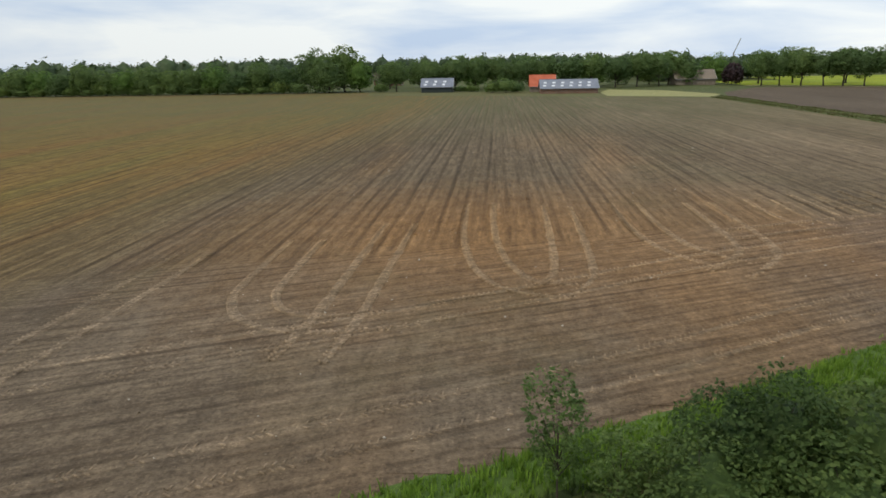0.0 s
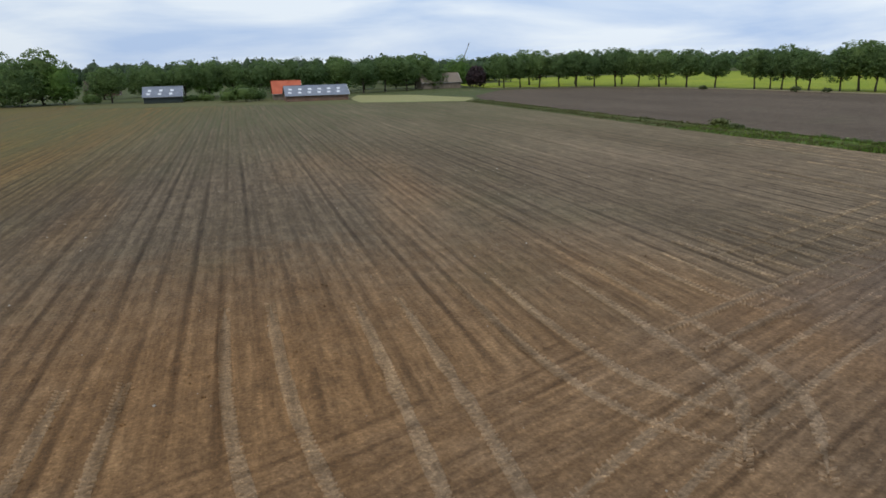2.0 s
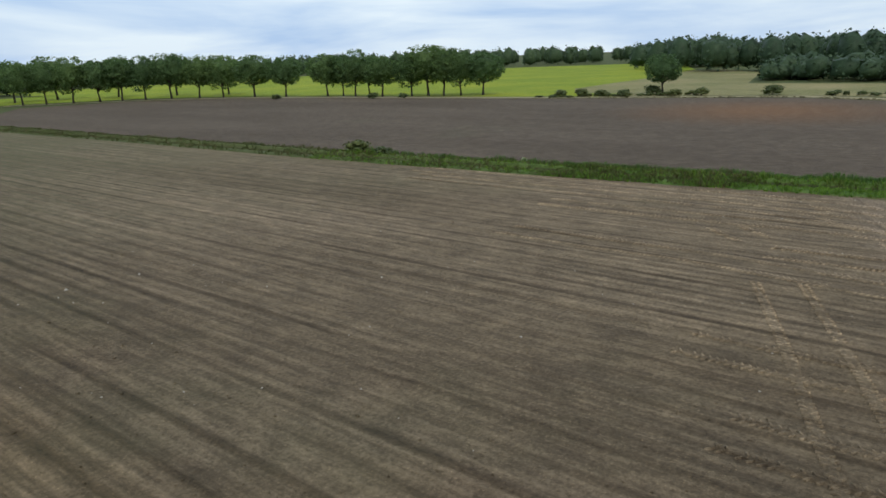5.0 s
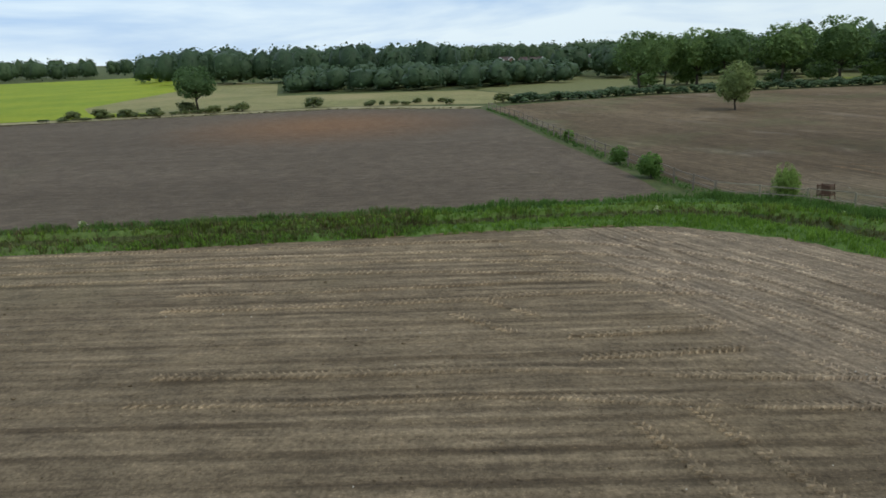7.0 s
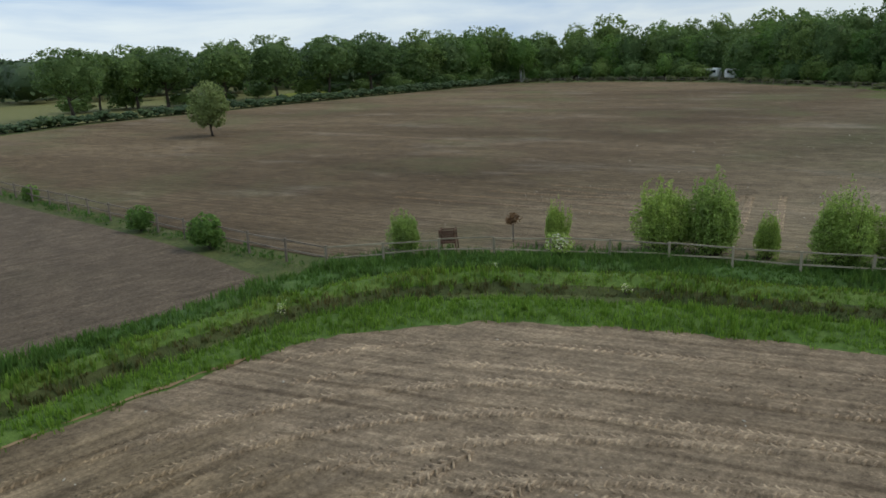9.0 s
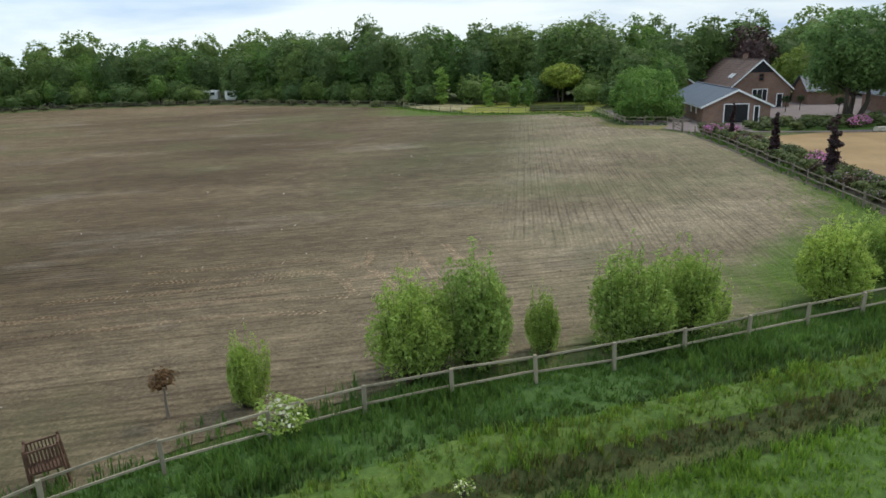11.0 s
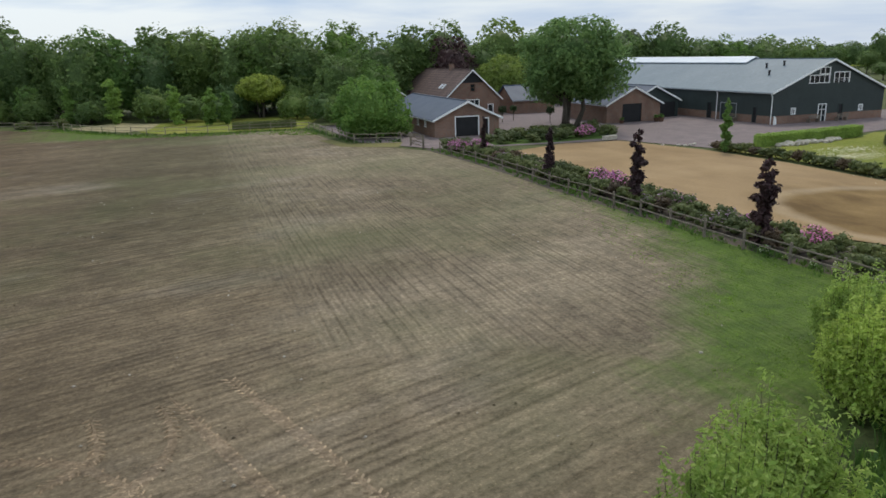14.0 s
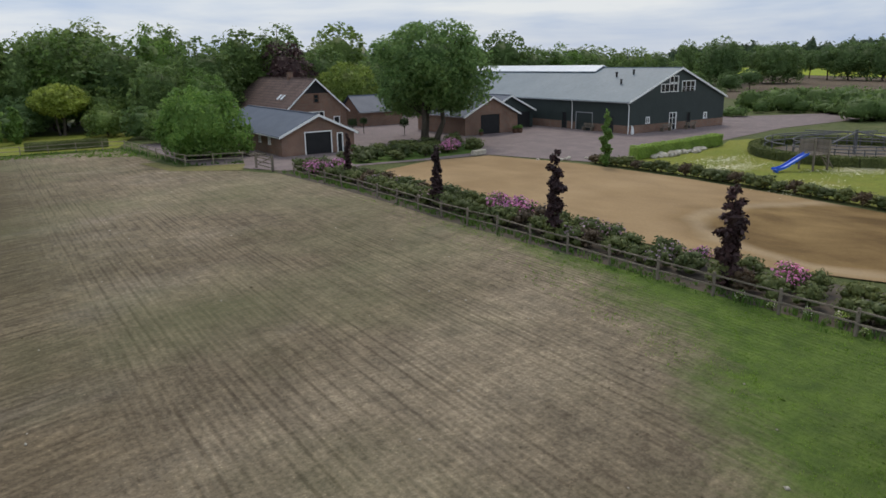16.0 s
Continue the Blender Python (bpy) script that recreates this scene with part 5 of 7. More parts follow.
row_of("lane_shrub", SHRUB, [(176 + 3 * math.sin(k * 2.1), 4 - 9.5 * k, 0.7 + 0.25 * math.sin(k * 1.7), 1.1) for k in range(8)], "green shrub behind the lane trees", "lane shrubs", "shrub")
# ---- buildings ----
def pierced(u0, u1, top, holes, thick, mat, name="wall", base=0.0):
    """A wall in the plane y = 0, its outer face at y = 0, body behind. top: corners (u, z) of its upper edge; holes: (u0, u1, z0, z1)."""
    cuts = sorted({u0, u1, *[u for u, _ in top], *[h[0] for h in holes], *[h[1] for h in holes]})
    us, zs = zip(*top)
    s = Shape()
    for a, b in zip(cuts, cuts[1:]):
        if b - a < 1e-4:
            continue
        m = (a + b) / 2
        spans, z = [], base
        for h in sorted((h for h in holes if h[0] < m < h[1]), key=lambda h: h[2]):
            if h[2] > z + 1e-4:
                spans.append((z, z, h[2], h[2]))
            z = h[3]
        ta, tb = np.interp(a, us, zs), np.interp(b, us, zs)
        spans.append((z, z, ta, tb))
        for za, zb, ya, yb in spans:
            s.prism([(a, 0, za), (b, 0, zb), (b, 0, yb), (a, 0, ya)], [(a, -thick, za), (b, -thick, zb), (b, -thick, yb), (a, -thick, ya)])
    me = s.mesh(name, mat)
    bm = bmesh.new()
    bm.from_mesh(me)
    bmesh.ops.remove_doubles(bm, verts=bm.verts[:], dist=1e-4)
    bm.to_mesh(me)
    bm.free()
    return me


def opening(parent, kind, u0, u1, z0, z1, panel, bars=(1, 1), trim=None, width=0.12, name=None):
    """A door or window set into a wall in the plane y = 0."""
    ob = place_under(new(name or kind, None), parent)
    t = trim or WHITE
    s = Shape()
    w = width
    s.box((u0, -0.14, z0), (u0 + w, 0.03, z1)).box((u1 - w, -0.14, z0), (u1, 0.03, z1)).box((u0 + w, -0.14, z1 - w), (u1 - w, 0.03, z1))
    if kind == "window":
        s.box((u0 - 0.05, -0.14, z0), (u1 + 0.05, 0.07, z0 + w * 0.8))
    solid("frame", s.mesh("frame", t), ob)
    lo = z0 + (w * 0.8 if kind == "window" else 0.02)
    solid("pane" if panel is GLASS else "leaf", Shape().box((u0 + w, -0.11, lo), (u1 - w, -0.07, z1 - w)).mesh("leaf", panel), ob)
    for k in range(1, bars[0]):
        u = u0 + (u1 - u0) * k / bars[0]
        solid("glazing_bar", Shape().box((u - 0.035, -0.069, lo), (u + 0.035, -0.02, z1 - w)).mesh("glazing_bar", t), ob)
    for k in range(1, bars[1]):
        z = z0 + (z1 - z0) * k / bars[1]
        solid("glazing_bar", Shape().box((u0 + w, -0.068, z - 0.035), (u1 - w, -0.021, z + 0.035)).mesh("glazing_bar", t), ob)
    return ob


def gabled(size, name, label, x, y, w, depth, eave, apex, wall, roof, front, left=(), right=(), over=0.35, plinth=None, turn=0.0, thick=0.3, gable=None, roof_t=0.16, category="building", left_eave=None):
    """A house with its ridge along y, all its measures times size. The front gable faces +y; left is the +x side, right the -x side.
    front, left, right: rows of (kind, u0, u1, z0, z1, panel, bars). u runs along +x on the front and towards -y, from the front, on the sides."""
    ob = thing(name, label, category, pose(x, y, 0, 0, 0, turn) @ Matrix.Scale(size, 4))
    h = w / 2
    holes = [(r[1], r[2], r[3], r[4]) for r in front]
    top = [(-h, eave), (0, apex), (h, eave)]
    base = plinth or 0.0
    f = solid("front_wall", pierced(-h, h, top, [q for q in holes], thick, wall, "front_wall", base), ob)
    for r in front:
        opening(f, *r)
    if plinth:
        solid("front_plinth", pierced(-h, h, [(-h, plinth), (h, plinth)], [(a, b, c, min(d, plinth)) for a, b, c, d in holes if c < plinth], thick + 0.04, BRICK, "front_plinth"), ob).location = (0, 0.02, 0)
    if gable:
        g0 = gable
        k = (apex - g0) / (apex - eave) * h
        solid("gable_boards", Shape().prism([(-k, 0.03, g0), (k, 0.03, g0), (0, 0.03, apex - 0.02)], [(-k, 0.004, g0), (k, 0.004, g0), (0, 0.004, apex - 0.02)]).mesh("gable_boards", BLACK), ob, "black boarded gable top")
    b = solid("back_wall", pierced(-h, h, top, [], thick, wall, "back_wall"), ob)
    b.matrix_basis = pose(0, -depth, 0, 0, 0, 180)
    for side, rows, ang, ux in (("left_wall", left, -90, h), ("right_wall", right, 90, -h)):
        flip = 1 if ang < 0 else -1
        q = solid(side, pierced(thick, depth - thick, [(thick, eave - 0.05), (depth - thick, eave - 0.05)], [(r[1], r[2], r[3], r[4]) for r in rows], thick, wall, side, base) if flip > 0 else pierced(-depth + thick, -thick, [(-depth + thick, eave - 0.05), (-thick, eave - 0.05)], [(-r[2], -r[1], r[3], r[4]) for r in rows], thick, wall, side, base), ob)
        q.matrix_basis = pose(ux, 0, 0, 0, 0, ang)
        for r in rows:
            opening(q, r[0], *((r[1], r[2]) if flip > 0 else (-r[2], -r[1])), *r[3:])
        if plinth:
            p = solid("plinth", Shape().box((thick if flip > 0 else -depth + thick, -thick - 0.02, 0), (depth - thick if flip > 0 else -thick, 0.02, plinth)).mesh("plinth", BRICK), ob) if not rows else solid("plinth", pierced(thick, depth - thick, [(thick, plinth), (depth - thick, plinth)], [(r[1], r[2], 0, plinth) for r in rows if r[3] < plinth], thick + 0.04, BRICK, "plinth"), ob)
            p.matrix_basis = pose(ux + (0.02 if flip > 0 else -0.02), 0, 0, 0, 0, ang)
    slope = (apex - eave) / h
    for sgn, nm in ((1, "roof"), (-1, "roof")):
        e = h + over
        ze = eave - over * slope
        a = [(0, over, apex + 0.02), (0, -depth - over, apex + 0.02), (sgn * e, -depth - over, ze + 0.02), (sgn * e, over, ze + 0.02)]
        solid(nm, Shape().prism(a, [(p, q, r + roof_t) for p, q, r in a]).mesh(nm, roof), ob)
        n = 0.2
        c = [(0, over + 0.04, apex + roof_t + 0.05), (sgn * e, over + 0.04, ze + roof_t + 0.05), (sgn * e, over + 0.04, ze + roof_t - n), (0, over + 0.04, apex + roof_t - n - 0.02)]
        solid("barge_board", Shape().prism(c, [(p, q - 0.035, r) for p, q, r in c]).mesh("barge_board", WHITE), ob, "white barge board")
        solid("gutter", Shape().beam((sgn * (e + 0.06), over, ze + 0.06), (sgn * (e + 0.06), -depth - over, ze + 0.06), 0.13, 0.11).mesh("gutter", STEEL), ob, "grey gutter")
    ridge = Shape()
    ridge.beam((0, over, apex + roof_t + 0.02), (0, -depth - over, apex + roof_t + 0.02), 0.3, 0.1)
    solid("ridge", ridge.mesh("ridge", roof), ob)
    solid("floor", Shape().box((-h + thick, -depth + thick, 0.0), (h - thick, -thick, 0.03)).mesh("floor", DARKIN), ob)
    return ob


shed = gabled(0.935, "garage_shed", "brown brick garage with a slate roof, white trim and black doors", 22.1, -52.2, 8.3, 22.0, 2.05, 4.0, BRICK, SLATE,
       [("garage_door", -1.55, 1.6, 0.0, 2.4, BLACK, (1, 1)), ("door", -2.85, -2.1, 0.0, 2.1, BLACK, (1, 1))],
       left=[("window", 3.2, 4.0, 0.95, 1.75, GLASS, (2, 1)), ("window", 6.2, 7.0, 0.95, 1.75, GLASS, (2, 1))])
house = gabled(0.913, "farm_house", "brown brick farm house with a steep tiled roof and white trim", 13.0, -73.6, 9.4, 24.0, 3.0, 7.3, BRICK, TILE_RED,
       [("window", -0.5, 0.35, 4.1, 5.3, GLASS, (1, 2), RUST), ("window", -1.2, 1.2, 0.9, 2.9, GLASS, (3, 1)), ("door", -3.6, -2.6, 0.0, 2.1, BLACK, (1, 1))],
       left=[("window", 3, 4.2, 0.9, 2.0, GLASS, (2, 1))], gable=5.45)
for u in (4.6, 6.0):
    sl = (7.3 - 3.0) / 4.7
    x0 = 2.6
    z0 = 7.3 - x0 * sl + 0.2
    solid("roof_window", Shape().prism([(x0, -u, z0), (x0, -u - 0.7, z0), (x0 + 0.7, -u - 0.7, z0 - 0.7 * sl), (x0 + 0.7, -u, z0 - 0.7 * sl)], [(x0 + 0.06, -u, z0 + 0.07), (x0 + 0.06, -u - 0.7, z0 + 0.07), (x0 + 0.76, -u - 0.7, z0 - 0.7 * sl + 0.07), (x0 + 0.76, -u, z0 - 0.7 * sl + 0.07)]).mesh("roof_window", SKYLIGHT), house, "pale roof window")
solid("chimney", Shape().box((-0.35, -9.6, 6.6), (0.35, -8.9, 8.2)).box((-0.42, -9.67, 8.2), (0.42, -8.83, 8.3)).mesh("chimney", BRICK), house)
wing = gabled(0.915, "house_wing", "low brick wing of the farm house with a brown tiled roof", 21.1, -87.6, 6.4, 8.0, 2.4, 4.6, BRICK, TILE_RED, [("window", -0.6, 0.6, 0.9, 2.1, GLASS, (2, 1))])
gabled(0.892, "stable", "small brick stable with a slate roof", -1.5, -79.7, 7.0, 7.5, 2.3, 4.5, BRICK, SLATE, [("window", -1.4, -0.6, 1.0, 1.8, GLASS, (2, 1)), ("door", 0.6, 1.6, 0, 2.1, BLACK, (1, 1))], turn=90)
# black panel closes the open doorway, standing for the dark inside
gabled(0.904, "coach_house", "brown brick outbuilding with white barge boards and an open doorway filled black", -2.4, -56.2, 8.8, 12.0, 2.5, 4.75, BRICK, SLATE,
       [("doorway", -1.4, 2.0, 0.0, 2.7, BLACK, (1, 1), BRICK)])
# open carport front filled with a black panel for its unlit interior
gabled(0.895, "carport", "dark carport with a slate roof and white barge boards", -8.1, -59.9, 8.6, 9.0, 2.5, 4.6, CLAD, SLATE,
       [("doorway", -3.9, 0.8, 0.0, 2.4, BLACK, (1, 1), CLAD)])
barn = gabled(0.886, "riding_hall", "large dark green riding hall with grey roof and white trim", -22.4, -44.6, 19.8, 64.0, 4.1, 8.2, CLAD, SHEET,
       [("door", 0.4, 1.9, 0.0, 2.4, GLASS, (2, 3)), ("door", -2.6, -1.7, 0.0, 2.3, BLACK, (1, 1), CLAD), ("window", 5.8, 6.6, 1.15, 2.05, GLASS, (2, 1)), ("window", -6.2, -5.4, 1.15, 2.05, GLASS, (2, 1)),
        ("window", 0.35, 3.9, 5.15, 6.3, GLASS, (4, 1)), ("window", 0.35, 2.2, 6.35, 7.3, GLASS, (2, 1)), ("balcony_door", -3.2, -0.35, 5.15, 6.6, GLASS, (3, 1))],
       left=[("door", 2.6, 3.5, 0.0, 2.2, BLACK, (1, 1), CLAD), ("garage_door", 6.6, 10.0, 0.0, 2.5, CLAD, (1, 1), STEEL), ("door", 11.8, 12.9, 0.0, 2.4, BLACK, (1, 1), CLAD), ("window", 30, 31, 1.2, 2.0, GLASS, (2, 1))],
       plinth=1.05, over=0.3)
s = Shape()
rl = [(-1.9, 7.75), (0, 8.62), (1.9, 7.75)]
for (xa, za), (xb, zb) in zip(rl, rl[1:]):
    a = [(xa, -14.5, za), (xb, -14.5, zb), (xb, -60, zb), (xa, -60, za)]
    s.prism(a, [(p, q, r + 0.12) for p, q, r in a])
solid("ridge_light", s.mesh("ridge_light", SKYLIGHT), barn, "white translucent ridge light")
solid("balcony_rail", Shape().beam((-3.2, 0.1, 5.75), (-0.35, 0.1, 5.75), 0.05).beam((-3.2, 0.1, 5.45), (-0.35, 0.1, 5.45), 0.03).mesh("balcony_rail", WHITE), barn)
for yy in (0.15, -10.6):
    solid("downpipe", Shape().tube([(10.05, yy, 0), (10.05, yy, 3.6), (10.25, yy, 3.95)], [0.06, 0.06, 0.06], 7).mesh("downpipe", WHITE), barn, "white downpipe")
for xx, yy in ((3.0, -9.0), (5.2, -6.0), (2.2, -6.5)):
    zz = 8.2 - xx * 4.1 / 9.9
    solid("roof_vent", Shape().tube([(xx, yy, zz), (xx, yy, zz + 0.75)], [0.14, 0.14], 8).tube([(xx, yy, zz + 0.7), (xx, yy, zz + 0.85)], [0.22, 0.18], 8).mesh("roof_vent", BLACK), barn)
# the far farm and the houses behind it
def barnlet(name, label, x, y, w, depth, eave, apex, wall, roof, turn, lights=0):
    ob = gabled(1.0, name, label, x, y, w, depth, eave, apex, wall, roof, [("door", -0.6, 0.6, 0, 2.1, BLACK, (1, 1))], turn=turn)
    sl = (apex - eave) / (w / 2)
    for k in range(lights):
        for row in (0.35, 0.7):
            xx = w / 2 * row
            yy = -depth * (k + 0.6 + 0.3 * row) / (lights + 0.4)
            zz = apex - xx * sl + 0.19
            solid("roof_light", Shape().prism([(xx, yy, zz), (xx, yy - 0.9, zz), (xx + 0.8, yy - 0.9, zz - 0.8 * sl), (xx + 0.8, yy, zz - 0.8 * sl)], [(xx, yy, zz + 0.05), (xx, yy - 0.9, zz + 0.05), (xx + 0.8, yy - 0.9, zz - 0.8 * sl + 0.05), (xx + 0.8, yy, zz - 0.8 * sl + 0.05)]).mesh("roof_light", SKYLIGHT), ob, "pale roof light")
    return ob


barnlet("cottage", "blue grey roofed cottage with roof lights at the far farm", -17, 226, 8, 10, 1.8, 4.3, CLAD, SOLAR, -90, 3)
barnlet("red_barn", "barn with an orange red tiled roof at the far farm", 15.2, 218, 8, 7.6, 1.8, 5.0, TIMBER, RED_TILE, -90)
barnlet("long_barn", "long low barn with a grey roof and pale roof lights", 26.4, 206, 10, 16.3, 1.5, 3.8, BRICK, SOLAR, -90, 6)
barnlet("old_barn", "dark weathered old barn beside the copper beech", 75, 260, 9, 14, 2.2, 5.2, TIMBER, TIMBER, -90)
barnlet("far_house", "red brick house with a brown roof far beyond the farm", -45, 312, 9, 12, 2.6, 5.4, BRICK, TILE_RED, -90)
for k, (x, y, c) in enumerate([(300, 27, SKYLIGHT), (303, 23, RED_TILE), (300, 11.5, RED_TILE), (302, -7, SKYLIGHT), (300, -11, RED_TILE)]):
    barnlet("village_house", "pale roofed village house beyond the thicket" if c is SKYLIGHT else "red roofed village house beyond the thicket", x, y, 8, 11, 2.6, 5.2 + 0.3 * (k % 2), BRICK, TILE_RED if c is RED_TILE else c, 90 + 20 * k)
crane = thing("tower_crane", "thin slanting crane jib far behind the farm", "crane", pose(193, 620, 0))
solid("mast", Shape().beam((0, 0, 0), (0, 0, 14), 1.0).mesh("mast", STEEL), crane)
solid("jib", Shape().beam((0, 0, 13), (5, 0, 25), 0.6).mesh("jib", STEEL), crane)


def caravan(x, y, turn):
    ob = thing("caravan", "white touring caravan parked among the trees", "caravan", pose(x, y, 0, 0, 0, turn), "caravans")
    bm = bmesh.new()
    bmesh.ops.create_cube(bm, size=1.0, matrix=Matrix.Translation((0, 0, 1.55)) @ Matrix.Diagonal((5.6, 2.3, 2.1, 1)))
    bmesh.ops.bevel(bm, geom=bm.edges[:], offset=0.25, segments=3, affect="EDGES")
    me = bpy.data.meshes.new("body")
    bm.to_mesh(me)
    bm.free()
    me.materials.append(WHITE)
    solid("body", me, ob)
    for u in (-1.6, 0.2, 1.8):
        solid("window", Shape().box((u - 0.5, 1.14, 1.5), (u + 0.5, 1.17, 2.15)).mesh("window", GLASS), ob)
    for u in (-0.45, 0.45):
        solid("wheel", Shape().tube([(u, 0.95, 0.33), (u, 1.13, 0.33)], [0.33, 0.33], 12).mesh("wheel", BLACK), ob)
    solid("drawbar", Shape().beam((2.7, 0, 0.5), (4.0, 0, 0.45), 0.1).mesh("drawbar", STEEL), ob)
    solid("step_leg", Shape().beam((3.9, 0, 0.0), (3.9, 0, 0.5), 0.08).mesh("step_leg", STEEL), ob)


for x, y, a in ((110.5, -118.6, 25), (118.5, -120.5, 5), (137, -120.5, 0), (163, -112, 40), (181, -88, 70), (92, -117.5, 20)):
    caravan(x, y, a)
# ---- fences ----
def rail_fence(name, label, line, step, height, rails, post=0.1, group="", mat=None, sag=0.03):
    """Posts every step metres along a line, and rails from post to post."""
    m = mat or TIMBER
    ob = thing(name, label, "fence", group=group)
    spots = along(line, step)
    post_me = Shape().box((-post / 2, -post / 2, -0.02), (post / 2, post / 2, height)).mesh("post", m, 0.012)
    for x, y, a in spots:
        p = solid("post", post_me, ob)
        p.matrix_basis = pose(x, y, 0, rng.normal(0, 1.2), rng.normal(0, 1.2), math.degrees(a) + rng.normal(0, 3))
    for (x0, y0, a0), (x1, y1, a1) in zip(spots, spots[1:]):
        for z in rails:
            off = post * 0.55
            q = Shape().beam((x0 - math.sin(a0) * off, y0 + math.cos(a0) * off, z + rng.normal(0, sag)), (x1 - math.sin(a0) * off, y1 + math.cos(a0) * off, z + rng.normal(0, sag)), 0.035, 0.058)
            solid("rail", q.mesh("rail", m), ob)
    return ob


rail_fence("paddock_fence", "weathered grey timber post and rail fence along the ditch", FENCE_SW, 2.45, 1.05, (0.5, 0.98), mat=PALE_TIMBER)
rail_fence("field_fence", "dark timber post and rail fence between the fields", FENCE_NE, 2.6, 1.1, (0.55, 1.0))
rail_fence("hedge_fence", "weathered timber rail fence in front of the shrubs", [(x + 0.35, y) for x, y in HEDGE_LINE], 2.6, 0.95, (0.42, 0.82))
rail_fence("garden_fence", "pale timber rail fence round the garden", GARDEN_FENCE, 2.6, 1.0, (0.5, 0.92), mat=PALE_TIMBER)
rail_fence("far_fence", "thin timber fence along the far paddock edge", FAR_EDGE, 3.2, 1.0, (0.5, 0.95))

gate = thing("field_gate", "leaning timber gate between post and shed", "gate", pose(30.4, -46.9, 0, 0, 0, 96))
for u in (0.0, 3.2):
    solid("gate_post", Shape().box((u - 0.09, -0.09, -0.02), (u + 0.09, 0.09, 1.35)).mesh("gate_post", TIMBER, 0.015), gate)
for z in (0.3, 0.62, 0.94, 1.2):
    solid("bar", Shape().beam((0.1, 0, z), (3.1, 0, z - 0.04), 0.04, 0.09).mesh("bar", TIMBER), gate)
solid("brace", Shape().beam((0.1, 0.045, 0.3), (3.1, 0.045, 1.15), 0.035, 0.08).mesh("brace", TIMBER), gate)

# feeding frame by the ditch gate
rack = thing("feeding_rack", "rusty steel hay rack with barred sides standing by the fence", "hay rack", pose(58.0, 24.4, 0, 0, 4, 35) @ Matrix.Scale(0.82, 4))
for u in (-0.42, 0.42):
    for v in (-0.3, 0.3):
        solid("leg", Shape().beam((u * 1.12, v * 1.12, 0), (u, v, 1.3), 0.055).mesh("leg", RUST), rack)
for z in (0.55, 1.2):
    for v in (-0.3, 0.3):
        solid("rail", Shape().beam((-0.44, v, z), (0.44, v, z), 0.05).mesh("rail", RUST), rack)
    for u in (-0.42, 0.42):
        solid("rail", Shape().beam((u, -0.3, z), (u, 0.3, z), 0.05).mesh("rail", RUST), rack)
for k in range(9):
    u = -0.36 + 0.09 * k
    for v in (-0.3, 0.3):
        solid("grid_bar", Shape().beam((u, v, 0.55), (u, v, 1.2), 0.035).mesh("grid_bar", RUST), rack)
solid("tray", Shape().box((-0.42, -0.3, 0.5), (0.42, 0.3, 0.53)).mesh("tray", RUST), rack)
plank = thing("loose_plank", "broken grey plank lying in the grass by the fence", "plank", pose(58.9, 26.6, 0.32, 0, -8, 35))
solid("board", Shape().box((-0.8, -0.07, -0.02), (0.8, 0.07, 0.02)).mesh("board", TIMBER, 0.008), plank)
solid("prop", Shape().box((0.5, -0.05, -0.35), (0.6, 0.05, -0.02)).mesh("prop", TIMBER), plank)

# ---- shrubs along the arena ----
def shrub_proto(h, r, leaves, size, mat, bloom=0, tint=None):
    L = crown_lobes(h, r, 0.02, 8, 0.6, 0.5)
    s = Shape()
    for k in range(4):
        a = k * 1.7
        s.tube([(0, 0, -0.03), (0.4 * r * math.cos(a), 0.4 * r * math.sin(a), h * 0.6)], [0.03, 0.012], 5)
    out = [s.mesh("stem", BARK), leafy(L, leaves, size, 0.6, mat, 0.5, "foliage", h > 0.9)]
    if bloom:
        P, N = lobed(bloom, [(x, y, z, rx * 1.04, rz * 1.08) for x, y, z, rx, rz in L], 0.92)
        up = P[:, 2] > h * 0.35
        out.append(mesh("blossom", *leaf_quads(P[up], N[up], size * 0.85, 0.95), tint or PINK))
    return out


def shrub(name, proto, label, x, y, turn, s, category="shrub", group="", wide=None):
    ob = thing(name, label, category, group=group)
    w = wide or s
    ob.matrix_basis = pose(x, y, 0, 0, 0, turn) @ Matrix.Diagonal((w, w, s, 1))
    solid("stem", proto[0], ob)
    solid("foliage", proto[1], ob)
    if len(proto) > 2:
        solid("blossom", proto[2], ob, "pink blossom" if "pink" in label else "white blossom")
    return ob


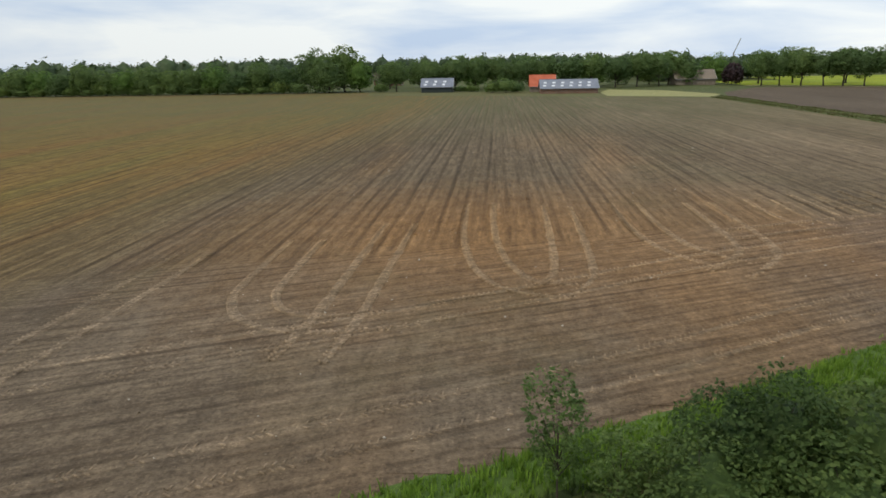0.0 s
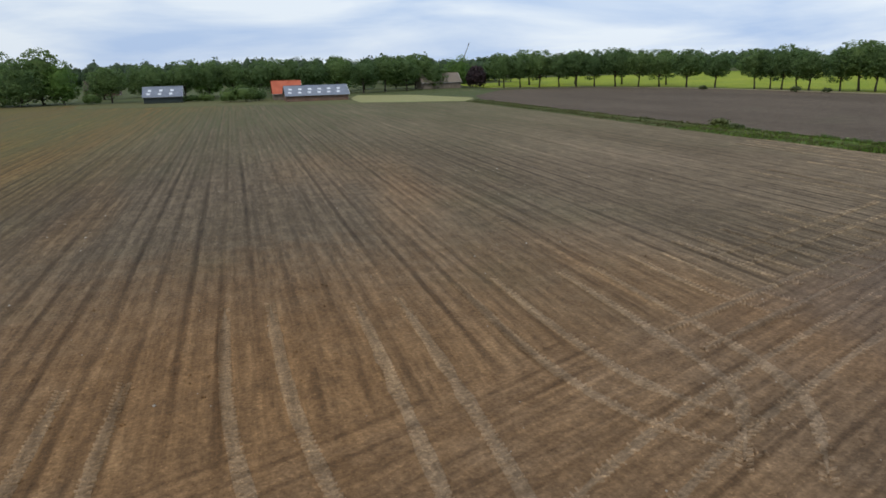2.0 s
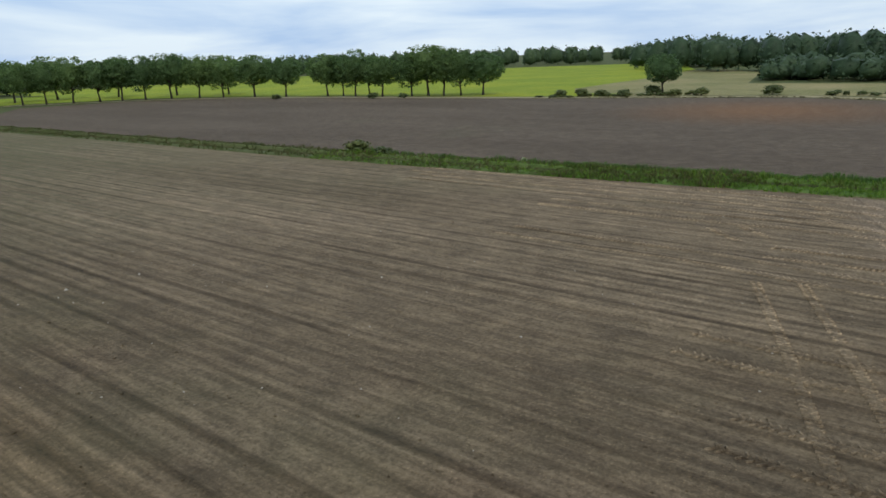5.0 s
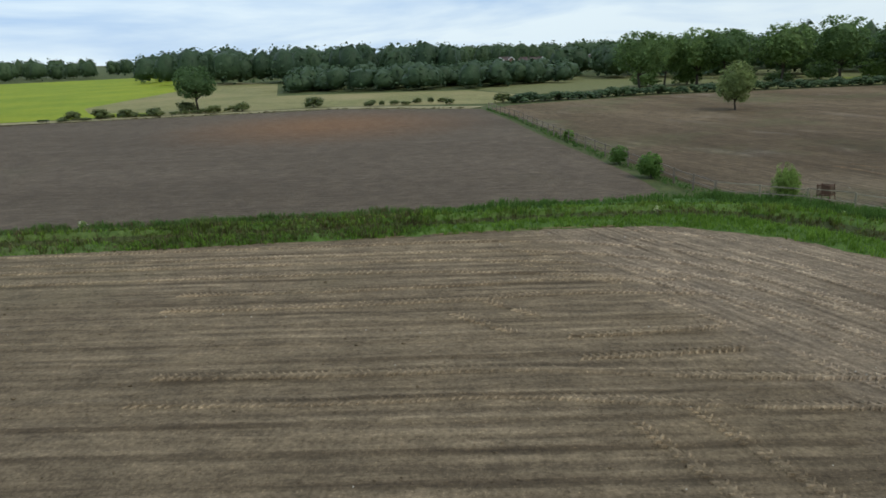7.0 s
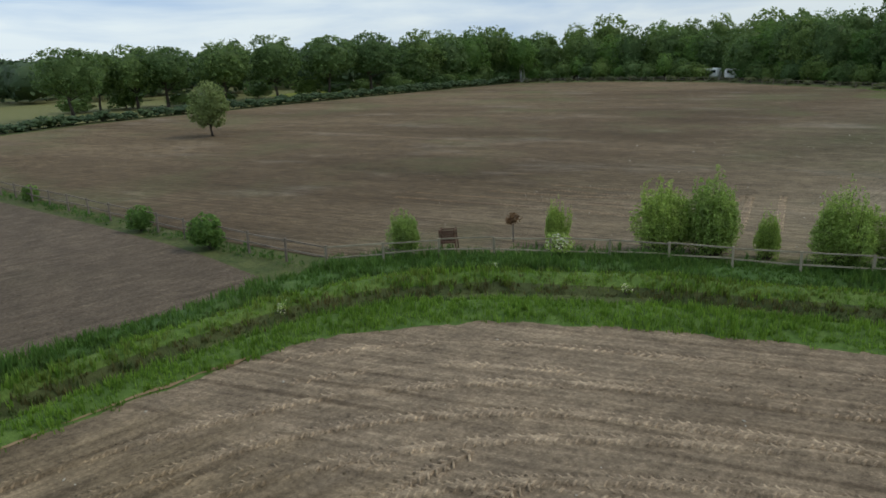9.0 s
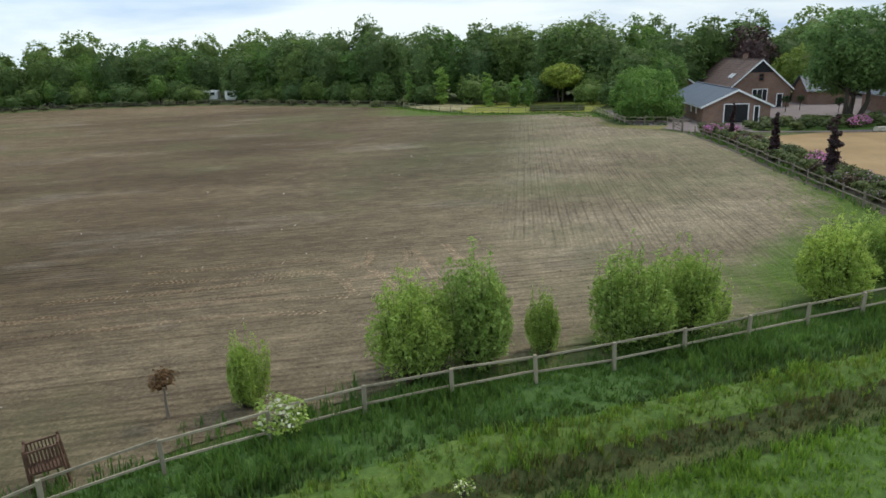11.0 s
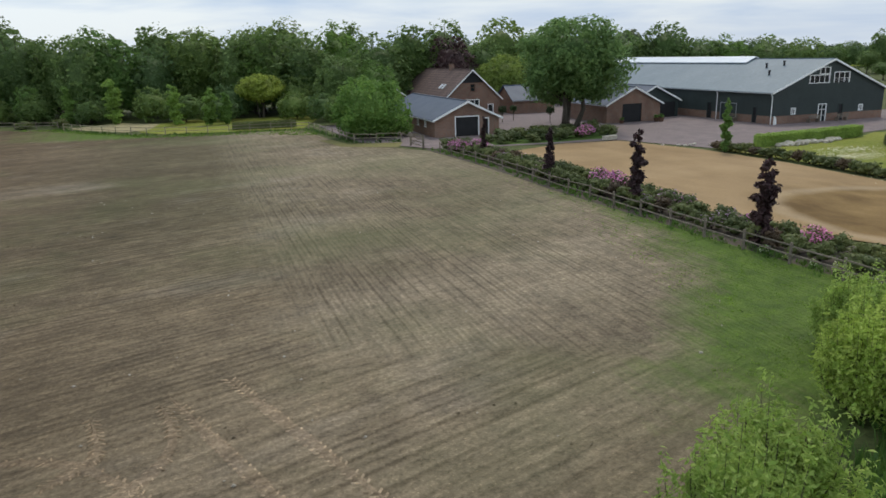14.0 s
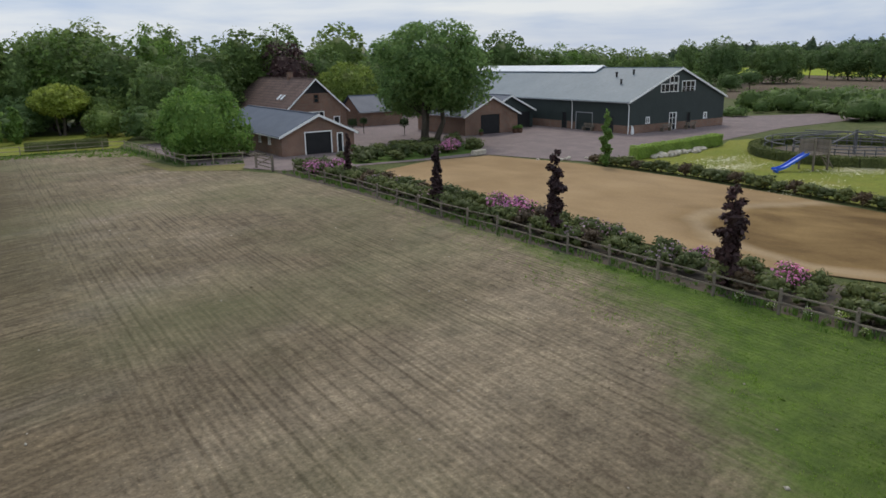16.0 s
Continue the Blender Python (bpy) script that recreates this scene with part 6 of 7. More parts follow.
RHODO = [shrub_proto(1.15, 0.95, 330, 0.1, LEAF_HEDGE) for _ in range(3)]
RHODO_RED = shrub_proto(1.1, 0.9, 330, 0.1, foliage("bronze_leaves", (0.06, 0.045, 0.03), (0.12, 0.085, 0.055)))
RHODO_PINK = shrub_proto(1.2, 1.0, 330, 0.1, LEAF_HEDGE, 380)
RHODO_PALE = shrub_proto(1.1, 0.95, 330, 0.1, LEAF_HEDGE, 90, foliage("mauve_blossom", (0.32, 0.2, 0.3), (0.45, 0.32, 0.42)))
for k, (x, y, a) in enumerate(along(HEDGE_LINE, 1.28)):
    for row, off in enumerate((1.15, 2.55)):
        xx, yy = x - off + rng.normal(0, 0.12), y - 0.3 * row + rng.normal(0, 0.2)
        s = rng.uniform(0.74, 0.98) * (1.0 if y < -9 else 0.86)
        pick = rng.random()
        near = min(abs(yy - q) for q in (-16.3, -17.7, -4.0, -0.6, -38.2, -39.3))
        if near < 0.9 and (row == 1 or yy < -28):
            shrub("rhododendron", RHODO_PINK, "rhododendron in full pink blossom beside the fence", xx, yy, k * 77, s, group="shrub border")
        elif pick < 0.18:
            shrub("rhododendron", RHODO_PALE, "rhododendron with fading pink blossom in the border", xx, yy, k * 77, s, group="shrub border")
        elif pick < 0.28:
            shrub("border_shrub", RHODO_RED, "bronze leaved shrub in the border", xx, yy, k * 77, s, group="shrub border")
        else:
            shrub("border_shrub", RHODO[k % 3], "low green leathery shrub in the border", xx, yy, k * 77, s, group="shrub border")
for k, (x, y, a) in enumerate(along([(6.4, -29.9), (6.1, -20.6), (6.8, -11.4), (7.5, -5.2), (8.5, 0.2), (12.8, 3.3), (21, 3.7)], 1.15)):
    shrub("edging_shrub", RHODO[k % 3] if k % 4 else RHODO_RED, "low mixed shrub edging the sand arena", x - 0.2, y, k * 91, rng.uniform(0.6, 0.85), group="arena edging", wide=rng.uniform(0.75, 0.95))
for k, (x, y) in enumerate([(21.5, -43.8), (19.8, -44.4), (18.3, -43.3), (16.7, -44.4), (15.1, -43.4), (13.7, -44.8), (12.1, -44.1), (10.8, -45.4), (20.3, -46.3), (18.2, -46.9), (15.9, -47), (13.6, -47.4), (11.5, -48), (9.5, -47.3), (8.2, -48.8), (14.9, -49.1), (22.4, -45.6), (12.8, -50.2), (10.3, -50.6), (7.2, -50.5), (8.6, -44.7)]):
    pink = k in (6, 7)
    shrub("yard_shrub", RHODO_PINK if pink else RHODO[k % 3], "shrub in pink blossom under the yard tree" if pink else "spreading green shrub in the yard bed", x, y, k * 53, rng.uniform(0.75, 1.05), group="yard shrubs", wide=rng.uniform(1.0, 1.4))
PARSLEY = shrub_proto(0.75, 0.4, 110, 0.05, LEAF_WILLOW, 46, BLOOM)
for k, (x, y) in enumerate([(54.3, 25.4), (51.5, 25.2), (57.0, 33.8), (56.5, 34.2), (48.6, 24.4), (27.8, 0.6), (27.9, -0.6), (27.6, 1.8), (27.4, 2.8), (27.8, 3.8), (57.2, 48.2), (56.9, 66), (27.4, 4.6), (28.0, 5.0)]):
    shrub("cow_parsley", PARSLEY, "cow parsley with white blossom in the long grass", x, y, k * 61, rng.uniform(0.5, 0.75), "wildflower", "cow parsley")


def topiary(x, y, h, r):
    ob = thing("topiary_ball", "clipped green ball tree on a thin stem", "topiary", pose(x, y, 0), "topiary balls")
    solid("stem", Shape().tube([(0, 0, -0.02), (0, 0, h - r)], [0.05, 0.04], 7).mesh("stem", BARK), ob)
    P, N = lobed(900, [(0, 0, h - r, r, r)], 0.8)
    solid("ball", mesh("ball", *leaf_quads(P, N, 0.08, 0.7), LEAF_DARK), ob)


for x, y, h, r in ((17.1, -63.6, 2.4, 0.923), (12.2, -64.8, 2.2, 0.55), (9.5, -67.2, 2.01, 0.456), (14.9, -68.6, 2.2, 0.642), (6.3, -62.5, 2, 0.546)):
    topiary(x, y, h, r)
for k, (x, y, s) in enumerate([(143, 36.8, 1.4), (146, 30, 0.9), (147.9, 70.3, 1.6), (150, 60, 0.7), (149, 52, 0.6), (139, 100, 1.2), (138, 104, 1.4), (136.5, 108, 1.3), (140, 96, 1.2), (141, 86, 1.2), (144, 82, 1.3), (146, 92.5, 1.6), (125, 150, 1.2), (127.5, 143, 1.0), (55.2, 84, 1.2), (54.4, 80, 0.9), (118, 176, 1.1), (145, 46, 0.8)]):
    shrub("verge_bush", RHODO[k % 3], "small dark bush on the track verge", x, y, k * 47, s, "bush", "verge bushes", wide=s * 1.3)
for k, (x, y, a) in enumerate(along([(134.5, 112), (138, 101), (142, 90), (147.5, 82)], 1.7) + along([(146, 60), (148.6, 51), (150, 46)], 2.2)):
    shrub("verge_bush", RHODO[k % 3], "small dark bush on the track verge", x + rng.normal(0, 0.9), y, k * 71, rng.uniform(0.35, 0.95), "bush", "verge bushes", wide=rng.uniform(0.6, 1.5))
ROUGH = [shrub_proto(1.15, 0.95, 330, 0.1, LEAF_FAR) for _ in range(3)]
for k, (x, y, a) in enumerate(along(EAST_HEDGE, 2.3)):
    shrub("hedge_bush", ROUGH[k % 3], "rough low hedge bush along the lane", x + 1.0, y, k * 39, rng.uniform(0.9, 1.7), "bush", "lane hedge", wide=rng.uniform(1.5, 2.3))
for k, (x, y, a) in enumerate(along(FAR_EDGE, 5.2)):
    shrub("edge_bush", RHODO[k % 3], "low rough bush along the far fence", x, y - 1.5, k * 39, rng.uniform(0.6, 1.2), "bush", "far edge bushes", wide=rng.uniform(1.0, 1.9))


def clipped_hedge(name, label, line, w, h, leaves, mat):
    """A trimmed hedge: leaves over a box that runs along a line."""
    ob = thing(name, label, "hedge")
    P, N = [], []
    for (x0, y0), (x1, y1) in zip(line, line[1:]):
        d = math.hypot(x1 - x0, y1 - y0)
        n = int(leaves * d)
        u, q = rng.uniform(0, 1, n), rng.uniform(0, 1, n)
        per = q * (2 * h + w)
        sx = np.where(per < h, -w / 2, np.where(per < h + w, per - h - w / 2, w / 2)) + rng.normal(0, 0.035, n)
        sz = np.where(per < h, per, np.where(per < h + w, h, 2 * h + w - per)) + rng.normal(0, 0.035, n)
        tx, ty = (x1 - x0) / d, (y1 - y0) / d
        P.append(np.c_[x0 + tx * u * d - ty * sx, y0 + ty * u * d + tx * sx, np.maximum(sz, 0.02)])
        nn = np.c_[-ty * np.sign(sx) * (per % (h + w) < h), tx * np.sign(sx) * (per % (h + w) < h), 0.6 + 0 * sx] + unit(n) * 0.7
        N.append(nn / np.linalg.norm(nn, axis=1)[:, None])
    solid("foliage", mesh("foliage", *leaf_quads(np.concatenate(P), np.concatenate(N), 0.07, 0.65), mat), ob)
    core = Shape()
    for (x0, y0), (x1, y1) in zip(line, line[1:]):
        core.beam((x0, y0, h * 0.47), (x1, y1, h * 0.47), w * 0.82, h * 0.9)
    solid("inner_growth", core.mesh("inner_growth", mat), ob)
    return ob


clipped_hedge("clipped_hedge", "neatly clipped bright green hedge beside the yard", [(2.1, -29.4), (-5.2, -30.1), (-12.3, -31.3)], 1.1, 1.1, 420, LEAF_WILLOW)
clipped_hedge("garden_hedge", "low clipped grey green hedge on the garden lawn", [(38.1, -75), (46.4, -75.5)], 1.6, 0.9, 420, LEAF_HEDGE)
RC, RR = (-14.6, -18.9), 7.4
arc = [(RC[0] + (RR + 0.9) * math.cos(radians(a)), RC[1] + (RR + 0.9) * math.sin(radians(a))) for a in range(0, 361, 15)]
clipped_hedge("walker_hedge", "dark clipped hedge round the horse walker", arc, 0.9, 0.8, 330, LEAF_HEDGE)

# ---- horse walker ----
MUD = worn("walker_sand", (0.1, 0.08, 0.06), (0.15, 0.12, 0.09), 1.0, 0.95)
DARK_STEEL = worn("dull_steel", (0.1, 0.1, 0.105), (0.16, 0.16, 0.165), 3.0, 0.6, 0.4, 0.1)
walker = thing("horse_walker", "round steel horse walker with rails and radial arms", "horse walker", pose(RC[0], RC[1], 0))
for z, r0 in ((0.7, RR), (1.25, RR), (0.7, RR - 2.4), (1.25, RR - 2.4)):
    pts = [(r0 * math.cos(radians(a)), r0 * math.sin(radians(a)), z) for a in range(0, 361, 10)]
    solid("rail", Shape().tube(pts, [0.05] * len(pts), 6).mesh("rail", DARK_STEEL), walker)
for r0, n in ((RR, 22), (RR - 2.4, 16)):
    for k in range(n):
        a = 2 * math.pi * k / n
        solid("post", Shape().tube([(r0 * math.cos(a), r0 * math.sin(a), 0), (r0 * math.cos(a), r0 * math.sin(a), 1.3)], [0.05, 0.05], 6).mesh("post", DARK_STEEL), walker)
for k in range(6):
    a = 2 * math.pi * k / 6 + 0.2
    solid("arm", Shape().beam((0, 0, 2.0), ((RR - 1.2) * math.cos(a), (RR - 1.2) * math.sin(a), 1.6), 0.1).mesh("arm", DARK_STEEL), walker)
solid("hub", Shape().tube([(0, 0, 0), (0, 0, 2.2)], [0.16, 0.14], 10).mesh("hub", DARK_STEEL), walker)
solid("track", Shape().tube([(0, 0, 0.0), (0, 0, 0.03)], [RR, RR], 48).mesh("track", MUD), walker, "dark sandy walking track")

# ---- play tower with slide ----
play = thing("play_tower", "grey wooden play tower with a blue slide", "playset", pose(-3.8, -16.4, 0, 0, 0, -15))
for u in (-0.7, 0.7):
    for v in (-0.7, 0.7):
        solid("post", Shape().box((u - 0.06, v - 0.06, 0), (u + 0.06, v + 0.06, 2.35)).mesh("post", TIMBER, 0.01), play)
for k in range(7):
    v = -0.7 + 0.2 * k + 0.1
    solid("deck_board", Shape().box((-0.75, v - 0.085, 1.2), (0.75, v + 0.085, 1.24)).mesh("deck_board", TIMBER), play)
for k in range(6):
    z = 1.32 + 0.17 * k
    solid("wall_board", Shape().box((-0.78, -0.8, z), (0.78, -0.765, z + 0.15)).mesh("wall_board", TIMBER), play)
    solid("wall_board", Shape().box((-0.8, -0.76, z), (-0.765, 0.76, z + 0.15)).mesh("wall_board", TIMBER), play)
for u in (-0.28, 0.28):
    solid("ladder_rail", Shape().beam((-1.75, u, 0), (-0.75, u, 1.3), 0.06, 0.09).mesh("ladder_rail", TIMBER), play)
for k in range(5):
    f = (k + 0.7) / 5.4
    solid("rung", Shape().beam((-1.75 + f, -0.28, 1.3 * f), (-1.75 + f, 0.28, 1.3 * f), 0.05).mesh("rung", TIMBER), play)
slide_pts = [(0.75, 1.25), (1.4, 1.0), (2.2, 0.62), (2.9, 0.3), (3.4, 0.2), (3.75, 0.2)]
s = Shape()
for (xa, za), (xb, zb) in zip(slide_pts, slide_pts[1:]):
    s.prism([(xa, -0.25, za), (xa, 0.25, za), (xb, 0.25, zb), (xb, -0.25, zb)], [(xa, -0.25, za + 0.03), (xa, 0.25, za + 0.03), (xb, 0.25, zb + 0.03), (xb, -0.25, zb + 0.03)])
    for v in (-0.28, 0.25):
        s.prism([(xa, v, za - 0.03), (xa, v + 0.03, za - 0.03), (xb, v + 0.03, zb - 0.03), (xb, v, zb - 0.03)], [(xa, v, za + 0.17), (xa, v + 0.03, za + 0.17), (xb, v + 0.03, zb + 0.17), (xb, v, zb + 0.17)])
solid("slide", s.mesh("slide", BLUE), play, "bright blue plastic slide")
solid("slide_foot", Shape().box((3.5, -0.22, 0), (3.6, 0.22, 0.2)).mesh("slide_foot", BLUE), play)


def rock(name, label, x, y, r, group, z=0.0):
    bm = bmesh.new()
    bmesh.ops.create_icosphere(bm, subdivisions=2, radius=1.0)
    for v in bm.verts:
        v.co *= 1 + 0.45 * noise.noise(v.co * 1.8 + Vector((x * 3, y * 3, 0)))
        v.co.x *= r * 1.3
        v.co.y *= r
        v.co.z = max(v.co.z * r * 0.75, -r * 0.4) + r * 0.4
    me = bpy.data.meshes.new("rock")
    bm.to_mesh(me)
    bm.free()
    me.materials.append(STONE)
    return thing(name, label, "rock", pose(x, y, z, 0, 0, rng.uniform(0, 360)), group, data=me)


for k in range(30):
    rock("garden_rock", "pale rough boulder in a ragged heap before the hedge", 0.2 - 0.29 * k + rng.normal(0, 0.2), -28.6 - 0.04 * k + rng.normal(0, 0.33), rng.uniform(0.12, 0.4), "heap of boulders")
for k in range(10):
    rock("arena_stone", "pale stone lying at the arena corner", 4.1 + 0.5 * k + rng.normal(0, 0.3), -31.9 - 0.9 * k * 0.3 + rng.normal(0, 0.3), rng.uniform(0.1, 0.22), "loose stones")


def bench(x, y, turn, label):
    ob = thing("bench", label, "bench", pose(x, y, 0, 0, 0, turn), "yard benches")
    for u in (-0.7, 0.7):
        solid("leg", Shape().box((u - 0.05, -0.25, 0), (u + 0.05, 0.25, 0.43)).mesh("leg", TIMBER), ob)
        solid("back_post", Shape().box((u - 0.04, 0.2, 0.43), (u + 0.04, 0.27, 0.9)).mesh("back_post", TIMBER), ob)
    for k in range(3):
        solid("seat_slat", Shape().box((-0.9, -0.24 + 0.16 * k, 0.43), (0.9, -0.1 + 0.16 * k, 0.47)).mesh("seat_slat", TIMBER), ob)
    for z in (0.6, 0.78):
        solid("back_slat", Shape().box((-0.9, 0.16, z), (0.9, 0.2, z + 0.12)).mesh("back_slat", TIMBER), ob)


bench(-19.4, -43.9, 0, "pale wooden bench against the riding hall")
bench(-13.2, -50.8, 90, "pale wooden bench by the hall's side door")
bench(-23.6, -43.7, 0, "dark wooden bench beside the hall door")


def pot(x, y, r, label):
    ob = thing("plant_pot", label, "plant pot", pose(x, y, 0), "plant pots")
    solid("pot", Shape().tube([(0, 0, 0), (0, 0, r * 0.6), (0, 0, r * 1.3)], [r * 0.7, r * 0.85, r], 14).mesh("pot", RUST), ob)
    P, N = lobed(240, [(0, 0, r * 1.8, r * 0.9, r * 0.7)], 0.4)
    solid("plant", mesh("plant", *leaf_quads(P, N, 0.08, 0.6), LEAF_FRESH), ob)


for x, y, r in ((-5.1, -55.1, 0.35), (-5.6, -54.8, 0.4), (-0.1, -55.3, 0.3), (18.8, -51.3, 0.3)):
    pot(x, y, r, "terracotta pot with a leafy plant by the doorway")
statue_s = Shape().tube([(0, 0, 0), (0, 0, 0.25), (0, 0, 0.55), (0.05, 0, 0.85), (0.18, 0, 1.0)], [0.16, 0.2, 0.16, 0.12, 0.05], 10)
thing("garden_ornament", "white garden ornament by the hall corner", "ornament", pose(-13.7, -44.0, 0), data=statue_s.mesh("garden_ornament", WHITE))
box_ob = thing("jump_block", "pale stone trough at the arena's edge", "trough", pose(10.6, -41.0, 0, 0, 0, 20))
solid("body", Shape().box((-0.9, -0.3, 0), (0.9, 0.3, 0.45)).mesh("body", STONE, 0.05), box_ob)
pile = thing("timber_pallet", "low grey pallet lying by the shed wall", "pallet", pose(27.6, -55.6, 0, 0, 0, 0))
for k in range(6):
    solid("board", Shape().box((-0.9, -1.0 + 0.36 * k, 0.12), (0.9, -0.78 + 0.36 * k, 0.16)).mesh("board", TIMBER), pile)
for u in (-0.8, 0, 0.8):
    solid("bearer", Shape().box((u - 0.05, -1.0, 0), (u + 0.05, 1.05, 0.12)).mesh("bearer", TIMBER), pile)

# ---- grass, clods and wheel marks ----
def ditch_points(f0, f1, density, ymax=175, ymin=-30, spill=0.0):
    out = []
    for (e0, b0), (e1, b1) in zip(DITCH, DITCH[1:]):
        if min(e0[1], e1[1]) > ymax or max(e0[1], e1[1]) < ymin:
            continue
        e0, e1, b0, b1 = map(np.array, (e0, e1, b0, b1))
        area = np.linalg.norm(e1 - e0) * np.linalg.norm(b0 - e0) * (f1 - f0)
        far = 0.35 if e1[1] > 60 else 1.0
        n = int(area * density * far)
        u = rng.uniform(0, 1, (n, 1))
        f = rng.uniform(f0, f1, (n, 1)) + rng.normal(0, spill, (n, 1))
        e, b = e0 + (e1 - e0) * u, b0 + (b1 - b0) * u
        out.append(np.c_[e + (b - e) * f, bank_z(f) - 0.02])
    return np.concatenate(out)


def grassy(name, P, h, mat, label, per=6, width=0.02, lean=0.5):
    """Grass stands higher in some patches than in others."""
    h = h * np.array([1.0 + 0.75 * noise.noise(Vector((x * 0.45, y * 0.45, 0.5))) for x, y, _ in P])
    return tagged(new(name, blades(P, h, mat, name, per, width, lean)), label, "grass", kind="stuff")


# bare worn earth on both rims of the ditch
WORN_EARTH = worn("worn_earth", (0.2, 0.132, 0.07), (0.26, 0.178, 0.1), 1.2, 0.95, 0, 0.6)
def worn_rim(pts, w, z, label):
    """A ragged strip of bare earth along a line."""
    line = along(smooth(pts), 0.5)
    edge = [(x - w * (0.6 + 0.8 * noise.noise(Vector((x, y, side)))) * side * math.sin(a), y + w * (0.6 + 0.8 * noise.noise(Vector((x, y, side)))) * side * math.cos(a)) for side in (1, -1) for x, y, a in (line if side > 0 else line[::-1])]
    sheet("bare_earth", [(line[0][0], line[0][1])] + edge[:len(line)] + [(line[-1][0], line[-1][1])] + edge[len(line):], z, WORN_EARTH, label, "ground")


worn_rim([(54.2, 36), (54.1, 40.5), (53.7, 45), (53.2, 49)], 0.3, 0.03, "worn orange brown earth at the field edge of the ditch")
worn_rim([(59.3, 41.6), (58.9, 44), (58.6, 47.4)], 0.42, 0.05, "worn orange brown earth on the far rim of the ditch")
# dark sedge colour, with the shade of the two hollows worked in
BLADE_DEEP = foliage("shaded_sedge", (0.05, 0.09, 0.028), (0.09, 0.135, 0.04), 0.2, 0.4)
BLADE_RUST = foliage("rusty_sedge", (0.075, 0.085, 0.03), (0.135, 0.115, 0.046), 0.2, 0.3)
grassy("bank_grass", ditch_points(-0.02, 0.27, 30, 70, -12, 0.015), 0.26, BLADE, "bright green grass on the field side of the ditch")
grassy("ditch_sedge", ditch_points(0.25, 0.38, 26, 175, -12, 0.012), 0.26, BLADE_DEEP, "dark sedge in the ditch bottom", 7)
grassy("ripe_grass", ditch_points(0.33, 0.45, 20, 175, -12, 0.02), 0.26, BLADE_RUST, "rusty brown sedge on the ditch slope", 6)
grassy("reed_grass", ditch_points(0.42, 0.58, 14, 70, -12, 0.02), 0.3, BLADE_GOLD, "yellowing grass on the middle bank", 7)
grassy("reed_grass", ditch_points(0.44, 0.62, 16, 70, -12, 0.02), 0.3, BLADE, "fresh green grass on the middle bank", 6)
grassy("ripe_grass", ditch_points(0.0, 1.0, 8, 175, 62, 0.02), 0.34, BLADE_DRY, "pale seeding grass along the far ditch", 6)
grassy("olive_grass", ditch_points(0.0, 1.0, 20, 175, 62, 0.02), 0.3, foliage("dull_grass", (0.075, 0.1, 0.034), (0.13, 0.155, 0.05), 0.2, 0.4), "dull olive grass along the far ditch", 6)
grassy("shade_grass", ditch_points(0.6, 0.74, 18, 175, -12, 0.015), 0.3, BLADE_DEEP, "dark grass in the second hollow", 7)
grassy("tall_grass", ditch_points(0.68, 1.02, 22, 70, -12, 0.02), 0.4, BLADE_DARK, "tall deep green grass along the fence", 7)


def verge(line, w, density, h, mat, name, label):
    P = []
    for (x0, y0), (x1, y1) in zip(line, line[1:]):
        d = math.hypot(x1 - x0, y1 - y0)
        n = int(d * w * 2 * density)
        u, o = rng.uniform(0, 1, n), rng.normal(0, w * 0.55, n)
        P.append(np.c_[x0 + (x1 - x0) * u - (y1 - y0) / d * o, y0 + (y1 - y0) * u + (x1 - x0) / d * o, np.zeros(n)])
    return grassy(name, np.concatenate(P), h, mat, label)


verge(FENCE_SW, 1.4, 16, 0.5, BLADE_DARK, "fence_grass", "long grass under the paddock fence")
verge(FENCE_NE, 0.55, 9, 0.2, BLADE_DARK, "fence_grass", "long grass under the field fence")
verge(HEDGE_LINE, 0.5, 12, 0.3, BLADE_DARK, "hedge_grass", "grass at the foot of the hedge fence")
verge(GARDEN_FENCE, 0.5, 6, 0.3, BLADE_DARK, "garden_grass", "grass under the garden fence")
verge([(128, 116), (136, 92), (141, 65), (133, 41)], 0.5, 7, 0.25, BLADE_DRY, "track_grass", "ripe grass along the farm track")
P2 = strewn(MARGIN, 6000)
reach = 1.0 + 0.0155 * np.maximum(P2[:, 1] + 18, 0) ** 2
P2 = P2[rng.uniform(0, 1, len(P2)) < np.exp(-np.maximum(P2[:, 0] - 28, 0) / reach) * 0.8]
grassy("margin_grass", np.c_[P2, np.full(len(P2), 0.0)], 0.05, BLADE, "short fresh grass on the paddock margin", 6, 0.012, 0.9)
P2 = strewn(FAR_MARGIN, 3500)
grassy("margin_grass", np.c_[P2, np.full(len(P2), 0.0)], 0.12, BLADE, "short grass at the paddock end", 6, 0.03, 0.9)
# daisies on the lawn
P2 = np.concatenate([rng.normal((cx, cy), (1.7, 0.9), (420, 2)) for cx, cy in ((3.8, -12.2), (1.9, -21.6), (-5.4, -14.6), (-0.6, -20.8), (-6.6, -13.2), (-3.2, -24))])
Q = np.c_[P2, np.full(len(P2), 0.05)]
tagged(new("daisies", mesh("daisies", *leaf_quads(Q, np.tile([0, 0, 1.0], (len(Q), 1)), 0.07, 0.9), BLOOM)), "drifts of white daisies on the lawn", "flowers", kind="stuff")


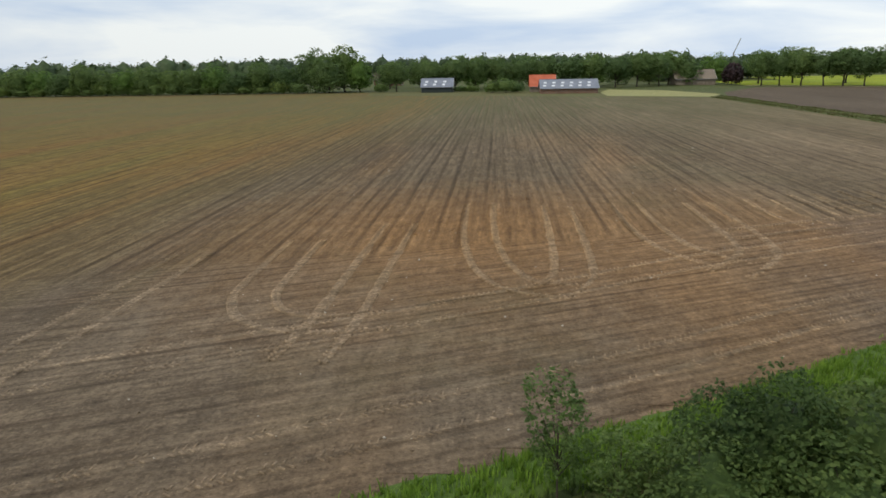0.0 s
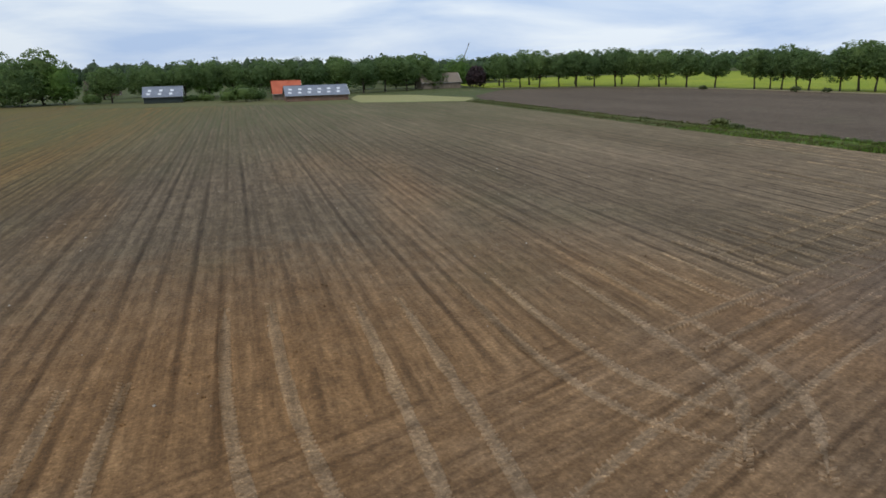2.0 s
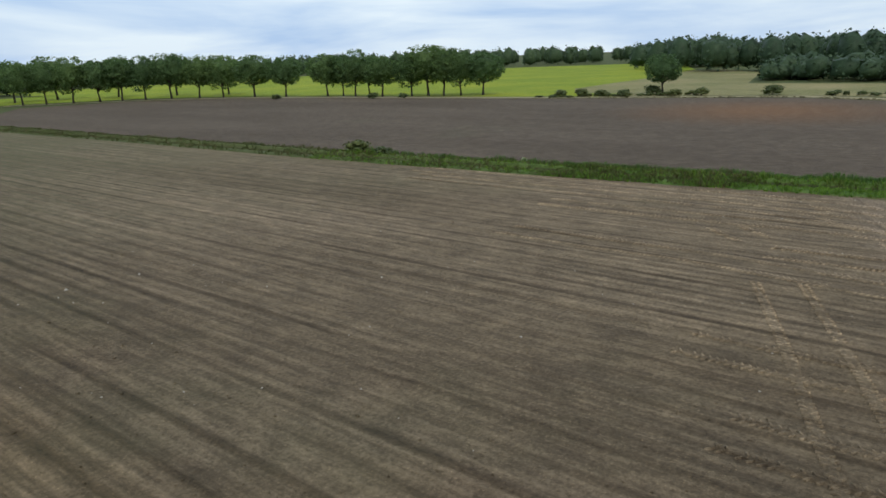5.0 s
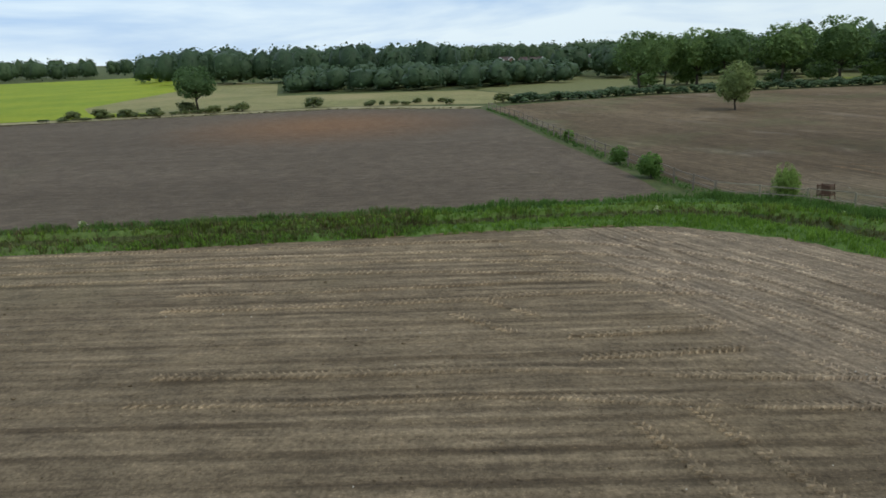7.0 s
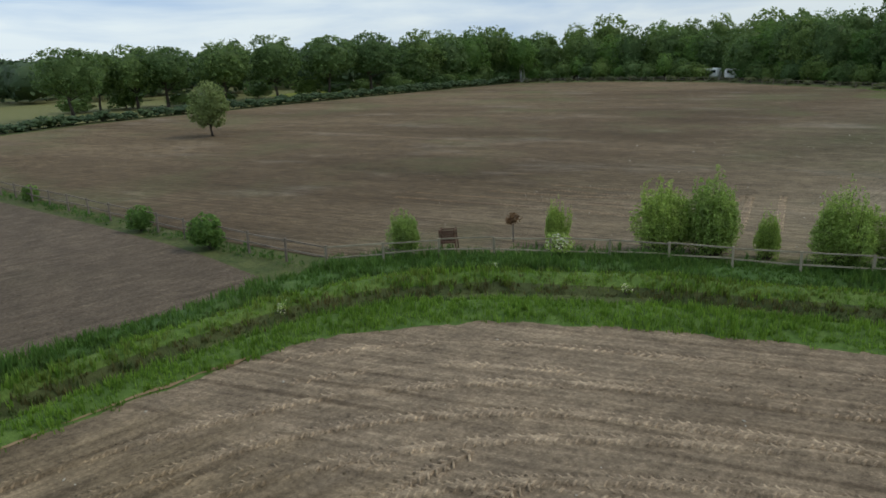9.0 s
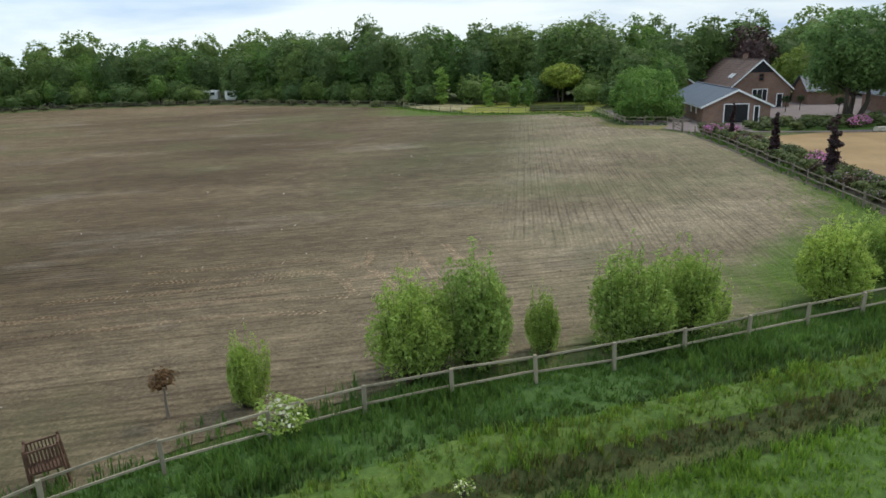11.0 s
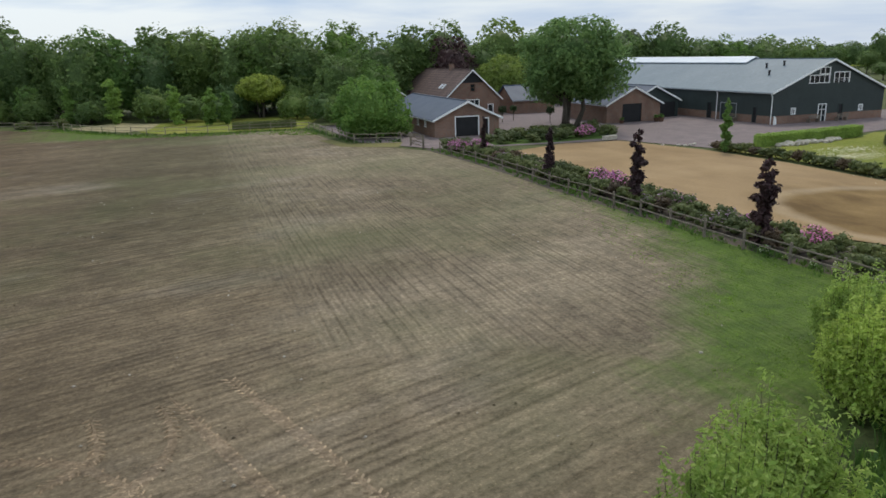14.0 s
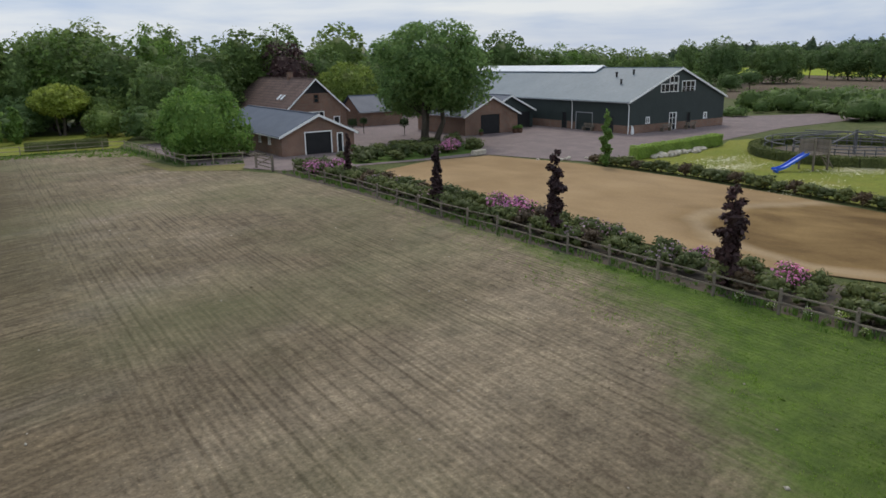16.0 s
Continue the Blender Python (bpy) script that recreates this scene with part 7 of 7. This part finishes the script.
def clods(name, poly, n, size, mat, label):
    """Loose lumps of soil: small rough eight-sided stones half sunk in the ground."""
    P = strewn(poly, n)
    n = len(P)
    s = size * rng.lognormal(0, 0.4, n)
    base = np.array([(1, 0, 0), (0, 1, 0), (-1, 0, 0), (0, -1, 0), (0, 0, 0.8), (0, 0, -0.5)])
    V = base[None] * rng.uniform(0.6, 1.3, (n, 6, 1)) * s[:, None, None] + np.c_[P, np.full(n, 0.012)][:, None]
    T = np.array([(0, 1, 4), (1, 2, 4), (2, 3, 4), (3, 0, 4), (1, 0, 5), (2, 1, 5), (3, 2, 5), (0, 3, 5)])
    F = (np.arange(n)[:, None, None] * 6 + T[None]).reshape(-1, 3)
    return tagged(new(name, mesh(name, V.reshape(-1, 3), F, mat)), label, "soil", kind="stuff")


NEAR_MAIN = [(-14, 20), (4, 28), (24, 37), (44, 44), (52, 46), (50, 70), (20, 70), (-14, 60)]
NEAR_HEAD = [(-14, 18), (4, 26), (24, 35), (44, 43), (53, 44), (53, 34), (45.9, 27.4), (22, 16.2), (5, 7), (-12, -2)]
NEAR_PAD = [(57, 23), (44, 14), (34, 8), (32, -8), (34, -28), (60, -30), (76, -10), (74, 20)]
clods("soil_clods", NEAR_MAIN, 6500, 0.028, SOIL, "loose brown soil clods between the rows")
clods("soil_clods", NEAR_HEAD, 4500, 0.018, SOIL, "loose pale soil clods on the headland")
clods("soil_clods", NEAR_PAD, 6000, 0.019, SOIL_PADDOCK, "loose grey soil clods in the paddock")
clods("pale_stones", NEAR_PAD, 160, 0.035, STONE, "few pale pebbles on the soil")
clods("pale_stones", NEAR_HEAD, 160, 0.03, STONE, "few pale pebbles on the headland")
clods("pale_stones", NEAR_MAIN, 180, 0.03, STONE, "few pale pebbles on the soil")


def wheel_marks(name, lines, label, gap=1.7, width=0.42, mat=None, fade=0.12, top=0.026):
    """Tractor tyre prints: two rows of slanting lugs pressed up out of the soil."""
    V, F = [], []
    for line in lines:
        for side in ((-gap / 2, gap / 2) if gap else (0,)):
            for k, (x, y, a) in enumerate(along(smooth(line), 0.23)):
                if rng.random() < fade + 0.3 * (noise.noise(Vector((x * 0.4, y * 0.4, side))) > 0.12):
                    continue
                c, s = math.cos(a), math.sin(a)
                for q in (1, -1):
                    u0, v0 = 0.0, 0.03 * q
                    u1, v1 = -0.13, q * width / 2
                    w = 0.07 + rng.uniform(-0.02, 0.02)
                    off = 0.115 * (q > 0)
                    corner = [(u0 + off, v0), (u0 + off + w, v0), (u1 + off + w, v1), (u1 + off, v1)]
                    i = len(V)
                    h = 0.004 * rng.uniform(0.6, 1.2)
                    for u, v in corner:
                        V.append((x + c * u - s * (v + side), y + s * u + c * (v + side), -0.03))
                    for u, v in corner:
                        uu, vv = (u - (u0 + u1) / 2 - off) * 0.8 + (u0 + u1) / 2 + off, (v - (v0 + v1) / 2) * 0.85 + (v0 + v1) / 2
                        V.append((x + c * uu - s * (vv + side), y + s * uu + c * (vv + side), top + h))
                    F += [[i + 4, i + 5, i + 6, i + 7], [i, i + 1, i + 5, i + 4], [i + 1, i + 2, i + 6, i + 5], [i + 2, i + 3, i + 7, i + 6], [i + 3, i, i + 4, i + 7]]
    return tagged(new(name, mesh(name, np.array(V), np.array(F), mat or LUG)), label, "tyre tracks", kind="stuff")


def pressed(name, lines, label, gap=1.7, width=0.42, mat=None, lift=0.0):
    """Flat bands of pressed soil where wheels have run, worn to nothing at both ends."""
    V, F = [], []
    for q, line in enumerate(lines):
        pts = along(smooth(line), 0.5)
        for e, side in enumerate((-gap / 2, gap / 2)):
            for k, (x, y, a) in enumerate(pts):
                c, s = math.cos(a), math.sin(a)
                end = min(1.0, k / 6.0, (len(pts) - 1 - k) / 6.0)
                w = width * (0.05 + end * (0.42 + 0.25 * noise.noise(Vector((x * 0.9, y * 0.9, side)))))
                i = len(V)
                top = 0.016 + lift + 0.0006 * (2 * q + e)
                for v, z in ((-1.3 * w, -0.03), (-0.6 * w, top), (0.6 * w, top), (1.3 * w, -0.03)):
                    V.append((x - s * (v + side), y + c * (v + side), z))
                if k:
                    F += [[i - 4 + u, i - 3 + u, i + 1 + u, i + u] for u in range(3)]
    F = np.array(F)
    return tagged(new(name, mesh(name, np.array(V), F[:, ::-1], mat or PRESSED, True)), label, "tyre tracks", kind="stuff")


ROW_END_TRACKS = [
    [(-12.4, 24), (-12.3, 16.6), (-12.0, 14.2), (-11.0, 12.3), (-9, 11.5), (-6, 12)],
    [(-7.9, 28), (-8.0, 22), (-8.1, 17), (-8.2, 12), (-8.6, 8)],
    [(-3.4, 34), (-3.3, 26.5), (-2.9, 21.5), (-2.3, 18.4), (-1.2, 16.2), (1, 15.4)],
    [(1.5, 33), (1.4, 26), (1.2, 19.5), (0.8, 17), (-0.2, 15.4)],
    [(5.9, 34), (5.9, 28), (6.3, 23.8), (7.1, 21.3), (8.6, 19.2)],
    [(10.6, 34), (10.6, 28), (10.5, 23.6), (9.9, 21), (7.7, 18)],
    [(-17.4, 21), (-17.8, 10), (-18.4, 3)],
]
wheel_marks("tyre_tracks", ROW_END_TRACKS, "pale curving tractor tyre tracks at the row ends", fade=0.1, top=0.052)
pressed("wheel_bands", ROW_END_TRACKS, "pale bands of pressed soil at the row ends", mat=DRY_BAND, lift=0.022)


def shifted(d, a=0, b=99):
    """The ditch edge moved d metres into the field."""
    out = []
    E = EDGE[6:]
    for k, (x, y) in enumerate(E[a:b]):
        out.append((x - 0.43 * d, y + 0.9 * d))
    return out


HEAD_TRACKS = [shifted(3.0), shifted(10.4)]
wheel_marks("tyre_tracks", HEAD_TRACKS, "long tractor tyre tracks along the headland", fade=0.35)
pressed("wheel_bands", HEAD_TRACKS, "pale bands of pressed soil along the headland", width=0.36, lift=-0.0107)
CORNER_TRACKS = [
    [(14.8, 35), (14.7, 32.4), (14.8, 30.2), (15.1, 28.2), (15.8, 26.2)], [(18.2, 37), (18.3, 34), (18.4, 32), (18.8, 29)], [(22.0, 38), (22.0, 35.5), (22.3, 33), (22.9, 30)], [(26.9, 41), (26.9, 37), (27.2, 34), (27.7, 31.5)],
    [(34.5, 40.0), (28, 37.2), (22.2, 34.9), (17, 32.6)],
    [(44.0, 56), (44.1, 50), (44.4, 45), (44.8, 40.5), (44.4, 36)], [(38.9, 41.5), (39.1, 39), (39.3, 36.6)], [(42.6, 44.6), (41.8, 43.8), (40.7, 42.6)],
    [(36.6, 54), (36.5, 49), (36.6, 43.5), (35.9, 38.4), (35.4, 33)],
    [(47.5, 70), (48, 54), (47.8, 44), (45.5, 37), (40, 32), (33, 28.6)], [(50.4, 72), (50.8, 54), (50.6, 41), (46.5, 33.4), (38, 28.6)],
    [(10, 25.4), (20, 29.6), (30, 33.6)],
]
wheel_marks("tyre_tracks", CORNER_TRACKS, "crossing tractor tyre tracks on the field corner", fade=0.08, top=0.06)
pressed("wheel_bands", CORNER_TRACKS, "pale bands of pressed soil on the field corner", width=0.36, lift=0.0333)
PADDOCK_TRACKS = [
    [(66, 13.5), (60.4, 11.6), (57.4, 9.9), (55.2, 8.8), (53.6, 7.2), (53.9, 4.6)], [(64, 9.4), (60, 8.4), (57.4, 7.4), (55.8, 7.5), (54.4, 8.9), (53.2, 11)],
    [(70, 17), (63, 14.6), (58.4, 13), (54, 12.4)], [(52, 4), (50.5, 8), (49, 12)],
]
wheel_marks("tyre_tracks", PADDOCK_TRACKS, "curved tractor tyre tracks in the paddock", fade=0.15, mat=LUG_PAD, top=0.014)
pressed("wheel_bands", PADDOCK_TRACKS, "pale bands of pressed soil in the paddock", mat=PRESSED_PAD)
